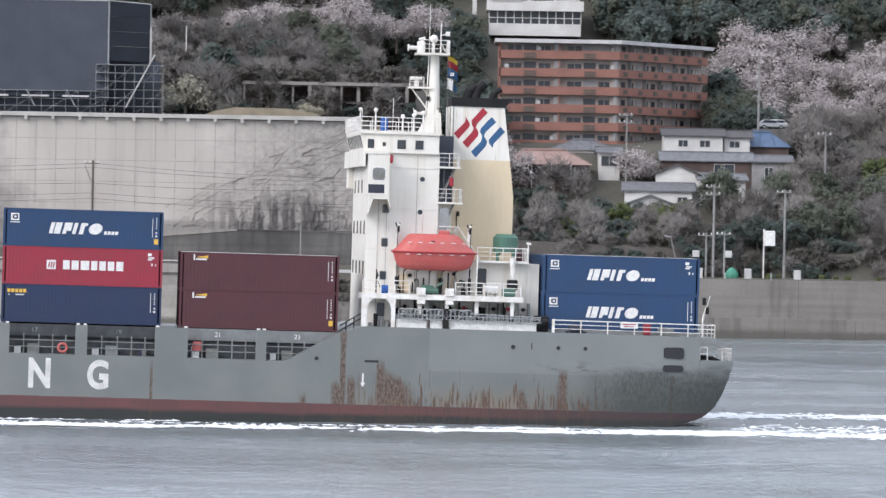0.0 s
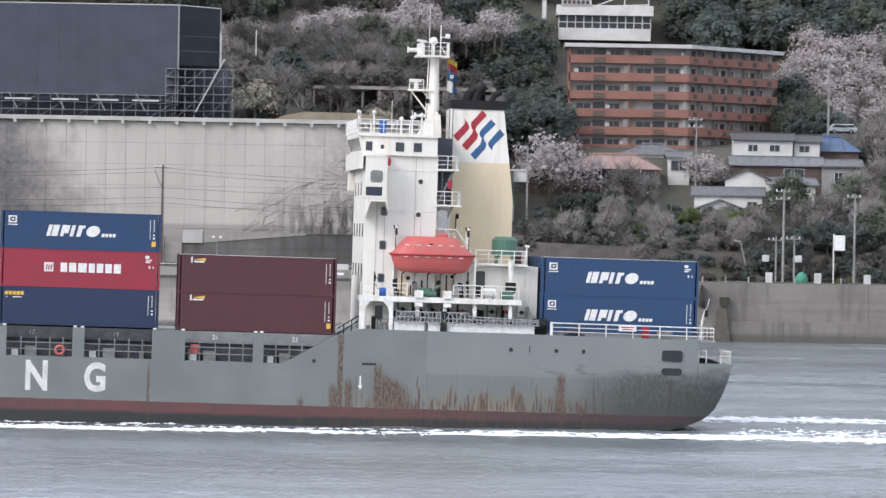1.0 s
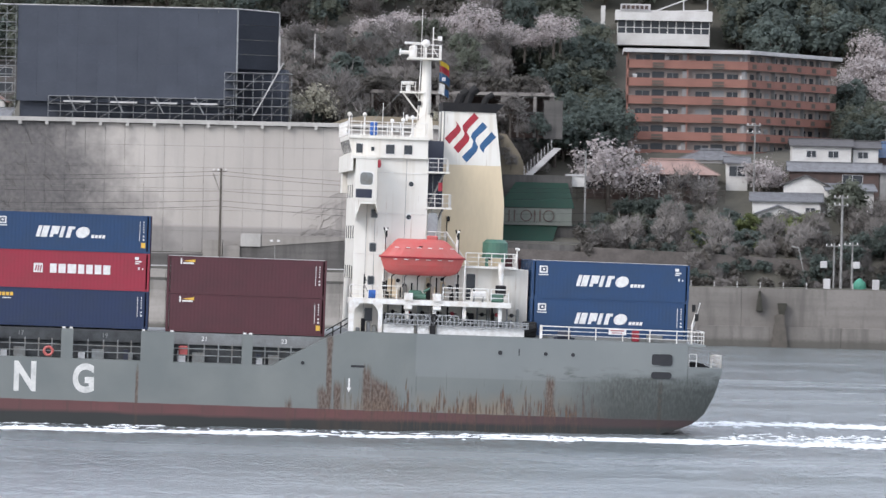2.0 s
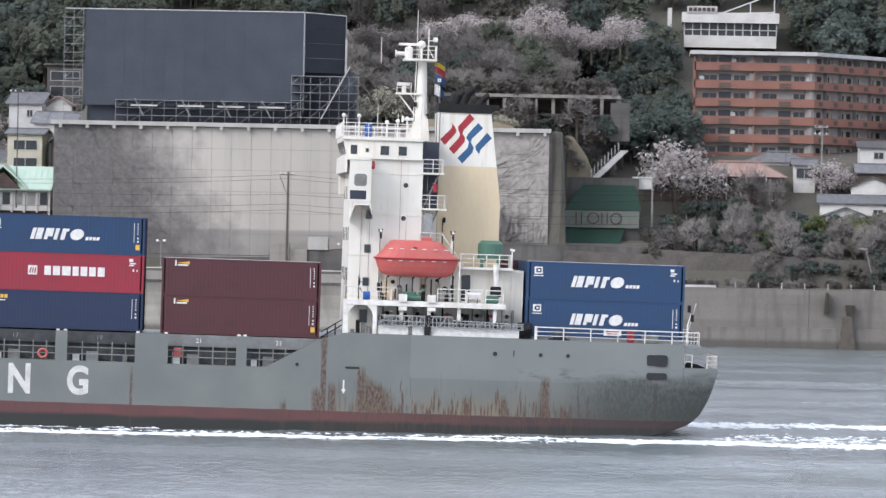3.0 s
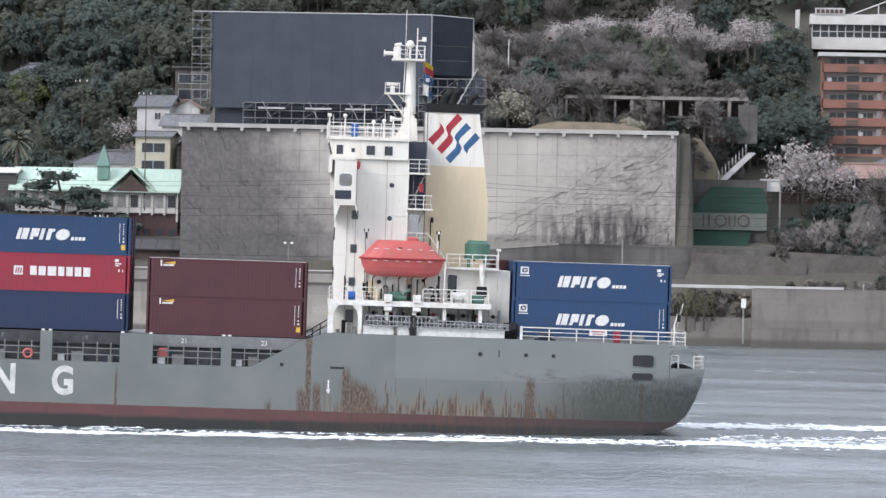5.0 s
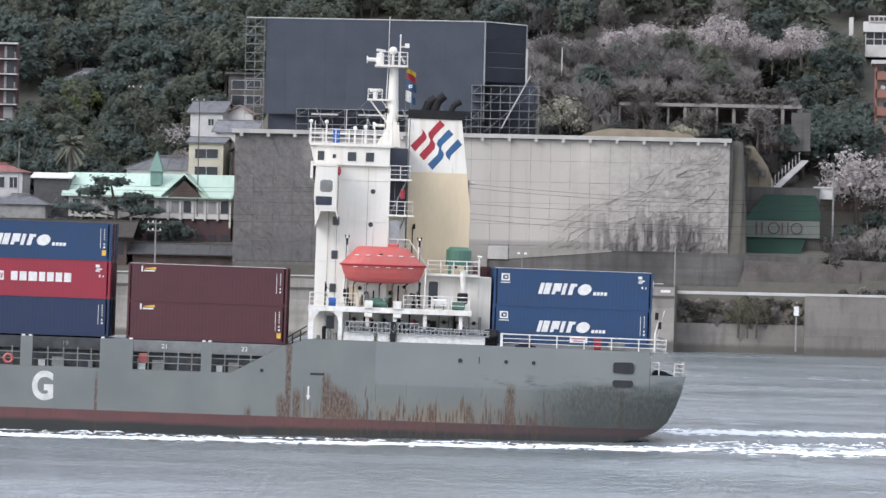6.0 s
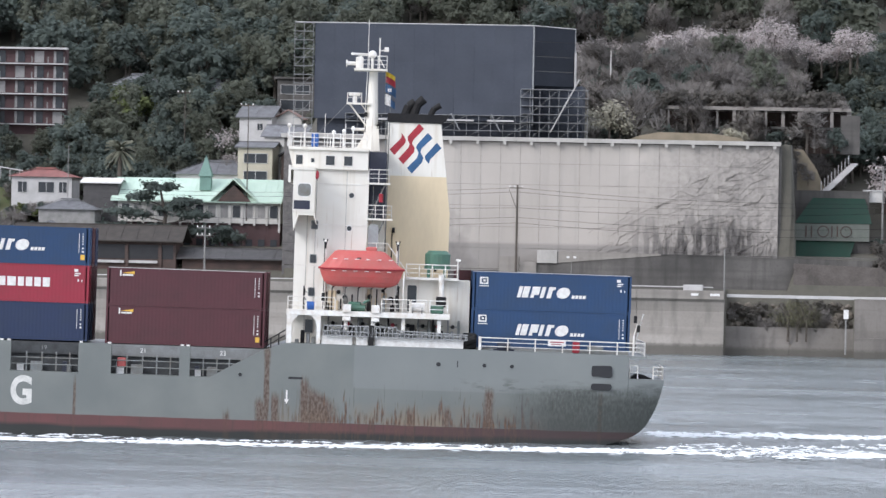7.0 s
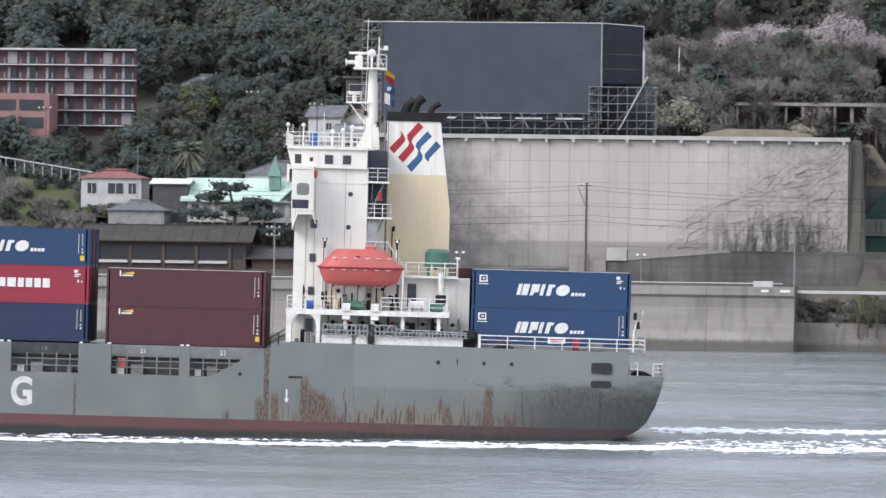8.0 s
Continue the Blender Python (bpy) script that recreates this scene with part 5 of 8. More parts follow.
# old revetment behind the quay road
rev = tagged(new("retaining_wall"), "dark weathered concrete retaining wall above the quay road", "wall", kind="structure")
b = bmesh.new()
prism(b, [(-62, 8), (1.5, 8), (1.5, 13.9), (-30, 14.15), (-45, 14.3), (-48, 14.3), (-48, 12.4), (-50.6, 12.4), (-50.6, 11.5), (-62, 11.3)], 664.0, 666.5)
part("wall_body", b, REVET, rev)
b = bmesh.new()
prism(b, [(1.5, 8), (37, 8), (37, 12.3), (20, 13.1), (1.5, 13.7)], 663.2, 664.6)
EARTHY = mat("earthy_wall", (0.135, 0.118, 0.107), (0.08, 0.071, 0.064), 0.95, scale=0.5, bump=0.6, fine=7)
part("wall_body", b, EARTHY, rev, "brown earth-stained wall")
b = bmesh.new()
prism(b, [(-45, 12.7), (-30, 14.05), (-30, 14.25), (-45, 14.4)], 663.9, 666.6)
part("wall_cap", b, QUAYWALL, rev, "pale concrete wedge under the coping")
part("wall_block", boxes((-48.0, -45.05, 663.7, 666.6, 12.6, 14.5), bevel=0.05), COPING, rev)
part("wall_top", boxes((-30, 1.5, 663.9, 666.8, 14.1, 14.25)), REVET, rev)
for x0, x1, z0, z1 in ((-53.5, -50.7, 11.4, 13.5), (-50.6, -48.1, 12.3, 12.7)):
    part("wall_block", boxes((x0, x1, 663.8, 666.0, z0 - 2.5, z1)), QUAYWALL, rev)

JOINT = mat("wall_joint", (0.27, 0.252, 0.232), (0.20, 0.188, 0.175), 0.9, scale=0.4)
# great retaining wall, panelled, with coping beam
big = tagged(new("high_retaining_wall"), "high pale panelled retaining wall overgrown at both ends", "wall", kind="structure")
part("wall_core", boxes((-86.0, -13.2, 668.1, 671, 9, 30.3)), JOINT, big)
cols, rows_ = 25, 6
pw, ph = (86.0 - 13.2) / cols, (30.25 - 11.6) / rows_
for i in range(cols):
    for j in range(rows_):
        x0, z0 = -86.0 + pw * i, 11.6 + ph * j
        y = 668.0 + random.uniform(0, 0.05)
        part("wall_panel", boxes((x0 + 0.022, x0 + pw - 0.022, y, 668.4, z0 + 0.022, z0 + ph - 0.022)), WALL, big)
part("wall_panel", boxes((-86.0, -13.2, 668.02, 668.4, 9.0, 11.55)), WALL, big)
part("coping", boxes((-86.4, -13.0, 667.3, 671.5, 30.35, 30.95)), COPING, big, "pale concrete coping beam")
for i in range(19):
    x = -85.2 + 3.95 * i
    part("coping_bracket", boxes((x, x + 0.45, 667.2, 668.1, 29.85, 30.36)), COPING, big)
for i in range(7):
    b = bmesh.new()
    k = i * 0.33
    prism(b, [(-13.15 + k, 9), (-12.82 + k, 9), (-12.82 + k, 30.2 - 0.25 * i), (-13.15 + k, 30.3 - 0.25 * i)], 668.4 + 3.0 * i, 690)
    part("return_wall", b, REVET, big)

# dead creeper on the high wall
VINE = mat("dead_creeper", (0.28, 0.256, 0.235), (0.20, 0.184, 0.17), 0.9, scale=2)


def creeper(n, where, lean, seed):
    rnd = random.Random(seed)
    verts, faces = [], []
    for _ in range(n):
        x, z = where(rnd)
        a = lean + rnd.uniform(-0.5, 0.5)
        w = rnd.uniform(0.006, 0.017)
        length = rnd.randint(3, 9)
        prev = None
        for k in range(length):
            x += 0.34 * math.cos(a)
            z += 0.34 * math.sin(a)
            a += rnd.uniform(-0.2, 0.2)
            if z < 9.5 or z > 30 or x < -86 or x > -13.3:
                break
            ww = w * (1 - 0.7 * k / length)
            y = 667.97 - rnd.uniform(0, 0.03)
            base = len(verts)
            verts += [(x, y, z + ww), (x - ww, y + 0.06, z - ww), (x + ww, y + 0.06, z - ww)]
            if prev is not None:
                for q in range(3):
                    faces.append((prev + q, prev + (q + 1) % 3, base + (q + 1) % 3, base + q))
            prev = base
    me = bpy.data.meshes.new("creeper")
    me.from_pydata(verts, [], faces)
    me.materials.append(VINE)
    return tagged(new("creeper", me), "dead brown creeper stems clinging to the pale wall", "creeper", kind="stuff")


creeper(430, lambda r: (lambda u, v: (-44 + 31 * u, 10 + (6 + 15 * u) * v))(r.random() ** 0.6, r.random()), 0.3, 5)
creeper(360, lambda r: (lambda u: (-30 + 16 * u, 10.5 + 7 * r.random() ** 1.6))(r.random()), 1.5, 6)
creeper(150, lambda r: (lambda u, v: (-86 + 16 * u * (1.25 - 0.6 * v), 10 + 20 * v))(r.random() ** 1.3, r.random()), 2.3, 7)


# ---- building kit ----
def put(bm, m):
    bmesh.ops.transform(bm, matrix=m, verts=bm.verts)
    return bm


PLASTER = mat("white_plaster", (0.62, 0.61, 0.58), (0.50, 0.48, 0.45), 0.85, scale=0.4, obj=0.06)
CREAMW = mat("cream_plaster", (0.52, 0.48, 0.38), (0.42, 0.38, 0.30), 0.85, scale=0.4)
BROWNW = mat("brown_timber_wall", (0.10, 0.065, 0.055), (0.06, 0.045, 0.04), 0.85, scale=0.6)
TILE = mat("grey_roof_tile", (0.17, 0.175, 0.185), (0.11, 0.11, 0.115), 0.6, scale=1.2, obj=0.18)
TILED = mat("dark_roof_tile", (0.075, 0.07, 0.07), (0.05, 0.048, 0.048), 0.6, scale=1.2, obj=0.15)
ROOFRED = mat("red_roof", (0.26, 0.10, 0.09), (0.20, 0.085, 0.075), 0.7, scale=0.8)
ROOFSAL = mat("salmon_roof", (0.32, 0.215, 0.185), (0.25, 0.17, 0.145), 0.75, scale=0.8)
ROOFBLUE = mat("blue_roof", (0.075, 0.125, 0.21), (0.06, 0.095, 0.16), 0.5, scale=0.8)
COPPERD = mat("dark_verdigris", (0.17, 0.29, 0.245), (0.13, 0.22, 0.19), 0.7, scale=0.6)
COPPER = mat("verdigris_roof", (0.52, 0.655, 0.555), (0.44, 0.575, 0.485), 0.6, scale=0.5, amount=0.6)
BRICKO = mat("orange_tile_cladding", (0.26, 0.12, 0.09), (0.21, 0.098, 0.074), 0.75, scale=0.5)
RECESS = mat("balcony_shade", (0.36, 0.30, 0.265), (0.28, 0.235, 0.21), 0.85, scale=0.5)
PANE = mat("far_window_glass", (0.03, 0.034, 0.04), (0.045, 0.05, 0.055), 0.12, bump=0, scale=0.8, gloss=0.25)
CURTAIN = mat("curtained_window", (0.30, 0.29, 0.28), (0.2, 0.2, 0.2), 0.6, scale=0.6)
NET = mat("scaffold_netting", (0.04, 0.047, 0.064), (0.052, 0.06, 0.078), 0.75, scale=0.3, bump=0.25, amount=0.6, obj=0.05)
HOTEL = mat("maroon_cladding", (0.085, 0.045, 0.046), (0.065, 0.036, 0.038), 0.75, scale=0.5)
PINK = mat("pink_render", (0.30, 0.165, 0.155), (0.25, 0.14, 0.13), 0.8, scale=0.5)
GREENN = mat("green_slope_sheet", (0.028, 0.085, 0.06), (0.038, 0.078, 0.058), 0.8, scale=0.5, bump=0.3)
POLE = mat("pole_concrete", (0.30, 0.29, 0.28), (0.2, 0.2, 0.19), 0.85, scale=1)
RUSTP = mat("dark_pole", (0.10, 0.085, 0.07), (0.07, 0.06, 0.05), 0.85, scale=1)


def house_kit(name, label, x, y, z, w, d, h, roof="gable", rh=1.6, walls=None, tiles=None, turn=0, windows=(), over=0.5, category="house"):
    """A house in its own space: x along the front, front face at y = 0."""
    walls, tiles = walls or PLASTER, tiles or TILE
    ob = thing(name, label, category)
    ob.matrix_basis = pose(x, y, z, 0, 0, turn)
    part("wall", boxes((0, w, 0, d, -3, h)), walls, ob)
    b = bmesh.new()
    o = over
    t = 0.18
    if roof == "gable":      # ridge along the front
        prof = [(-o, h - 0.1), (d / 2, h + rh), (d + o, h - 0.1), (d + o, h + t - 0.1), (d / 2, h + rh + t), (-o, h + t - 0.1)]
        prism(b, prof, -o, w + o)
        put(b, Matrix(((0, 1, 0, 0), (1, 0, 0, 0), (0, 0, 1, 0), (0, 0, 0, 1))))
        g = bmesh.new()
        prism(g, [(0, h), (d, h), (d / 2, h + rh)], 0, w)
        put(g, Matrix(((0, 1, 0, 0), (1, 0, 0, 0), (0, 0, 1, 0), (0, 0, 0, 1))))
        part("gable_wall", g, walls, ob)
    elif roof == "front":    # gable faces the water
        prof = [(-o, h - 0.1), (w / 2, h + rh), (w + o, h - 0.1), (w + o, h + t - 0.1), (w / 2, h + rh + t), (-o, h + t - 0.1)]
        prism(b, prof, -o, d + o)
        g = bmesh.new()
        prism(g, [(0, h), (w, h), (w / 2, h + rh)], 0, d)
        part("gable_wall", g, walls, ob)
    elif roof == "hip":
        v = [b.verts.new(p) for p in ((-o, -o, h), (w + o, -o, h), (w + o, d + o, h), (-o, d + o, h), (min(d / 2, w / 3), d / 2, h + rh), (w - min(d / 2, w / 3), d / 2, h + rh))]
        for q in ((0, 1, 5, 4), (1, 2, 5), (2, 3, 4, 5), (3, 0, 4), (3, 2, 1, 0)):
            b.faces.new([v[i] for i in q])
    else:
        box(b, -o, w + o, -o, d + o, h, h + 0.3)
    bmesh.ops.recalc_face_normals(b, faces=b.faces[:])
    rf = part("roof", b, tiles, ob)
    if roof in ("gable", "hip"):
        k = 0 if roof == "gable" else min(d / 2, w / 3)
        part("ridge", boxes((k - (o if not k else 0), w - k + (o if not k else 0), d / 2 - 0.15, d / 2 + 0.15, h + rh + 0.05, h + rh + 0.32)), tiles, rf)
        n = int(w / 2.0)
        for i in range(n + 1):
            u = -o + (w + 2 * o) * i / n
            top = u if roof == "gable" else min(max(u, k), w - k)
            part("tile_rib", tubes(((u, -o - 0.02, h + 0.1), (top, d / 2, h + rh + 0.2), 0.035), n=4), tiles, rf)
    for wx, wz, ww, wh in windows:
        win = part("window", boxes((wx, wx + ww, -0.05, 0.05, wz, wz + wh)), PANE, ob)
        part("window_frame", boxes((wx - 0.08, wx + ww + 0.08, -0.09, 0.0, wz - 0.08, wz), (wx - 0.08, wx + ww + 0.08, -0.09, 0.0, wz + wh, wz + wh + 0.08), (wx - 0.08, wx, -0.09, 0, wz, wz + wh), (wx + ww, wx + ww + 0.08, -0.09, 0, wz, wz + wh), (wx + ww / 2 - 0.04, wx + ww / 2 + 0.04, -0.08, 0, wz, wz + wh)), SLABW, win)
    return ob


# netted building under scaffold on the terrace
net = thing("netted_building", "building wrapped in dark scaffold netting on the terrace", "building")
part("building_core", boxes((-82.8, -50.6, 681.2, 694, 30.5, 47.2)), NET, net)
for i in range(11):
    for j in range(5):
        x0, dx = -83.2 + 3.0 * i, 3.0
        z0, z1 = 33.6 + 2.86 * j, 36.46 + 2.86 * j
        part("net_sheet", boxes((x0 + 0.01, x0 + dx - 0.01, 680 + 0.015 * ((i + j) % 2), 680.06, z0, z1 - 0.01)), NET, net)
for j in range(4):
    z0, z1 = 39.0 + 2.2 * j, 41.2 + 2.2 * j
    b = bmesh.new()
    vs = [b.verts.new(p) for p in ((-50.2, 680.1, z0 + .02), (-44.4, 684.5, z0 + .02), (-44.4, 684.5, z1 - .02), (-50.2, 680.1, z1 - .02))]
    b.faces.new(vs)
    bmesh.ops.solidify(b, geom=b.faces[:], thickness=0.04)
    part("net_sheet", b, NET, net)
part("top_pipe", tubes(((-86.2, 680, 47.95), (-50.2, 680, 47.95), 0.09), ((-50.2, 680, 47.95), (-44.3, 684.5, 47.7), 0.09), ((-44.3, 684.4, 44.2), (-44.3, 684.4, 39.0), 0.16)), SLABW, net)
part("corner_pipe", tubes(((-50.3, 679.9, 33), (-50.3, 679.9, 48), 0.12), ((-44.35, 684.4, 44), (-44.35, 684.4, 47.8), 0.08)), GALV, net)


def scaffold(x0, x1, y0, y1, z0, z1, bay, lift, parent):
    nx = max(1, round((x1 - x0) / bay))
    nz = max(1, round((z1 - z0) / lift))
    for i in range(nx + 1):
        x = x0 + (x1 - x0) * i / nx
        part("standard", tubes(((x, y0, z0), (x, y0, z1), 0.04), n=4), GALV, parent)
    for j in range(1, nz + 1):
        z = z0 + (z1 - z0) * j / nz
        part("ledger", tubes(((x0, y0, z), (x1, y0, z), 0.045), n=4), GALV, parent)
        part("plank", boxes((x0, x1, y0 + 0.1, y1 - 0.1, z - 0.04, z)), GALV, parent)
        for i in range(j % 3, nx, 3):
            a = x0 + (x1 - x0) * i / nx
            c = x0 + (x1 - x0) * (i + 1) / nx
            part("brace", tubes(((a, y0, z - (z1 - z0) / nz), (c, y0, z), 0.03), n=4), GALV, parent)


scaffold(-86.2, -83.4, 679.6, 681.2, 31, 47.9, 1.4, 1.35, net)
scaffold(-78.3, -51, 679.2, 680.6, 31.0, 34.4, 1.8, 1.1, net)
# dark box added behind the open scaffold to stand for its shaded inside
part("lower_core", boxes((-50.5, -43.2, 685, 692, 30.5, 39.2)), NET, net)
scaffold(-52, -42, 678.6, 682.0, 31.0, 38.4, 1.5, 1.2, net)
part("scaffold_stair", boxes((0, 9.0, -0.4, 0.4, -0.08, 0.08)), SLABW, net).matrix_basis = pose(-47.5, 678.2, 32.0, 0, -62, 0)
for x in (-76, -69, -63, -57):
    part("scaffold_board", boxes((x, x + 4.0, 678.9, 679.1, 33.5, 33.75)), SLABW, net)
    part("prop", tubes(((x + 2, 678.9, 32), (x + 0.6, 678.9, 34.6), 0.09)), GALV, net)

# apartment block with access balconies
apt = thing("apartment_block", "orange-tiled apartment block with open balconies", "apartment building")
B0, B1, B2 = Vector((8.3, 715, 0)), Vector((27.1, 715, 0)), Vector((42.1, 735, 0))
FLOORS = [27.9 + 2.8 * i for i in range(6)]


def facade(a, c, bays, tag):
    """One side of the block: parapet bands, back wall, windows, partitions."""
    d = (c - a)
    length = d.length
    ang = math.degrees(math.atan2(d.y, d.x))
    m = pose(a.x, a.y, 0, 0, 0, ang)
    back = part("back_wall", put(boxes((0, length, 1.2, 2.0, 27, 44.4)), m), RECESS, apt)
    for f in FLOORS:
        part("parapet", put(boxes((0, length, 0, 0.18, f - 0.15, f + 1.15)), m), BRICKO, apt)
        part("balcony_slab", put(boxes((0, length, 0.18, 1.3, f - 0.15, f + 0.02)), m), SLABW, apt)
        w = length / bays
        for i in range(bays):
            u = i * w
            if tag == "front":     # two flats to a half: windows, a balcony with its grille, a pale panel
                for a, c, z0, z1, what in ((1.3, 3.5, 1.1, 1.95, "window"), (3.85, 5.75, 0.1, 2.15, "balcony_door"), (6.2, 8.0, 1.05, 1.95, "window")):
                    part(what, put(boxes((u + a, u + c, 1.1, 1.2, f + z0, f + z1)), m), PANE if random.random() < 0.8 else CURTAIN, apt)
                    if what == "window":
                        part("window_frame", put(boxes((u + (a + c) / 2 - 0.04, u + (a + c) / 2 + 0.04, 1.05, 1.1, f + z0, f + z1)), m), CURTAIN, apt)
                part("bay_grille", put(boxes((u + 3.9, u + 5.7, -0.1, 0.0, f - 0.1, f + 0.75)), m), RUSTP, apt)
                part("grille_rail", put(boxes((u + 3.9, u + 5.7, -0.14, -0.1, f + 0.3, f + 0.38)), m), BRICKO, apt)
                part("store_panel", put(boxes((u + 8.6, u + 9.3, 0.5, 1.2, f, f + 2.3)), m), CURTAIN, apt)
                part("partition", put(boxes((u - 0.1, u + 0.1, 0.05, 1.2, f, f + 2.62)), m), BRICKO, apt)
                if random.random() < 0.6:
                    k = random.choice((0.8, 5.8, 8.2))
                    part("air_conditioner", put(boxes((u + k, u + k + 0.7, 0.6, 0.9, f + 1.2, f + 1.75)), m), SLABW, apt)
            else:
                part("door", put(boxes((u + 0.12 * w, u + 0.32 * w, 1.1, 1.2, f, f + 2.05)), m), PANE, apt)
                part("window", put(boxes((u + 0.55 * w, u + 0.8 * w, 1.12, 1.2, f + 1.2, f + 2.05)), m), CURTAIN if i % 2 else PANE, apt)
                part("parapet_grille", put(boxes((u + 0.30 * w, u + 0.55 * w, -0.06, 0.02, f + 0.1, f + 0.8)), m), RUSTP, apt)
                part("partition", put(boxes((u - 0.06, u + 0.06, 0.5, 1.2, f, f + 2.62)), m), CURTAIN, apt)


facade(B0, B1, 2, "front")
for p, q in ((B0, B1), (B1, B2)):
    part("podium_wall", put(boxes((0.05, (q - p).length - 0.05, 0.1, 1.0, 24.6, 27.74)), pose(p.x, p.y, 0, 0, 0, math.degrees(math.atan2(q.y - p.y, q.x - p.x)))), ROOFSAL, apt, "faded salmon base wall")
facade(B1, B2, 6, "side")
b = bmesh.new()
loop = [(7.6, 714.2), (27.4, 714.2), (43.0, 735.2), (33, 745), (7.6, 728)]
lo = [b.verts.new((x, y, 44.2)) for x, y in loop]
hi = [b.verts.new((x, y, 44.8)) for x, y in loop]
b.faces.new(lo[::-1])
b.faces.new(hi)
for i in range(5):
    b.faces.new((lo[i], lo[(i + 1) % 5], hi[(i + 1) % 5], hi[i]))
part("roof", b, SLABW, apt)
b = bmesh.new()
loop = [(9, 717.2), (26.5, 717.2), (41, 736), (33, 744), (9, 727)]
lo = [b.verts.new((x, y, 26)) for x, y in loop]
hi = [b.verts.new((x, y, 44.2)) for x, y in loop]
for i in range(5):
    b.faces.new((lo[i], lo[(i + 1) % 5], hi[(i + 1) % 5], hi[i]))
part("inner_core", b, BRICKO, apt)
part("end_wall", boxes((8.2, 8.5, 715.0, 727, 27, 44.3)), BRICKO, apt)

# white hall above the block
hall = thing("white_hall", "white hall with a long band of windows on the hillside", "building")
part("lower_wall", boxes((7.0, 22.3, 760, 770, 47.2, 49.2)), PLASTER, hall)
part("upper_wall", boxes((7.0, 22.3, 760.6, 770, 49.2, 51.3)), PANE, hall)
part("roof", boxes((6.6, 22.7, 759.4, 771, 51.3, 53.0)), PLASTER, hall)
for i in range(12):
    part("mullion", boxes((7.0 + 1.39 * i - 0.08, 7.0 + 1.39 * i + 0.08, 760.4, 760.7, 49.2, 51.3)), PLASTER, hall)
part("sill_rail", boxes((7.0, 22.3, 760.3, 760.5, 50.1, 50.22)), PLASTER, hall)
part("stair_tower", boxes((4.2, 4.9, 759, 762, 50.5, 53.6)), PLASTER, hall)
part("name_board", boxes((7.4, 12.4, 759.2, 759.4, 52.9, 54.0)), SLABW, hall, "pale rooftop sign board")
part("sign_bars", boxes(*[(7.7 + 0.75 * i, 8.25 + 0.75 * i, 759.1, 759.2, 53.15, 53.75) for i in range(6)]), BROWNW, hall)
part("roof_truss", tubes(((13, 764, 53), (22, 764, 56.5), 0.12), ((13, 764, 53), (22, 764, 53.4), 0.1), ((18, 764, 53), (18, 764, 55), 0.1), ((22, 764, 53), (22, 764, 56.5), 0.1)), SLABW, hall)

# houses east of the wall
house_kit("white_house", "white two-storey house with grey tiled roof", 33.6, 700, 27.2, 9.0, 7, 2.55, "gable", 1.0, PLASTER, TILED, 0, ((2.2, 0.9, 1.4, 0.95), (5.5, 0.9, 1.5, 0.95)))
house_kit("white_house", "white two-storey house wing with tiled roof", 42.9, 701, 27.2, 3.9, 6, 2.4, "gable", 1.0, PLASTER, TILED, 0, ((0.8, 0.9, 1.5, 0.9),))
house_kit("house_lean_to", "grey tiled lower storey with dark veranda", 33.2, 697.2, 23.9, 13.6, 4.6, 2.0, "gable", 1.2, BROWNW, TILE, 0, ((8.0, 0.2, 3.0, 1.3),))
house_kit("blue_roof_house", "house with bright blue hipped roof", 41.6, 704.5, 26.0, 11.4, 6, 2.3, "hip", 2.3, BROWNW, ROOFBLUE, -6)
house_kit("grey_annex", "grey flat annex with tiled roof", 46.9, 697, 23.0, 6.0, 5, 2.9, "gable", 0.9, POLE, TILE, 3, ((2.0, 0.2, 1.2, 1.8),))
house_kit("gabled_house", "small white gabled house among shrubs", 32.0, 692, 21.4, 6.6, 6, 2.2, "front", 1.5, PLASTER, TILED, -6, ((1.2, 0.3, 2.4, 0.8), (4.4, 0.3, 1.2, 0.8)))
house_kit("low_house", "low house with long pale grey roof", 27.2, 688, 19.0, 10.2, 6, 2.1, "gable", 1.1, PLASTER, TILE, -3, ((8.0, 0.4, 1.4, 0.8),))
house_kit("low_house", "low porch with curved grey roof", 28.0, 686.2, 17.8, 6.0, 3, 1.4, "front", 1.2, PLASTER, TILE, 4)
house_kit("small_house", "small house with pale tiled roof", 38.6, 690, 20.9, 7.0, 5, 2.0, "gable", 0.9, PLASTER, TILE, 6, ((0.6, 0.4, 1.5, 0.9),))
salmon = house_kit("veranda_house", "long house with salmon roof and dark glazed veranda", 8.4, 694.5, 22.3, 13.6, 7, 2.6, "hip", 2.2, BROWNW, ROOFSAL, 0)
for i in range(9):
    part("veranda_post", boxes((0.3 + 1.5 * i, 0.45 + 1.5 * i, -0.35, -0.2, -1.0, 2.6)), SLABW if i % 2 else BROWNW, salmon)
    part("veranda_pane", boxes((0.5 + 1.45 * i, 1.7 + 1.45 * i, -0.06, -0.02, 0.2, 2.2)), DARK, salmon)
wing_house = house_kit("veranda_wing", "low wing with grey roof and dark glazed front", 1.8, 695.5, 22.3, 6.4, 6, 2.6, "hip", 1.0, BROWNW, TILE, 0)
for i in range(5):
    part("veranda_pane", boxes((0.4 + 1.2 * i, 1.4 + 1.2 * i, -0.06, -0.02, 0.2, 2.2)), DARK, wing_house)
house_kit("white_annex", "white annex with dark upper window", 23.6, 699, 22.3, 3.2, 6, 4.6, "gable", 0.8, PLASTER, TILE, 0, ((0.4, 2.6, 2.4, 1.5),))
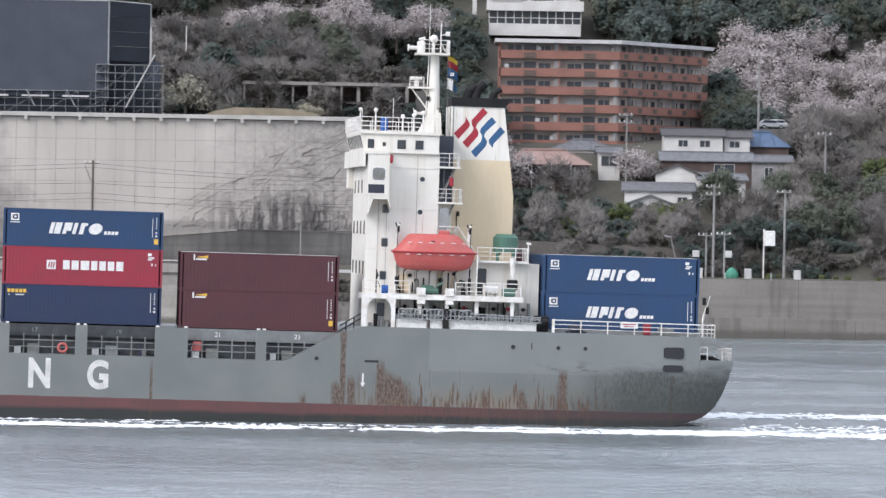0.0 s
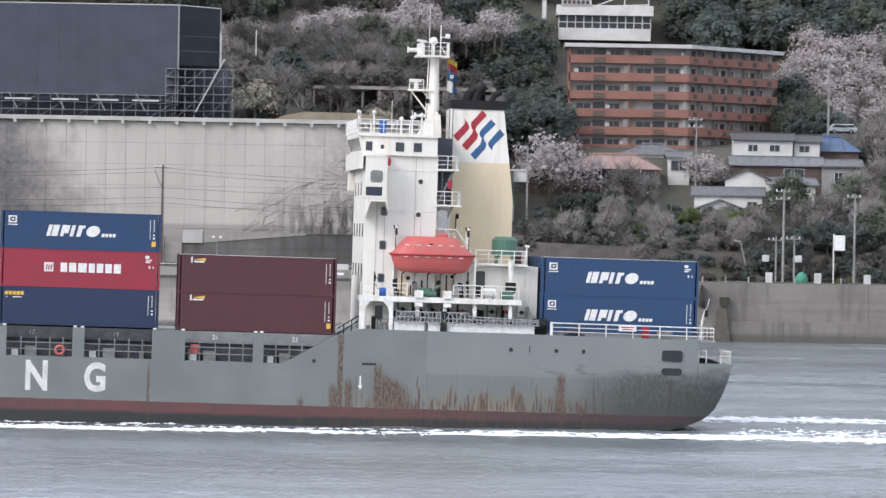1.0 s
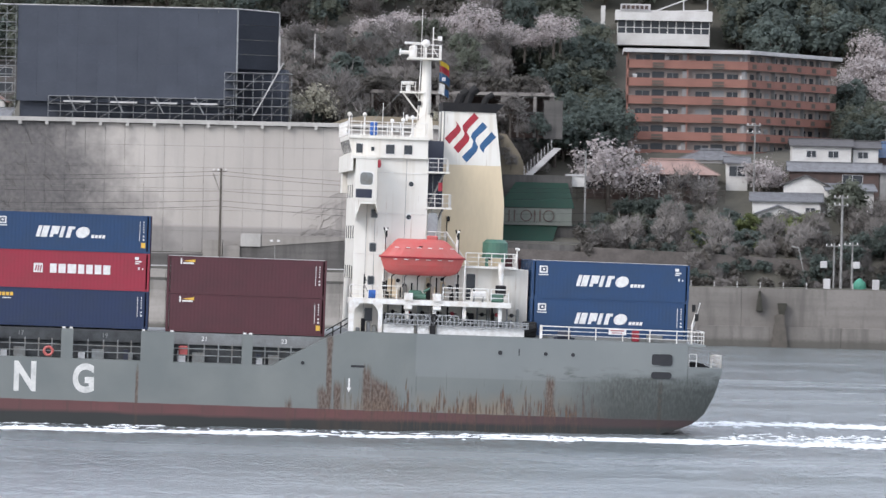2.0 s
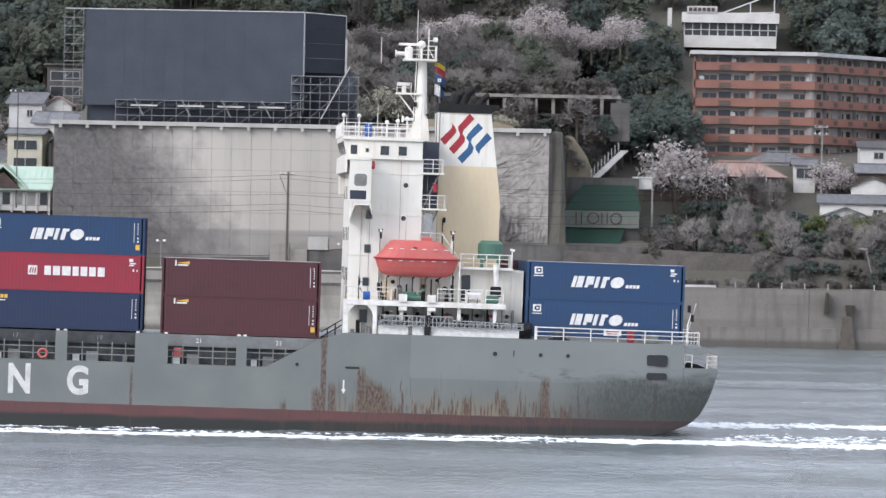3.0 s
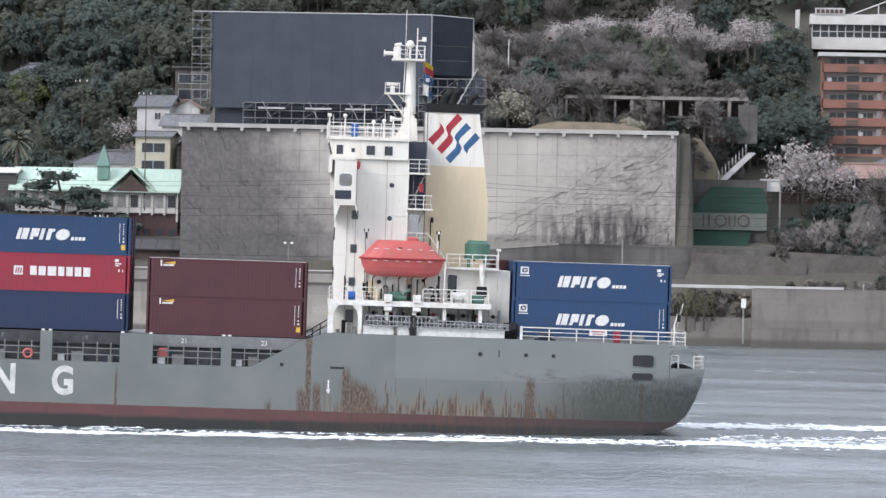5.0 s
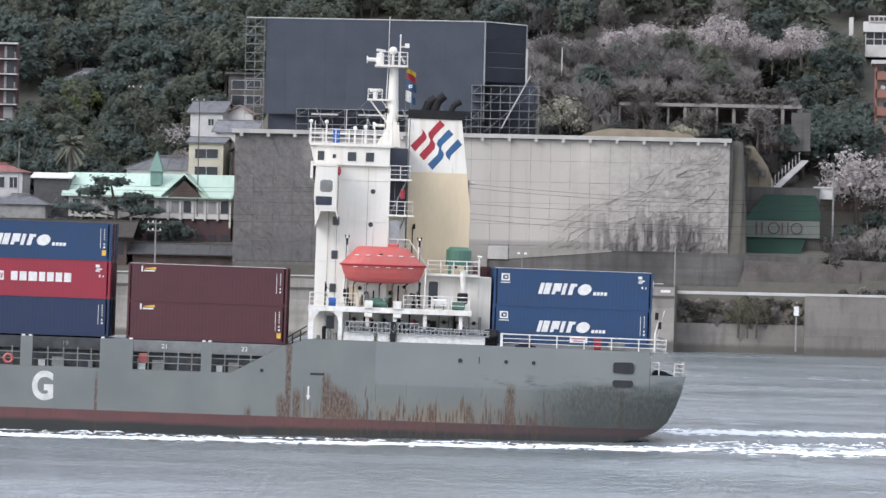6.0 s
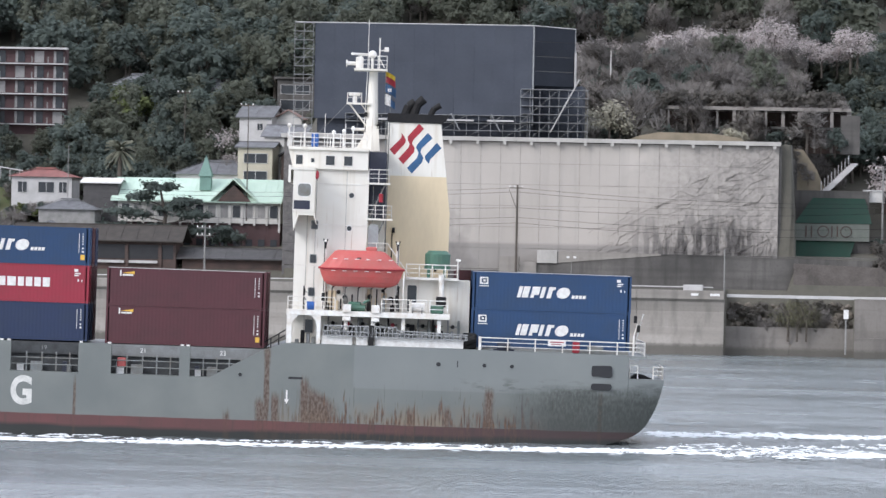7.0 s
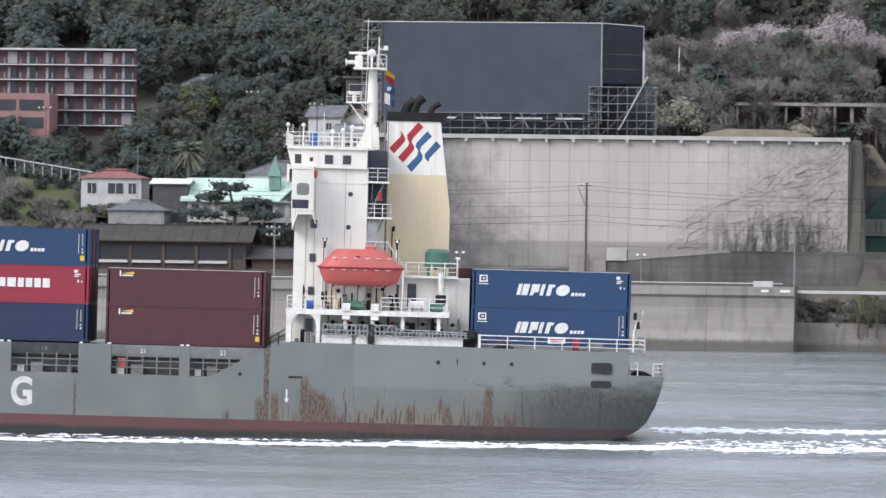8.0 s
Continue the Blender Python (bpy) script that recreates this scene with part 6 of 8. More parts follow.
house_kit("grey_roof_house", "house with broad grey roof below the apartment block", 16.5, 707, 26.0, 10, 7, 1.4, "hip", 1.6, PLASTER, TILE, 0)
cabin = thing("roadside_hut", "small white flat-roofed roadside hut", "hut")
part("body", boxes((-0.8, 1.9, 684, 686, 22.6, 24.2)), PLASTER, cabin)
part("roof", boxes((-1.0, 2.1, 683.8, 686.2, 24.2, 24.45)), SLABW, cabin)
# terrace fence in front of the veranda house
fence = thing("terrace_fence", "low grey fence along the terrace edge", "fence")
for i in range(24):
    part("post", tubes(((-7 + 1.3 * i, 684.5, 20.5), (-7 + 1.3 * i, 684.5, 22.6), 0.04), n=4), RUSTP, fence)
for z in (21.8, 22.5):
    part("rail", tubes(((-7, 684.5, z), (23, 684.5, z), 0.035), n=4), RUSTP, fence)

# green covered slope with its sign shapes
BAND = mat("grey_green_band", (0.16, 0.175, 0.15), (0.12, 0.13, 0.115), 0.85, scale=0.6)
slope = thing("green_slope", "green sheeted slope with a concrete band and round signs", "slope")


def sheet(x0, x1, x2, x3, z0, z1, y0, y1, material, name):
    bm = bmesh.new()
    vs = [bm.verts.new(p) for p in ((x0, y0, z0), (x1, y0, z0), (x2, y1, z1), (x3, y1, z1))]
    bm.faces.new(vs)
    bmesh.ops.solidify(bm, geom=bm.faces[:], thickness=0.25)
    part(name, bm, material, slope)


sheet(-12.8, -2.8, -1.95, -11.7, 13.9, 16.7, 674, 677, GREENN, "green_sheet")
sheet(-10.9, 0.5, -0.65, -8.4, 19.3, 23.1, 678, 683, GREENN, "green_sheet")
part("sign_band", boxes((-11.5, 0.1, 676.6, 678.2, 16.7, 19.2)), BAND, slope)
for x in (-6.66, -3.31):
    b = bmesh.new()
    for i in range(20):
        a0, a1 = 2 * math.pi * i / 20, 2 * math.pi * (i + 1) / 20
        tube(b, (x + 0.8 * math.cos(a0), 676.5, 18.1 + 0.8 * math.sin(a0)), (x + 0.8 * math.cos(a1), 676.5, 18.1 + 0.8 * math.sin(a1)), 0.08)
    part("ring_sign", b, BROWNW, slope)
for x0, x1, z0, z1 in ((-5.5, -5.3, 17.3, 18.9), (-4.7, -4.5, 17.3, 18.9), (-8.5, -8.3, 17.2, 18.9), (-9.3, -9.1, 17.2, 18.9)):
    part("sign_bar", boxes((x0, x1, 676.45, 676.6, z0, z1)), BROWNW, slope)
part("slope_wall", boxes((-13, 1.5, 677.3, 690, 9, 16.6)), REVET, slope)
part("slope_wall", boxes((-11.4, 0.0, 683, 690, 19, 24.2)), REVET, slope)
steps = thing("hill_steps", "pale concrete steps climbing beside the high wall", "steps")
for i in range(16):
    part("step", boxes((-7.2 + 0.28 * i, -6.0 + 0.28 * i, 686 + 0.3 * i, 686.4 + 0.3 * i, 24 + 0.28 * i, 24.28 + 0.28 * i)), SLABW, steps)
for i in range(9):
    part("handrail_post", tubes(((-7.2 + 0.5 * i, 685.9, 24.2 + 0.5 * i), (-7.2 + 0.5 * i, 685.9, 25.6 + 0.5 * i), 0.06), n=4), SLABW, steps)

# overgrown concrete frame on the terrace
ruin = thing("overgrown_arcade", "dark overgrown concrete arcade on the terrace", "ruin")
part("slab", boxes((-31, -3.0, 690, 698, 36.2, 36.7)), VINE, ruin)
for i in range(12):
    x = -30.6 + 2.45 * i
    part("column", boxes((x, x + 0.3 + 0.2 * (i % 3), 690.2 + 0.5 * (i % 2), 690.6 + 0.5 * (i % 2), 30, 36.25)), VINE, ruin)
part("back_wall", boxes((-31, -3, 696, 696.4, 30, 36.1)), BROWNW, ruin)
part("beam", boxes((-15, -3.2, 690.1, 690.4, 33.5, 33.8)), REVET, ruin)
part("end_house", boxes((-4.5, -1.6, 689.5, 694, 29.8, 35.6)), REVET, ruin)

# dry grass mound behind the coping
DRY = mat("dry_grass", (0.24, 0.20, 0.145), (0.18, 0.155, 0.11), 0.95, scale=0.8, bump=0.6)
b = bmesh.new()
prism(b, [(-36, 30.8), (-18, 30.8), (-19, 31.5), (-23, 32.1), (-31, 32.2), (-34, 31.6)], 671.6, 680)
tagged(part("grass_mound", b, DRY), "dry tan grass mound behind the coping", "mound", kind="structure")
b = bmesh.new()
prism(b, [(-13, 24.2), (-6.5, 24.0), (-8, 27.5), (-10.0, 30.3), (-13, 30.6)], 687, 692)
tagged(part("bare_earth", b, DRY), "bare tan earth slope beside the wall", "slope", kind="structure")

# ---- buildings west of the wall ----
hotel = thing("hotel", "maroon hotel with white balcony slabs above the trees", "hotel")
part("body", boxes((-165, -128.2, 721.2, 723.5, 28, 45)), HOTEL, hotel)
for i in range(6):
    z = 45.0 - 2.42 * i
    part("balcony_slab", boxes((-165, -127.9, 719.9, 721.3, z - 0.10, z + (0.2 if i == 0 else 0.08))), SLABW, hotel)
    if i == 5:
        continue
    for k in range(12):
        x = -164.5 + 3.1 * k
        part("window", boxes((x + 0.2, x + 1.7, 721.05, 721.2, z - 2.2, z - 0.35)), PANE if (k + i) % 5 else CURTAIN, hotel)
        part("curtain", boxes((x + 0.2, x + 0.6, 721.0, 721.05, z - 2.2, z - 0.35)), CURTAIN, hotel)
    for k in range(15):
        part("baluster", boxes((-164.8 + 2.6 * k, -164.65 + 2.6 * k, 719.95, 720.05, z - 2.3, z - 1.3)), STEEL, hotel)
part("annex", boxes((-165, -140.2, 712, 719, 28, 37.7)), PINK, hotel, "pink rendered annex")
for x in (-154.5, -149.5, -145.0):
    for z in (35.0, 32.2):
        part("annex_window", boxes((x, x + 3.9, 711.9, 712.05, z, z + 1.7)), PANE, hotel)

copper = thing("green_roof_hall", "hall with verdigris copper roof, gable and small spire", "hall")
part("upper_wall", boxes((-114.2, -89.6, 690, 700, 17.6, 21.2)), PLASTER, copper)
part("lower_wall", boxes((-114.5, -89.3, 690.4, 700, 9, 17.7)), HOTEL, copper)
for i in range(13):
    x = -113.6 + 1.9 * i
    part("window", boxes((x, x + 1.15, 689.92, 690.05, 18.5, 20.3)), PANE if i % 3 == 0 else CURTAIN, copper)
    part("pilaster", boxes((x + 1.3, x + 1.6, 689.8, 690.1, 17.3 - (1.0 if i % 4 == 0 else 0), 21.0)), PLASTER, copper)
    part("lower_window", boxes((x + 0.1, x + 1.1, 690.3, 690.45, 13.2, 15.2)), PANE, copper)
b = bmesh.new()
prism(b, [(689.0, 20.7), (695, 24.1), (701, 20.7), (701, 20.95), (695, 24.4), (689.0, 20.95)], -115.2, -88.9)
put(b, Matrix(((0, 1, 0, 0), (1, 0, 0, 0), (0, 0, 1, 0), (0, 0, 0, 1))))
bmesh.ops.recalc_face_normals(b, faces=b.faces[:])
croof = part("roof", b, COPPER, copper, "verdigris copper roof")
for i in range(30):
    x = -115 + 0.89 * i
    part("standing_seam", tubes(((x, 689.0, 20.98), (x, 695, 24.43), 0.025), n=4), COPPER, croof)
b = bmesh.new()
prism(b, [(-99.8, 20.9), (-96.3, 24.2), (-92.6, 20.9), (-92.6, 21.15), (-96.3, 24.5), (-99.8, 21.15)], 688.6, 695)
part("gable_roof", b, COPPER, copper)
b = bmesh.new()
prism(b, [(-98.8, 20.9), (-96.3, 23.4), (-93.6, 20.9)], 688.9, 694)
part("gable_end", b, BROWNW, copper)
b = bmesh.new()
box(b, -101.9, -100.2, 691.4, 693.1, 22.6, 24.8)
spire = part("spire_base", b, COPPERD, copper)
b = bmesh.new()
bmesh.ops.create_cone(b, segments=4, radius1=1.5, radius2=0.05, depth=3.2, matrix=Matrix.Translation((-101.05, 692.2, 26.3)) @ Matrix.Rotation(radians(45), 4, "Z"))
part("spire", b, COPPERD, spire)

house_kit("grey_roof_house", "house with wide grey tiled hip roof", -107.5, 704, 23.4, 12.5, 8, 1.8, "hip", 2.0, PLASTER, TILE, 0)
house_kit("cream_house", "cream two-storey house with shaded windows", -97.0, 698, 24.0, 5.4, 6, 5.4, "gable", 0.7, CREAMW, TILE, -4, ((1.0, 3.0, 3.6, 1.4), (1.0, 0.4, 3.6, 1.3)))
house_kit("brown_house", "brown gabled house with dark roof", -90.4, 699, 23.0, 3.0, 6, 5.2, "front", 1.2, BROWNW, TILED, 0)
house_kit("pale_roof_house", "house with pale metal roof", -93.6, 703, 27.0, 6.4, 6, 4.2, "gable", 1.7, PLASTER, TILE, -8)
house_kit("hill_house", "small grey-roofed house on the slope", -98.8, 712, 32.0, 5.4, 5, 2.4, "gable", 1.6, SLABW, TILE, -12, ((3.0, 0.4, 0.9, 1.0),))
house_kit("hill_house", "small house with brownish roof on the slope", -93.3, 713, 32.0, 4.2, 5, 2.2, "front", 1.4, PLASTER, ROOFSAL, 0)
house_kit("hill_block", "grey concrete block with dark windows on the slope", -95.0, 728, 35.5, 6, 5, 5.6, "flat", 0.3, REVET, REVET, 0, ((0.6, 3.2, 4.6, 1.4), (0.6, 0.6, 4.6, 1.6)))
house_kit("red_roof_house", "white house with faded red roof and balcony", -131.5, 694, 21.2, 9.4, 7, 3.0, "hip", 1.2, SLABW, ROOFRED, 0, ((1.0, 0.6, 1.4, 1.6), (4.2, 0.6, 2.4, 1.6), (7.4, 0.6, 1.2, 1.6)))
# dark walls fill the open shed, standing for the shade inside
house_kit("white_shed", "open shed with bright white roof, shade inside drawn as dark walls", -119.6, 690, 20.4, 5.4, 5, 3.0, "gable", 0.5, TILED, MARK, 0)
house_kit("tiled_house", "old house with layered grey tile roofs", -125.2, 683, 17.6, 8.6, 6, 1.6, "hip", 1.4, POLE, TILE, 0)
house_kit("tiled_house", "small gatehouse with grey tiled roof", -124.8, 680, 14.6, 3.6, 4, 1.5, "front", 1.2, PLASTER, TILE, 0)
house_kit("hill_villa", "villa roof among the trees", -122.8, 734, 37.8, 8, 6, 2.0, "hip", 1.8, POLE, TILE, 0)
house_kit("hill_villa", "villa with low grey roof among the trees", -111.0, 732, 37.9, 9, 6, 1.4, "hip", 1.4, POLE, TILE, 6)
SHEDROOF = mat("brown_shed_roof", (0.07, 0.062, 0.055), (0.05, 0.045, 0.041), 0.8, scale=0.8, gloss=0.2)
shed = house_kit("waterfront_shed", "long dark waterfront building with deep eaves", -126.0, 672, 9.2, 23.6, 7, 5.4, "gable", 2.2, BROWNW, SHEDROOF, 0, (), 1.2, "building")
for i in range(5):
    part("shed_pier", boxes((1 + 5.0 * i, 1.5 + 5.0 * i, -0.3, 0.0, -1, 5.2)), BROWNW, shed)
for i in range(4):
    part("shed_sill", boxes((1.6 + 5.0 * i, 5.9 + 5.0 * i, -0.6, -0.2, 2.15, 2.55)), SLABW, shed)
part("shed_glass", boxes((0.5, 23.2, -0.08, -0.02, 2.8, 4.9)), DARK, shed)
house_kit("waterfront_shed", "lower dark waterfront building beside the hall", -101.6, 673, 9.2, 15.4, 6, 3.0, "gable", 1.4, BROWNW, TILED, 0, (), 0.9, "building")
b = bmesh.new()
prism(b, [(-165, 14), (-129, 14), (-129.5, 21.5), (-150, 26.0), (-165, 27.0)], 699, 704)
for v in b.verts:
    v.co.y -= 0.0 if v.co.z > 15 else 9.0
tagged(part("grass_bank", b, mat("bank_grass", (0.085, 0.105, 0.05), (0.11, 0.105, 0.065), 0.95, scale=0.5, bump=0.6, gloss=0.1)), "green grass bank below the hotel road", "bank", kind="structure")
fence2 = thing("road_fence", "white guard fence along the sloping hotel road", "fence")
for i in range(14):
    x = -150 + 1.45 * i
    part("post", boxes((x, x + 0.08, 698, 698.2, 27.2 - 0.22 * i - 1, 28.2 - 0.22 * i)), SLABW, fence2)
part("rail", tubes(((-150, 698, 28.1), (-130.5, 698, 25.1), 0.1), n=4), SLABW, fence2)
house_kit("shed_roof", "pale sloping roof at the hotel road", -156, 702, 26.0, 9, 6, 2.0, "gable", 1.6, PLASTER, TILE, 0)

# ---- poles, lamps, small fixtures on the far shore ----
def utility_pole(x, y, z0, z1, label, arms=1, material=None, r=0.17):
    ob = thing("utility_pole", label, "pole", "utility poles")
    material = material or POLE
    b = bmesh.new()
    tube(b, (x, y, z0), (x, y, z1), r, r * 0.7, n=8)
    part("shaft", b, material, ob)
    for k in range(arms):
        z = z1 - 0.5 - 1.1 * k
        part("crossarm", boxes((x - 1.25, x + 0.9, y - 0.25, y - 0.1, z, z + 0.14)), material, ob)
        for s in (-1.1, -0.4, 0.7):
            part("insulator", boxes((x + s - 0.07, x + s + 0.07, y - 0.25, y - 0.1, z + 0.14, z + 0.42)), MARK, ob)
    return ob


p = utility_pole(-51.0, 663, 9, 23.9, "dark wooden utility pole with crossarm", 1, RUSTP, 0.2)
part("stay", tubes(((-52.2, 663, 23.2), (-51.1, 663, 20.5), 0.05)), RUSTP, p)
utility_pole(-20.6, 660, 8.6, 15.2, "slim grey lamp pole on the quay", 0, POLE, 0.12)
utility_pole(2.0, 681, 15, 27.9, "grey concrete utility pole on the terrace", 1)
utility_pole(39.0, 659, 8.4, 22.0, "concrete utility pole on the quay", 2, POLE, 0.2)
q = utility_pole(40.6, 659, 8.4, 15.2, "short concrete pole with transformers", 1, POLE, 0.16)
for dx in (-3.2, 1.5):
    part("transformer", boxes((39.2 + dx, 40.2 + dx, 658.6, 659.3, 11.4, 12.4), bevel=0.08), SLABW, q)
utility_pole(38.0, 659.5, 8.4, 15.0, "short concrete pole on the quay", 1, POLE, 0.16)
utility_pole(49.3, 660, 8.4, 21.4, "concrete utility pole behind the sea wall", 1, POLE, 0.2)
bx = thing("signal_box", "white box on a steel post behind the sea wall", "sign box")
part("post", tubes(((46.2, 658, 8.4), (46.2, 658, 15.6), 0.1)), RAIL, bx)
part("box", boxes((46.3, 47.8, 657.6, 658.2, 13.2, 15.4), bevel=0.06), MARK, bx)
utility_pole(57.5, 690, 20, 30.5, "tall pole above the shrubs", 1, POLE, 0.16)
utility_pole(48.8, 712, 28, 43.0, "tall pole beside the apartment block", 1, POLE, 0.2)
utility_pole(27.6, 694, 20, 33, "pale pole among blossom", 2, POLE, 0.14)
utility_pole(-94.4, 690, 18, 36, "tall pole by the cream house", 1, RUSTP, 0.1)
utility_pole(-107.5, 712, 26, 38.5, "pole among the dark trees", 1, RUSTP, 0.1)
utility_pole(-139.5, 706, 20, 35.5, "pole below the hotel", 1, RUSTP, 0.1)
utility_pole(-97.5, 668, 9, 17.2, "pole with lights by the sheds", 2, POLE, 0.14)
utility_pole(-121.3, 686, 18, 29.0, "thin lamp pole by the red roof", 0, POLE, 0.08)
utility_pole(-40.8, 716, 36, 46, "thin pale pole by the netted building", 0, RAIL, 0.09)
utility_pole(-17.5, 742, 44, 54, "thin pole among the blossom", 0, POLE, 0.08)
for x, z in ((43.4, 9.0), (50.5, 8.9), (36.4, 9.0)):
    cab = thing("roadside_cabinet", "small pale roadside cabinet", "cabinet")
    part("body", boxes((x, x + 1.0, 656.5, 657.2, 8.2, z + 0.9), bevel=0.05), SLABW, cab)
gt = thing("green_tarpaulin", "bright green tarpaulin heap on the quay", "tarpaulin")
b = bmesh.new()
bmesh.ops.create_icosphere(b, subdivisions=2, radius=1.0, matrix=Matrix.Translation((41.6, 657.5, 8.9)) @ Matrix.Diagonal((1.0, 0.8, 1.1, 1)))
for v in b.verts:
    v.co += Vector((0, 0, 0.25 * noise.noise(v.co * 2.0)))
part("cloth", b, mat("green_tarpaulin_cloth", (0.06, 0.25, 0.17), (0.05, 0.2, 0.14), 0.7, scale=1), gt)
sg = thing("quay_sign", "white square sign on a post at the sea wall", "sign")
part("board", boxes((-3.3, -2.6, 651.2, 651.3, 5.6, 6.9)), MARK, sg)
part("post", tubes(((-2.95, 651.4, 0.5), (-2.95, 651.4, 6.0), 0.12)), POLE, sg)
qb = thing("quay_box", "pale concrete box on the quay parapet", "box")
part("body", boxes((-26.2, -23.4, 652.4, 654, 9.1, 10.0), bevel=0.05), SLABW, qb)
gr = thing("guard_rail", "pale guard rail along the quay road", "guard rail")
part("rail", boxes((-20, 11.3, 654.6, 654.8, 8.3, 8.75), bevel=0.03), SLABW, gr)
for i in range(11):
    part("post", boxes((14 + 3.3 * i, 14.12 + 3.3 * i, 654.3, 654.45, 8.0, 9.25)), SLABW, gr)
gr2 = thing("guard_rail", "pale guard rail along the western quay road", "guard rail")
part("rail", boxes((-170, -22, 653.6, 653.8, 9.6, 9.75)), SLABW, gr2)
lamp = thing("street_lamp", "leaning pale street lamp arm", "street lamp")
part("shaft", tubes(((34.2, 662, 9), (33.0, 662, 14.2), 0.09), ((33.0, 662, 14.2), (32.0, 662, 14.4), 0.12)), POLE, lamp)
# wires strung in front of the high wall
wires = thing("overhead_wires", "sagging black overhead wires between poles", "wire")
for z0, z1 in ((23.5, 22.2), (22.9, 21.6), (20.6, 20.9), (19.2, 18.6), (18.4, 17.4)):
    for xa, xb in ((-51, -112), (-51, 4)):
        b = bmesh.new()
        prev = None
        for i in range(15):
            f = i / 14
            x, z = xa + (xb - xa) * f, z0 + (z1 - z0) * f - 2.4 * f * (1 - f) * (1 if xb < xa else 1.3)
            row = [b.verts.new((x, 663 + 0.022 * math.cos(2.094 * k), z + 0.022 * math.sin(2.094 * k))) for k in range(3)]
            if prev:
                for k in range(3):
                    b.faces.new((prev[k], prev[(k + 1) % 3], row[(k + 1) % 3], row[k]))
            prev = row
        part("wire", b, BLACK, wires)
for x in (-69.5, -43):
    fl = thing("floodlight", "twin floodlight on a short post", "floodlight")
    part("post", tubes(((x, 664, 9), (x, 664, 13.6), 0.06)), POLE, fl)
    for s in (-0.5, 0.5):
        part("lamp_head", boxes((x + s - 0.2, x + s + 0.2, 663.8, 664.0, 13.4, 13.7)), MARK, fl)

CARW = mat("white_car_paint", (0.66, 0.66, 0.66), (0.6, 0.6, 0.6), 0.3, scale=1, bump=0)
CARG = mat("silver_car_paint", (0.42, 0.43, 0.44), (0.36, 0.37, 0.38), 0.3, 0.3, scale=1, bump=0)


def build_car(label, paint):
    ob = thing("car", label, "car", "cars")
    b = bmesh.new()
    prism(b, [(-2.1, 0.35), (2.1, 0.35), (2.15, 0.8), (1.1, 0.92), (0.4, 1.45), (-1.3, 1.48), (-2.0, 0.95), (-2.15, 0.7)], -0.85, 0.85)
    bmesh.ops.bevel(b, geom=b.edges[:], offset=0.06, segments=1, affect="EDGES")
    part("body", b, paint, ob)
    b = bmesh.new()
    prism(b, [(-1.75, 0.98), (0.95, 0.96), (0.35, 1.36), (-1.25, 1.4)], -0.87, 0.87)
    part("side_window", b, PANE, ob)
    for x in (-1.35, 1.35):
        for y in (-0.8, 0.8):
            b = bmesh.new()
            tube(b, (x, y - 0.1, 0.32), (x, y + 0.1, 0.32), 0.32, n=14)
            wheel = part("wheel", b, BLACK, ob)
            b = bmesh.new()
            tube(b, (x, y - 0.115, 0.32), (x, y + 0.115, 0.32), 0.18, n=10)
            part("rim", b, GALV, wheel)
    part("tail_lamp", boxes((-2.17, -2.1, -0.75, -0.4, 0.75, 0.9)), LOGORED, ob)
    return ob


build_car("silver car parked on the hillside lane", CARG).matrix_basis = pose(51.0, 714, 31.3, 0, 0, 8)
build_car("white car parked behind the silver one", CARW).matrix_basis = pose(52.4, 717, 31.4, 0, 0, 8)
lane = thing("parking_deck", "small concrete parking deck on the slope", "deck")
part("slab", boxes((48, 57, 712, 720, 27.6, 31.3)), REVET, lane)
moving_car = build_car("white car driving along the quay road", CARW)

# dark weed growing from two joints of the sea wall
WEED = mat("sea_wall_weed", (0.05, 0.045, 0.035), (0.03, 0.03, 0.022), 0.9, scale=2, bump=0.5)
STAIN = mat("weedy_concrete", (0.115, 0.10, 0.085), (0.08, 0.072, 0.06), 0.95, scale=1.2, bump=0.5)
for cx, z0, z1, w0, w1, m_ in ((30.0, -0.5, 4.7, 1.35, 0.6, STAIN), (30.3, 4.5, 6.3, 0.35, 0.65, WEED), (27.1, 5.1, 8.0, 0.5, 0.12, WEED)):
    b = bmesh.new()
    n = 12
    wid = [w0 + (w1 - w0) * (i / n) ** 0.8 for i in range(n + 1)]
    left = [(cx - wid[i] * (1 + 0.35 * noise.noise((i * 0.7, cx, 0))), z0 + (z1 - z0) * i / n) for i in range(n + 1)]
    right = [(cx + wid[i] * (1 + 0.35 * noise.noise((i * 0.7, cx, 5))), z0 + (z1 - z0) * i / n) for i in range(n, -1, -1)]
    prism(b, left + right, 650.9 if m_ is STAIN else 651.6, 653.2)
    tagged(part("weed_clump", b, m_), "dark weed hanging on a sea wall joint", "weed", kind="structure")

# rubble bank in the gap of the sea wall
RUBBLE = mat("tan_rubble", (0.16, 0.138, 0.112), (0.10, 0.088, 0.072), 0.95, scale=0.9, bump=0.6, island=0.12)
b = bmesh.new()
rr = random.Random(41)
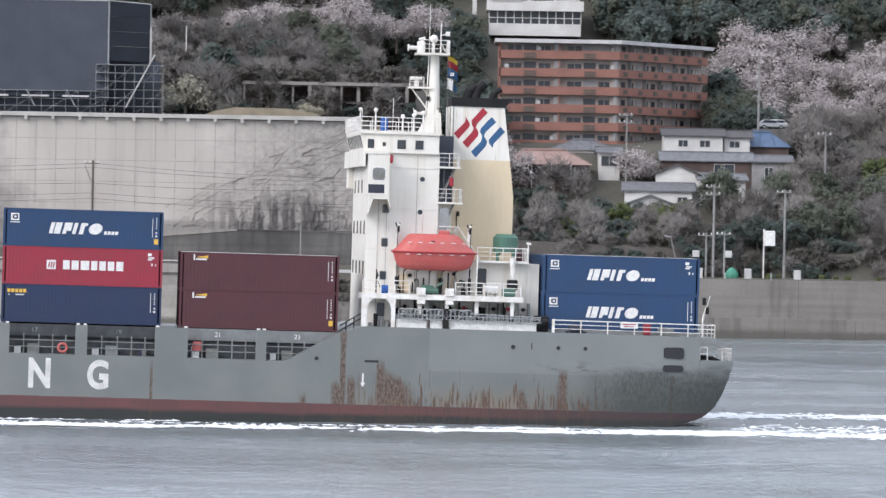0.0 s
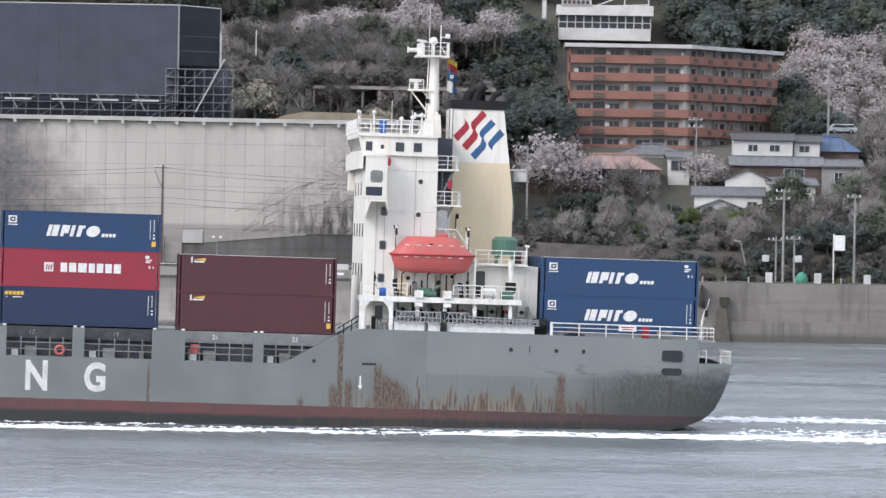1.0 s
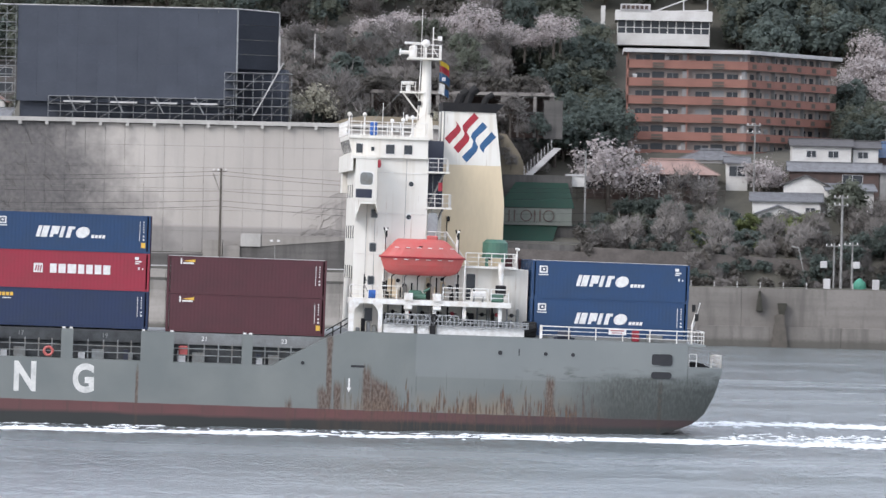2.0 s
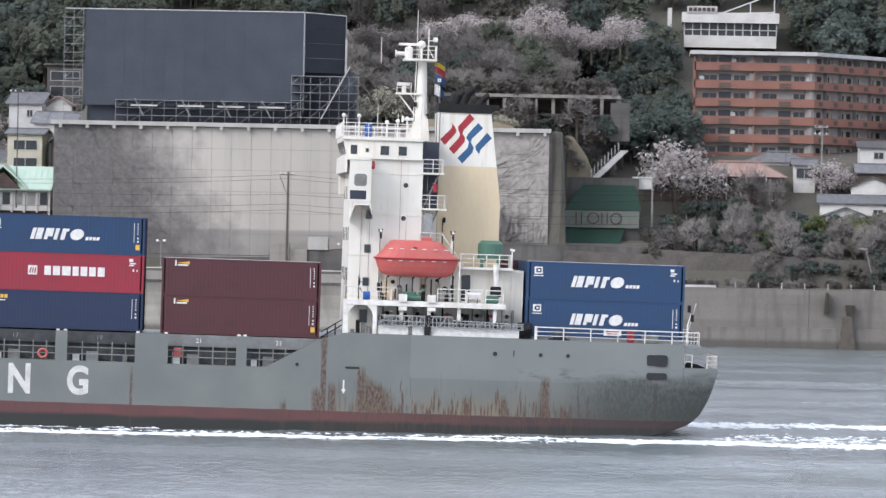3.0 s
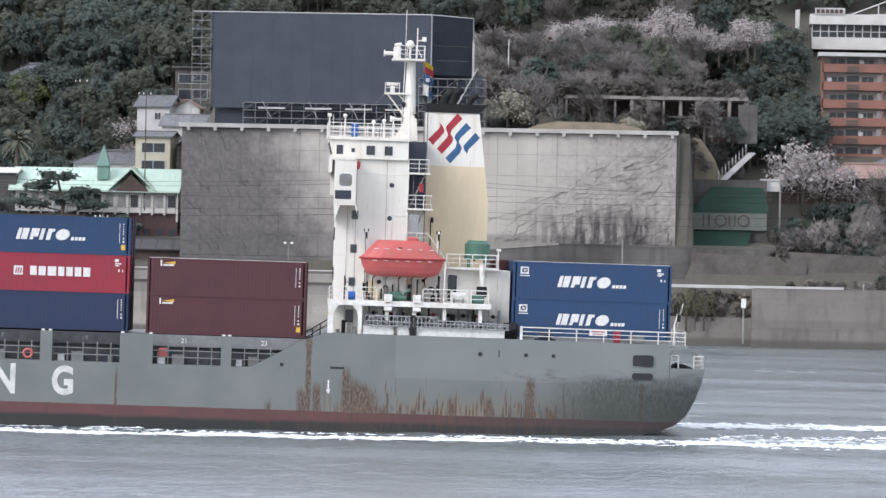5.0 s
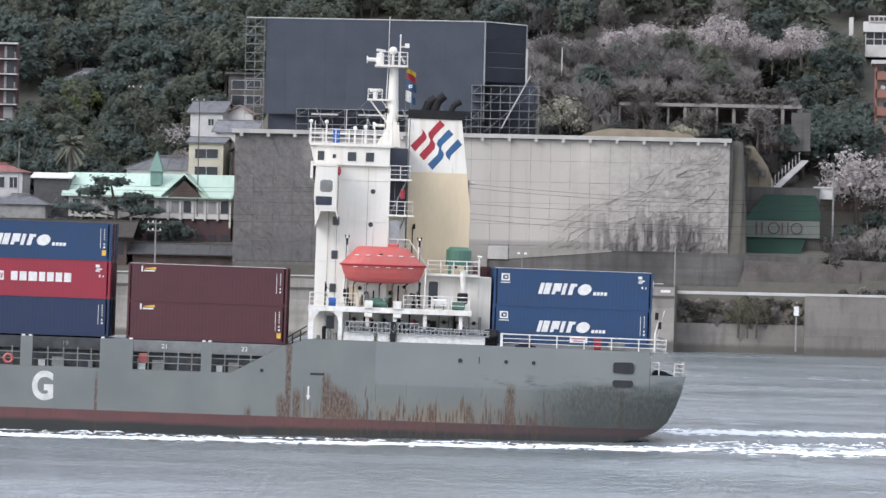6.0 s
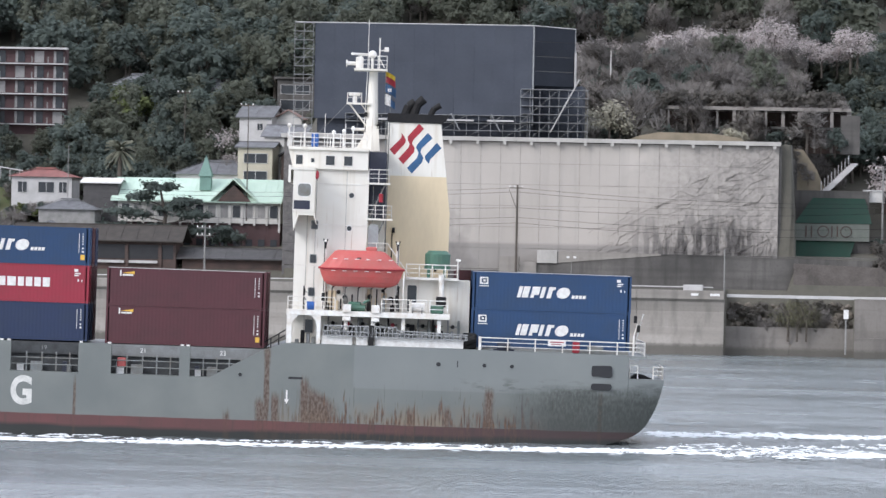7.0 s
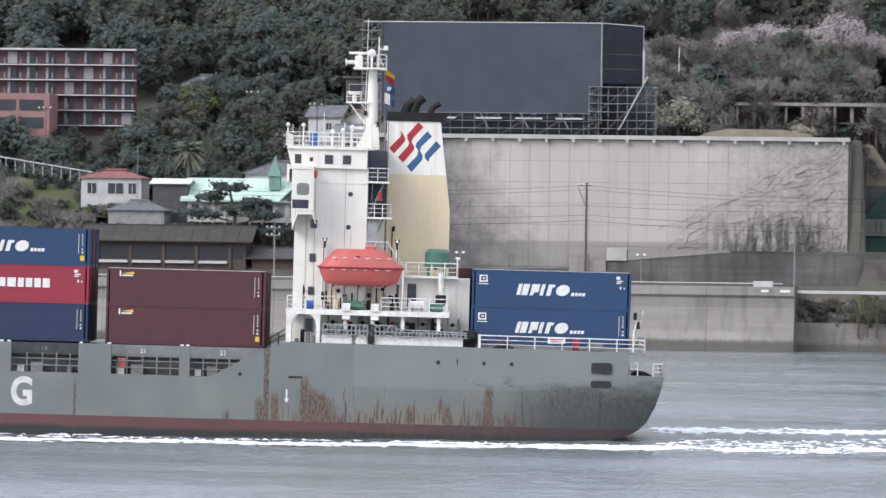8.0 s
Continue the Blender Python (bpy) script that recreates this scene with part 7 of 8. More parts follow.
for _ in range(170):
    x = rr.uniform(-20, -2)
    y = rr.uniform(657.6, 660.9)
    r = rr.uniform(0.3, 0.7)
    m = Matrix.Translation((x, y, shore_z(x, y) + 0.1)) @ Matrix.Rotation(rr.uniform(0, 3), 4, (rr.random(), rr.random(), 1)) @ Matrix.Diagonal((r * 1.4, r, r * 0.8, 1))
    made = bmesh.ops.create_icosphere(b, subdivisions=1, radius=1.0, matrix=m)["verts"]
    for v in made:
        v.co += Vector((rr.uniform(-1, 1), rr.uniform(-1, 1), rr.uniform(-1, 1))) * r * 0.2
tagged(part("rubble_bank", b, RUBBLE), "tan rubble and earth bank above the water", "rubble", kind="stuff")
# earth-stained retaining wall behind the guard rail
b = bmesh.new()
prism(b, [(-10.7, 5.0), (6.0, 5.0), (6.0, 12.1), (2.0, 12.9), (-4.0, 13.1), (-10.7, 13.3)], 662.9, 663.5)
tagged(part("wall_rail", b, EARTHY), "brown-grey earth-stained retaining wall behind the rail", "wall", kind="structure")


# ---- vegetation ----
# evergreen and olive greens lifted and blued, painting distance haze into the colour
LEAF = mat("hazed_evergreen_leaves", (0.165, 0.196, 0.172), (0.13, 0.158, 0.145), 0.9, scale=0.25, bump=0, island=0.1, obj=0.2, thin=0.6, gloss=0.15)
LEAFL = mat("fresh_leaves", (0.17, 0.195, 0.085), (0.12, 0.145, 0.065), 0.9, scale=0.3, bump=0, island=0.18, obj=0.2, thin=0.4, gloss=0.15)
LEAFO = mat("hazed_olive_leaves", (0.198, 0.212, 0.168), (0.156, 0.171, 0.138), 0.9, scale=0.25, bump=0, island=0.1, obj=0.2, thin=0.65, gloss=0.15)
SCRUB = mat("scrub_leaves", (0.195, 0.18, 0.16), (0.155, 0.147, 0.132), 0.9, scale=0.3, bump=0, island=0.12, obj=0.2, thin=0.55, gloss=0.1)
BLOOM = mat("cherry_blossom", (0.54, 0.495, 0.48), (0.42, 0.38, 0.37), 0.8, scale=0.4, bump=0, island=0.2, obj=0.1, thin=0.4, gloss=0.08)
BLOOMW = mat("pale_blossom", (0.50, 0.48, 0.40), (0.38, 0.36, 0.28), 0.8, scale=0.4, bump=0, island=0.2, obj=0.1, thin=0.4, gloss=0.08)
TWIG = mat("bare_twigs", (0.22, 0.204, 0.19), (0.17, 0.158, 0.148), 0.9, scale=0.5, bump=0, island=0.2, obj=0.2, gloss=0.08)
BARK = mat("bark", (0.10, 0.085, 0.07), (0.06, 0.05, 0.042), 0.9, scale=2)


def crown_mesh(name, seed, material, radius, height, base, clumps, per, leaf, flat=0.0, stringy=0.0, core=False):
    """Crown as clumps of small leaf blades scattered over uneven lobes."""
    rnd = random.Random(seed)
    verts, faces = [], []
    for c in range(clumps):
        a = rnd.uniform(0, 2 * math.pi)
        rr = radius * math.sqrt(rnd.random()) * 0.85
        h = base + (height - base) * (0.15 + 0.8 * rnd.random() * (1 - 0.45 * (rr / radius) ** 2))
        centre = Vector((rr * math.cos(a), rr * math.sin(a), h))
        lobe = radius * rnd.uniform(0.2, 0.4)
        for k in range(per):
            d = Vector((rnd.gauss(0, 1), rnd.gauss(0, 1), rnd.gauss(0, 1) * (1 - flat))).normalized()
            p = centre + d * lobe * rnd.uniform(0.35, 1.25)
            n = (d * 0.8 + Vector((rnd.gauss(0, 0.3), rnd.gauss(0, 0.3), rnd.gauss(0.6, 0.3)))).normalized()
            u = n.orthogonal().normalized()
            u.rotate(Matrix.Rotation(rnd.uniform(0, 6.28), 3, n))
            v = n.cross(u)
            s = leaf * rnd.uniform(0.7, 1.6)
            w = s * (0.14 if stringy else rnd.uniform(0.6, 0.95))
            if stringy:
                u = (d + Vector((0, 0, 0.8)) + 0.4 * u).normalized()
                v = u.orthogonal().normalized()
                s *= stringy
            i = len(verts)
            verts += [p - u * s * 0.6 - v * w, p - u * s * 0.6 + v * w, p + u * s]
            faces.append((i, i + 1, i + 2))
        if core:     # leafy heart of the clump
            ico = bmesh.new()
            bmesh.ops.create_icosphere(ico, subdivisions=1, radius=lobe * 0.55, matrix=Matrix.Translation(centre))
            base_i = len(verts)
            ico.verts.index_update()
            for v in ico.verts:
                verts.append(v.co + Vector((rnd.uniform(-1, 1), rnd.uniform(-1, 1), rnd.uniform(-1, 1))) * lobe * 0.12)
            faces += [tuple(base_i + v.index for v in f.verts) for f in ico.faces]
            ico.free()
    me = bpy.data.meshes.new(name)
    me.from_pydata([tuple(v) for v in verts], [], faces)
    me.materials.append(material)
    return me


def trunk_bm(seed, height, radius, spread):
    rnd = random.Random(seed)
    bm = bmesh.new()
    fork = height * 0.35
    tube(bm, (0, 0, -1.0), (0, 0, fork), height * 0.035, height * 0.026, n=7)
    for i in range(6 if height > 4 else 4):
        a = rnd.uniform(0, 6.28)
        e = Vector((math.cos(a) * spread * rnd.uniform(0.4, 0.8), math.sin(a) * spread * rnd.uniform(0.4, 0.8), height * rnd.uniform(0.6, 0.9)))
        mid = Vector((e.x * 0.45, e.y * 0.45, fork + (e.z - fork) * 0.6))
        tube(bm, (0, 0, fork * rnd.uniform(0.7, 1)), mid, height * 0.018, height * 0.012, n=3)
        tube(bm, mid, e, height * 0.012, height * 0.004, n=3)
        for k in range(2 if height > 4 else 0):
            q = mid.lerp(e, rnd.uniform(0.1, 0.8))
            tube(bm, q, q + Vector((rnd.uniform(-1, 1), rnd.uniform(-1, 1), rnd.uniform(0.2, 1))) * spread * 0.3, height * 0.006, height * 0.002, n=3)
    return bm


SPECIES = {}


def species(key, name, label, category, material, height, radius, base, clumps, per, leaf, flat=0.0, stringy=0.0, variants=2):
    SPECIES[key] = []
    for v in range(variants):
        ob = thing(name, label, category, "trees on the far shore" if category == "tree" else "shrubs on the far shore")
        part("trunk", trunk_bm(v * 17 + len(key), height, 0.2, radius), BARK, ob)
        crown = new("crown", crown_mesh("crown", v * 31 + len(name), material, radius, height, base, clumps, per, leaf, flat, stringy, material in (LEAF, LEAFO, LEAFL, SCRUB)))
        crown.parent = ob
        SPECIES[key].append([ob, False])


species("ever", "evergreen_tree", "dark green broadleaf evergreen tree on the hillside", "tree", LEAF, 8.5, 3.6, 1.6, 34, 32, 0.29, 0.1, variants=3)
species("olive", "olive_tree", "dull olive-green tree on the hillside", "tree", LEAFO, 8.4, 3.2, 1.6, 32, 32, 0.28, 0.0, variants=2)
species("fresh", "leafing_tree", "tree with fresh yellow-green spring leaves", "tree", LEAFL, 7.5, 3.2, 2.0, 36, 34, 0.25, 0.2, variants=1)
species("cherry", "cherry_tree", "cherry tree in pale pink blossom", "tree", BLOOM, 6.8, 3.6, 2.0, 34, 40, 0.17, 0.4, variants=3)
species("plum", "blossom_tree", "small tree in cream-white blossom", "tree", BLOOMW, 5.6, 3.0, 1.4, 34, 42, 0.17, 0.3, variants=1)
species("bare", "bare_tree", "bare grey-brown tree with fine twigs", "tree", TWIG, 6.5, 2.9, 1.2, 30, 36, 0.36, 0.0, 1.5, variants=2)
species("shrub", "shrub", "low dark green shrub", "shrub", LEAF, 2.6, 1.7, 0.1, 22, 30, 0.19, 0.1, variants=2)
species("lime", "shrub", "low fresh green shrub", "shrub", LEAFL, 2.4, 1.6, 0.1, 22, 30, 0.18, 0.1, variants=1)
species("scrub", "scrub_bush", "dull olive-brown scrub bush", "shrub", SCRUB, 3.0, 2.0, 0.1, 24, 32, 0.2, 0.1, variants=2)
species("sapling", "sapling", "yellow-green budding sapling on the sea wall bank", "tree", mat("budding_leaves", (0.25, 0.25, 0.15), (0.19, 0.18, 0.12), 0.9, scale=0.4, bump=0, island=0.15, thin=0.5, gloss=0.1), 4.6, 2.5, 0.6, 30, 40, 0.13, 0.0, 0.8, variants=1)
species("brush", "brushwood", "tangled leafless brown brushwood", "shrub", TWIG, 2.8, 2.0, 0.1, 24, 36, 0.27, 0.0, 1.4, variants=2)
VEG = random.Random(11)


def plant(key, x, y, scale=1.0, z=None, sink=0.2):
    rec = VEG.choice(SPECIES[key])
    s = scale * VEG.uniform(0.85, 1.15)
    zz = (shore_z(x, y) if z is None else z) - sink
    m = Matrix.Translation((x, y, zz)) @ Matrix.Rotation(VEG.uniform(0, 6.28), 4, "Z") @ Matrix.Diagonal((s * VEG.uniform(0.9, 1.15), s, s * VEG.uniform(0.9, 1.1), 1))
    if not rec[1]:
        rec[0].matrix_basis = m
        rec[1] = True
        return rec[0]
    ob = copy_thing(rec[0], Matrix())
    ob.matrix_basis = m
    return ob


def grove(key, n, x0, x1, y0, y1, scale=1.0, free=()):
    """Scattered planting that keeps off the given footprints."""
    done = 0
    for _ in range(n * 6):
        if done >= n:
            break
        x, y = VEG.uniform(x0, x1), VEG.uniform(y0, y1)
        if any(a < x < b and c < y < d for a, b, c, d in free):
            continue
        k = key if isinstance(key, str) else VEG.choice(key)
        plant(k, x, y, scale)
        done += 1


BUILT = [(-140, -86, 668, 712), (-131, -86, 680, 702), (1, 28, 693, 712), (6, 45, 712, 748), (-87, -41, 669, 697), (3, 26, 746, 774), (31, 55, 694, 712), (-166, -126, 709, 735), (-33, -1, 688, 700), (-124, -113, 731, 741), (-14, 1, 660, 692), (26, 46, 684, 700), (46, 57, 700, 712)]
# western forest, up the hill
grove(("ever", "olive", "olive"), 108, -185, -84, 734, 768, 1.15, BUILT)
grove(("ever", "olive", "bare"), 14, -84, 90, 766, 785, 1.1, BUILT)


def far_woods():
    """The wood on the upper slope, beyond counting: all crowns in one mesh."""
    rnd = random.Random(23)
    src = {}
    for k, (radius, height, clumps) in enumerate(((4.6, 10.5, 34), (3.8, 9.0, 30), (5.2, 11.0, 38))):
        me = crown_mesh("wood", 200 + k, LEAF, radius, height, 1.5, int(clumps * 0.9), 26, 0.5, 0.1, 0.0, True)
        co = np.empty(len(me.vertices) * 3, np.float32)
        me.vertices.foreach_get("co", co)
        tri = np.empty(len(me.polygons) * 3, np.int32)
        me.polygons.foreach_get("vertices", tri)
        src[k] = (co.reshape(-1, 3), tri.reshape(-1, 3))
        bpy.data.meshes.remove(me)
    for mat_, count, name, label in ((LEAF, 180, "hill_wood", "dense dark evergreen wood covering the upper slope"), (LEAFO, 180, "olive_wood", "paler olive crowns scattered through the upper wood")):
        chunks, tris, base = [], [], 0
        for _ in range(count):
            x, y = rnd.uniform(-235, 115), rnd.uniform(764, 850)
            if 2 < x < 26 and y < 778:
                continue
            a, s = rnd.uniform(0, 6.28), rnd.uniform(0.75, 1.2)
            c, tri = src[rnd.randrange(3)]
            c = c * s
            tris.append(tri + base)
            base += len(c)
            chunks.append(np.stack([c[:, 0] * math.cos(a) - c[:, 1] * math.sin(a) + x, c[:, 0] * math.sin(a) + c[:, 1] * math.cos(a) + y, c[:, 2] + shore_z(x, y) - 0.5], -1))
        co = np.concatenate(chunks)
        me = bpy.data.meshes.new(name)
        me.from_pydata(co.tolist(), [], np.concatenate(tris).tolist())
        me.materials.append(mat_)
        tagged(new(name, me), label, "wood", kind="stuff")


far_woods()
grove(("ever", "olive", "bare", "olive"), 40, -90, 36, 750, 768, 1.05, BUILT)
grove(("ever", "olive", "olive", "shrub"), 50, -130, -98, 708, 727, 0.8, BUILT)
grove(("olive", "ever", "olive"), 52, -122, -80, 738, 762, 1.0, BUILT)
grove(("ever", "olive", "shrub"), 26, -139.5, -125, 711, 719, 0.6)
for i in range(44):
    f, x = VEG.random(), VEG.uniform(-151, -130)
    plant(VEG.choice(("shrub", "brush", "shrub", "bare")), x, 690 + 9 * f, 0.7, z=14 + f * (7.4 - 0.22 * (x + 129.5)))
for i in range(14):
    plant(("shrub", "brush")[i % 2], -126 + 0.8 * i, 681.6 + VEG.uniform(-0.6, 0.4), 0.8, z=14.8 + VEG.uniform(-0.6, 0.8))
for i in range(12):
    plant(("shrub", "brush", "lime")[i % 3], -131.5 + 0.85 * i, 692.6, 0.6, z=18.6 + VEG.uniform(-0.5, 0.7))
grove(("ever", "olive", "ever"), 40, 26, 60, 756, 772, 1.0, BUILT)
grove(("bare", "brush", "shrub"), 26, -46, -36, 700, 742, 1.0, BUILT)
grove(("shrub", "olive", "brush"), 44, -116, -88, 738.6, 748, 0.9)
grove(("ever", "olive", "ever"), 30, -166, -126, 702, 708, 0.8)
grove(("ever", "olive", "shrub"), 44, -127, -96, 702.5, 712, 0.7, [(-108, -94, 702, 710)])
grove(("ever", "olive"), 14, 42.5, 50, 722, 742, 0.8)
grove(("ever", "olive", "scrub"), 26, -101, -84, 716, 738, 0.8, [(-96, -87, 712, 735)])
grove(("ever", "olive", "shrub"), 20, -126, -101, 724, 731, 0.7)
grove(("olive", "ever"), 16, -166, -139, 706.5, 711, 1.15)
for x, y, k, s in ((-118, 722, "fresh", 1.0), (-115.5, 724, "fresh", 0.8), (-133, 706, "fresh", 0.8), (-101, 714, "cherry", 0.85), (-98.5, 711, "cherry", 0.75), (-100, 709, "bare", 0.9), (-103, 707, "bare", 0.9), (-97, 706, "olive", 0.7), (-128.5, 687, "shrub", 1.2), (-122, 678, "fresh", 0.5), (-136, 692, "bare", 0.7), (-131, 686, "bare", 0.8), (-143, 690, "olive", 0.7), (-126.5, 679, "shrub", 1.4), (-116, 690, "shrub", 1.0), (-107, 700, "olive", 0.6)):
    plant(k, x, y, s)
# blossom terrace above the high wall
for i in range(24):
    plant("cherry", -46 + 1.9 * i + VEG.uniform(-1, 1), 744 + VEG.uniform(-4, 6), VEG.uniform(0.75, 1.0), z=43.6 + VEG.uniform(-0.6, 1.2) + (1.0 if i > 8 else 0))
grove(("scrub", "bare", "brush", "brush", "bare"), 90, -42, -4, 702, 738, 0.85, BUILT)
grove(("scrub", "brush", "shrub", "brush"), 56, -42, -2, 700, 741, 1.25, BUILT)
grove(("brush", "scrub"), 10, -33, -1, 691, 697, 0.9)
for i in range(26):
    plant(("scrub", "brush")[i % 2], -32 + 1.1 * i, 690.5 + VEG.uniform(0, 4), 0.6 if i % 2 else 1.0, z=36.4)
for i in range(18):
    plant(("brush", "shrub", "scrub", "bare")[i % 4], -41 + 2.1 * i, 687 + VEG.uniform(0, 3), VEG.uniform(0.8, 1.3), z=30.6)
for x, y, k, s, z in ((-39, 684, "plum", 1.15, 31), (-37.5, 686, "plum", 0.9, 31.5), (-36, 700, "shrub", 1.5, 36), (-35, 705, "shrub", 1.8, 37.5), (-20.3, 675, "plum", 0.5, 30.9), (-19, 676, "plum", 0.4, 30.9), (-9, 752, "ever", 1.0, 47)):
    plant(k, x, y, s, z)
# dark evergreens between the mast and the block
grove(("ever", "ever", "olive"), 26, -7, 8, 712, 742, 0.95, BUILT)
grove(("ever",), 10, -3, 7.5, 702, 716, 0.9)
grove(("ever", "olive"), 10, -8, 4, 744, 758, 0.9)
grove(("brush", "scrub"), 40, 2, 36, 655.6, 662, 0.45)
grove(("ever", "olive", "bare", "olive"), 54, -90, -34, 744, 766, 1.0)
grove(("brush", "shrub", "scrub"), 70, 14, 80, 661.6, 664.6, 0.85)
# blossom round and above the apartment block
grove(("cherry",), 40, 45, 88, 740, 758, 1.0, BUILT)
grove(("cherry", "bare", "brush", "scrub"), 20, 47, 80, 726, 740, 0.9, BUILT)
grove(("shrub", "ever", "scrub"), 22, 44, 60, 716, 732, 0.6, [(47, 58, 711, 721)])
grove(("ever", "olive", "bare"), 22, 24, 90, 759, 778, 1.1, BUILT)
grove(("olive", "scrub", "ever"), 24, 44, 92, 756, 764, 0.9)
grove(("bare", "bare", "scrub"), 40, 57, 90, 698, 726, 0.95, BUILT)
for x, y, s in ((5.5, 690.5, 1.5), (9.8, 691, 1.05), (28.5, 697, 0.95), (30, 698, 0.8), (31, 699, 0.6)):
    plant("cherry", x, y, s * 1.1)
for x, y, s in ((16.5, 689.5, 1.05), (20.0, 690, 0.9)):
    plant("bare", x, y, s)
# gardens and scrub above the quay
grove(("shrub", "shrub", "lime"), 54, 17, 37, 672, 685, 0.95)
grove(("shrub", "scrub"), 30, 2, 26, 683, 689, 0.42)
grove(("brush", "scrub", "bare", "shrub", "scrub", "brush"), 92, 1, 37, 663.6, 682, 0.8)
grove(("bare", "brush", "scrub", "shrub", "olive"), 70, 40, 80, 666, 690, 0.85, [(26, 38, 684, 700), (30, 47, 686, 700)])
grove(("bare",), 26, 44, 80, 668, 692, 0.95, [(26, 52, 684, 700)])
grove(("ever", "shrub"), 22, 36, 75, 662, 668, 0.6)
grove(("ever", "ever", "olive"), 16, 2, 24, 674, 682, 0.42)
grove(("lime", "fresh", "lime"), 14, 21, 36, 668, 680, 0.6)
grove(("fresh",), 5, 60, 76, 680, 694, 1.0)
grove(("brush", "bare", "shrub"), 22, 53.5, 62, 688, 711, 1.0)
grove(("shrub", "lime"), 16, 44, 75, 656, 661, 0.35)
grove(("brush", "scrub", "brush", "scrub"), 34, -19.5, -3, 658.6, 660.6, 0.6)
plant("sapling", -11.2, 656.6, 1.25, z=3.4)
plant("sapling", -8.6, 656.4, 1.1, z=3.4)
plant("sapling", -9.9, 656.2, 0.9, z=3.2)
plant("bare", -12.5, 658, 0.5, z=4.6)
plant("lime", 4.3, 682, 0.6)
grove(("olive", "ever"), 14, -128, -96, 742, 753, 1.0)
grove(("olive", "ever", "scrub"), 16, -34, -10, 751, 764, 0.9)
grove(("olive",), 6, -3, 3.4, 752, 764, 0.9)
for i in range(9):      # clipped hedge below the terrace fence
    plant("shrub", 7.4 + 1.15 * i, 685.5 + VEG.uniform(-0.4, 0.4), 0.95, z=18.7)
grove(("scrub", "olive", "shrub", "brush"), 34, -24, -6, 704, 738, 1.0)
grove(("ever", "olive"), 14, -7, 3, 743, 756, 0.9)
grove(("ever",), 8, 3, 8, 716, 742, 0.75)
grove(("shrub", "brush", "lime"), 24, -152, -131, 691, 699, 0.55)
grove(("scrub", "brush", "bare", "shrub"), 26, -150, -127, 676, 690, 0.8)
for x, z in ((-12.5, 29.6), (-11.2, 28.6), (-10.2, 27.2), (-9.2, 25.8), (-11.8, 26.4)):
    plant("brush", x, 686.6, 0.6, z=z)
grove(("brush",), 16, -60, -15, 666.8, 667.8, 0.5)

# pine in front of the verdigris roof, flat needle shelves
pine = thing("pine_tree", "old pine with flat dark needle shelves on a leaning trunk", "tree")
b = bmesh.new()
tube(b, (0, 0, -1), (0.5, 0, 4.2), 0.3, 0.22, n=8)
tube(b, (0.5, 0, 4.2), (-0.2, 0, 7.6), 0.22, 0.1, n=8)
for dx, z in ((3.4, 4.0), (-3.2, 4.4), (2.4, 5.6), (-2.2, 6.2)):
    tube(b, (0.3, 0, z - 0.8), (dx, 0, z), 0.11, 0.04, n=6)
part("trunk", b, BARK, pine)
for i, (dx, z, r) in enumerate(((0.0, 7.4, 2.2), (2.6, 5.7, 2.0), (-2.3, 6.2, 2.1), (3.5, 4.1, 2.6), (-3.6, 4.3, 2.7), (-5.6, 2.6, 2.6), (5.6, 2.4, 2.9), (1.0, 4.9, 2.1), (-1.5, 2.4, 2.6), (2.6, 2.2, 2.6), (7.6, 1.6, 2.2))):
    me = crown_mesh("needle_shelf", 70 + i, LEAF, r, 0.8, -0.2, 16, 50, 0.2, 0.75)
    o = new("needle_shelf", me)
    o.parent, o.location = pine, (dx, 0, z)
    tagged(o, kind="stuff")
pine.matrix_basis = pose(-106.6, 684, 13.0) @ Matrix.Diagonal((1.35, 1.35, 1.3, 1))
# palm
PALM = mat("palm_fronds", (0.15, 0.155, 0.11), (0.11, 0.108, 0.08), 0.8, scale=0.6, bump=0, obj=0.3)
palm = thing("palm_tree", "shaggy palm with a round head of drooping fronds", "tree")
b = bmesh.new()
tube(b, (0, 0, -2), (0, 0, 4.0), 0.35, 0.3, n=8)
part("trunk", b, BARK, palm)
for i in range(60):
    a, e = VEG.uniform(0, 6.28), VEG.uniform(-1.1, 1.5)
    b = bmesh.new()
    prev = None
    for k in range(6):
        f = k / 5
        r = 2.2 * f * math.cos(e * (1 - 0.5 * f))
        pnt = Vector((r * math.cos(a), r * math.sin(a), 4.2 + 2.0 * f * math.sin(e) - 0.8 * f * f))
        side = Vector((-math.sin(a), math.cos(a), 0)) * 0.32 * (1 - f * 0.8)
        row = [b.verts.new(pnt - side - Vector((0, 0, 0.15))), b.verts.new(pnt), b.verts.new(pnt + side - Vector((0, 0, 0.15)))]
        if prev:
            b.faces.new((prev[0], prev[1], row[1], row[0]))
            b.faces.new((prev[1], prev[2], row[2], row[1]))
        prev = row
    part("frond", b, PALM, palm)
palm.matrix_basis = pose(-115.1, 696.5, 23.2, 0, 0, 0) @ Matrix.Diagonal((1.15, 1.15, 1.3, 1))

# ---- wake ----
FOAM = mat("sea_foam", (0.80, 0.82, 0.83), (0.62, 0.66, 0.68), 0.8, scale=1.5, bump=0.3)


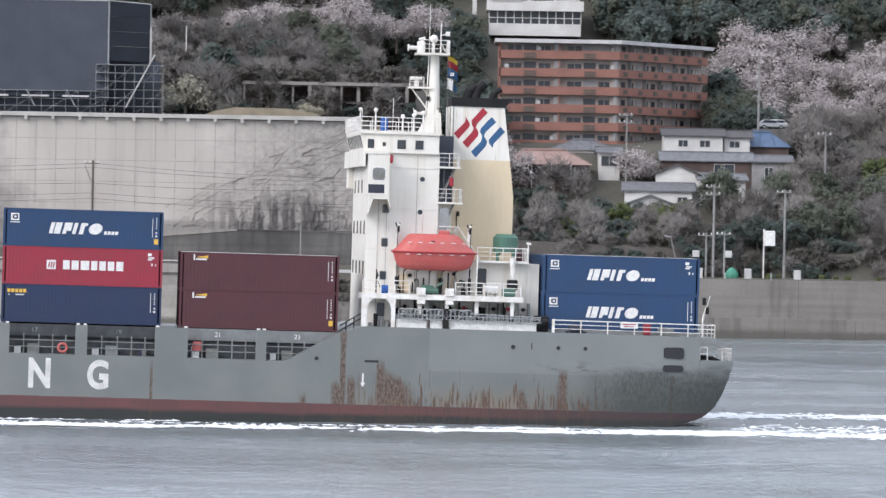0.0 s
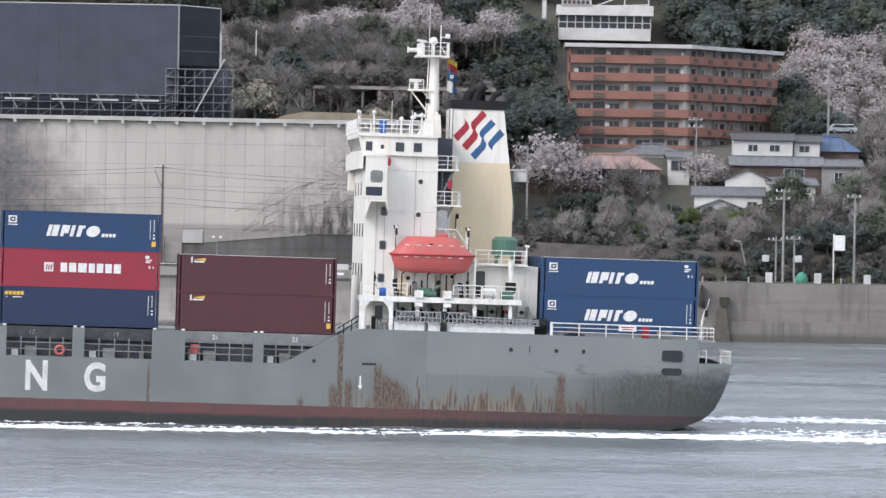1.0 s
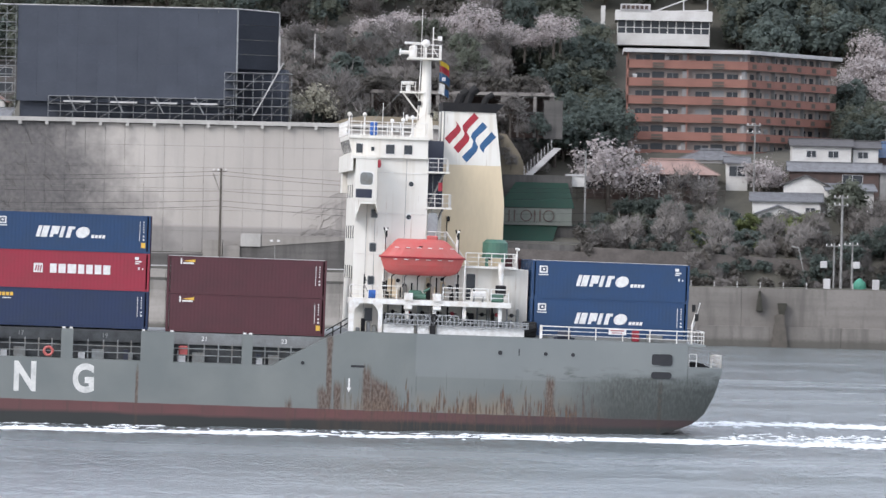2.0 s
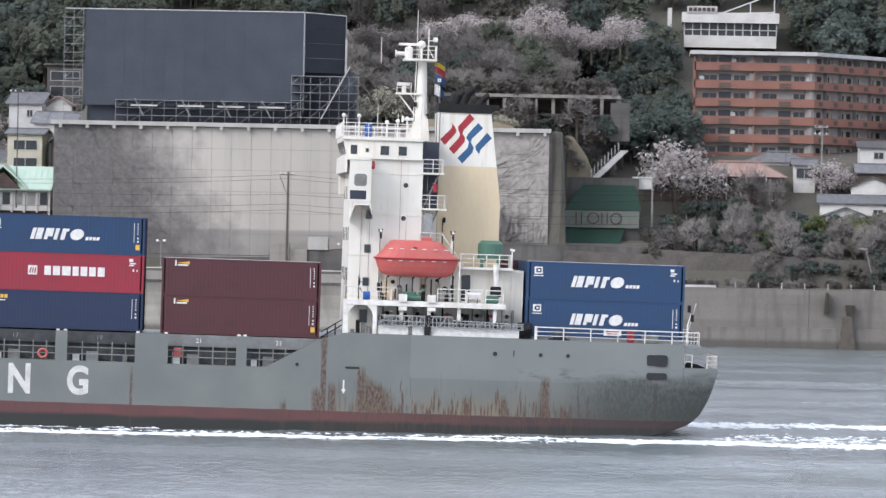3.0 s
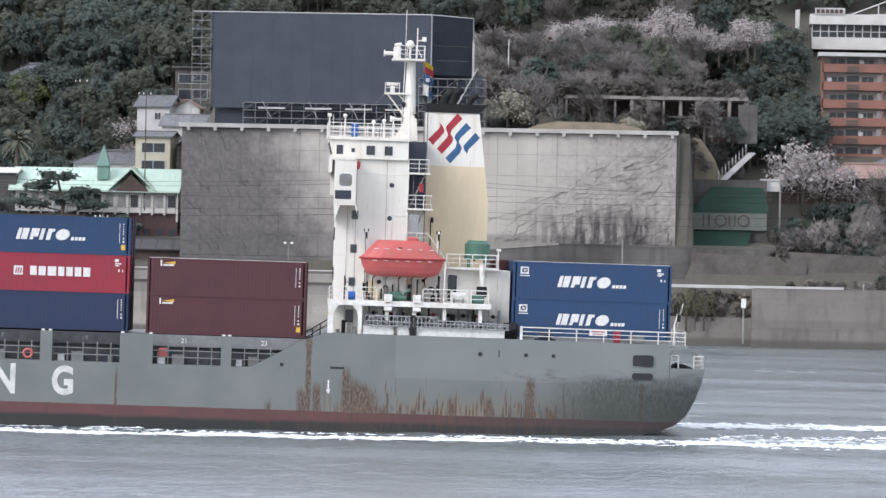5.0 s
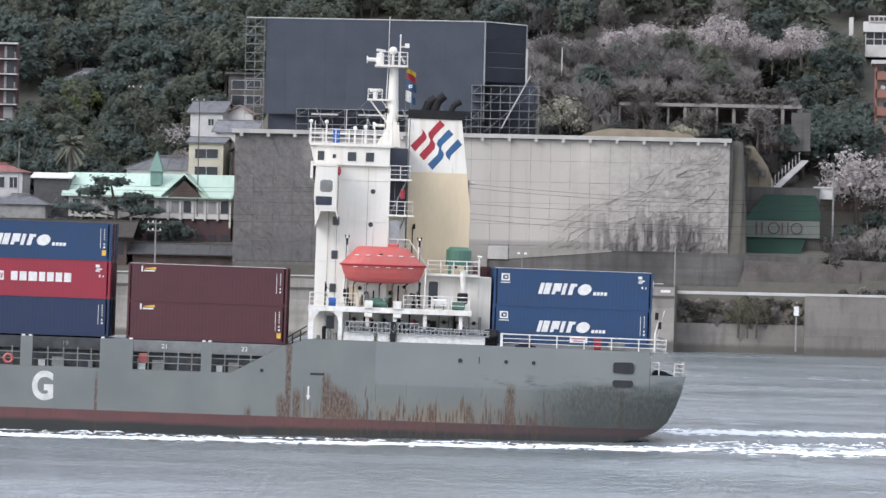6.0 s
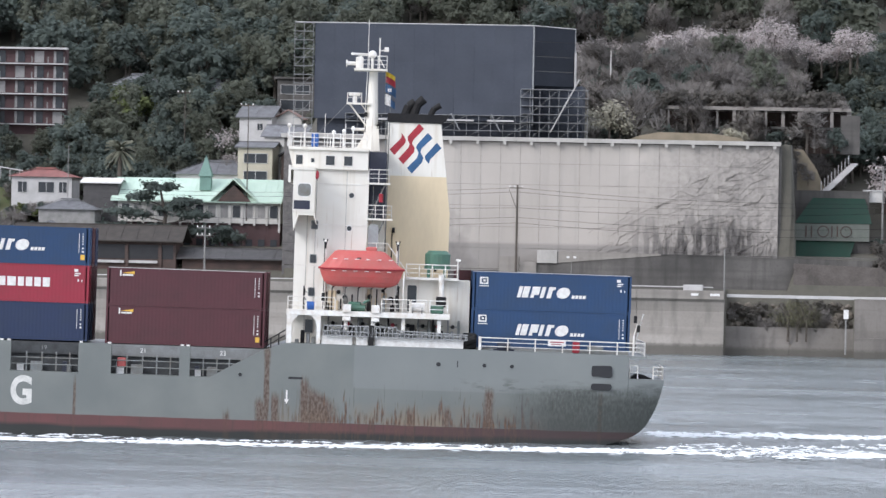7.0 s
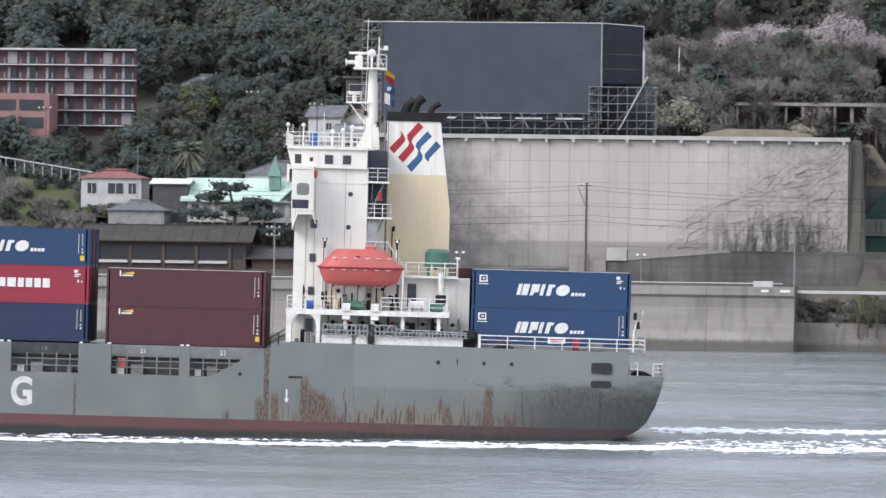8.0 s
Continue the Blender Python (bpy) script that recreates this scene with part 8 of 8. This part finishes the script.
def foam_ribbon(name, label, pieces, seed, z=0.03):
    """Torn foam: thin raised patches scattered along lines on the water, x aft along the ship."""
    rnd = random.Random(seed)
    verts, faces = [], []
    for x0, x1, y0, y1, width, count in pieces:
        for _ in range(count):
            f = rnd.random()
            x = x0 + (x1 - x0) * f
            if noise.noise((x * 0.16, seed * 3.3, y0)) + 0.6 * noise.noise((x * 0.6, seed, y1)) < rnd.uniform(-0.8, 0.25):
                continue
            y = y0 + (y1 - y0) * f + rnd.gauss(0, width * 0.35) + width * 0.6 * noise.noise((x * 0.11, seed, y0))
            a, c = rnd.uniform(0.1, 0.62), rnd.uniform(0.1, 0.5)
            h = z + rnd.uniform(0.0, 0.12) * rnd.random()
            n = 9
            base = len(verts)
            verts.append((x, y, h + 0.015))
            for k in range(n):
                t = 2 * math.pi * k / n
                q = rnd.uniform(0.55, 1.15)
                verts.append((x + a * q * math.cos(t), y + c * q * math.sin(t), z - 0.02))
            for k in range(n):
                faces.append((base, base + 1 + k, base + 1 + (k + 1) % n))
    me = bpy.data.meshes.new(name)
    me.from_pydata(verts, [], faces)
    me.materials.append(FOAM)
    ob = tagged(new(name, me), label, "foam", kind="stuff")
    WAKES.append(ob)
    return ob


WAKES = []
foam_ribbon("hull_foam", "white foam line along the ship's side", [(-70, -25, -7.0, -9.2, 2.6, 2800), (-32, 22, -9.0, -11.8, 3.2, 3900), (-60, -20, -0.6, -0.5, 0.4, 260), (2, 24, -5.5, -8.5, 2.0, 320), (-60, 0, -3.0, -5, 1.5, 240)], 3)
foam_ribbon("stern_wake", "white churned wake lines trailing astern", [(18, 110, -10.8, -12.8, 4.6, 5600), (23, 110, 23.0, 24.5, 6.0, 5600), (22, 80, -3, -4, 6, 420), (24, 90, 2, 10, 6, 420), (30, 90, -8, -2, 3.0, 500)], 4)


CAR_RUN = [(0.0, -122.0), (3.5, -74.75), (4.6, -59.9), (5.2, -54.0), (6.0, -51.6), (8.0, -51.5)]


def wake_pose(s):
    h = radians(HEADING)
    return pose(-s * math.cos(h), 350 - s * math.sin(h), 0, 0, 0, HEADING)


def motions():
    """The ship and everything on board hold one course and speed."""
    walk(ship, [(t, ship_pose(s, h)) for t, s, h in COURSE])
    # the scanner sweeps steadily, about 24 turns a minute
    walk(radar, [(0.25 * k, pose(-1.4, MY, 29.88, 0, 0, 97.3 + 36.3 * k)) for k in range(33)])
    walk(moving_car, [(t, pose(x, 658.5, 9.05)) for t, x in CAR_RUN])
    for ob in WAKES:
        walk(ob, [(t, wake_pose(s)) for t, s, h in COURSE])
    for ob, at in RIDERS:
        walk(ob, [(t, ship_pose(s, h) @ at) for t, s, h in COURSE])


motions()
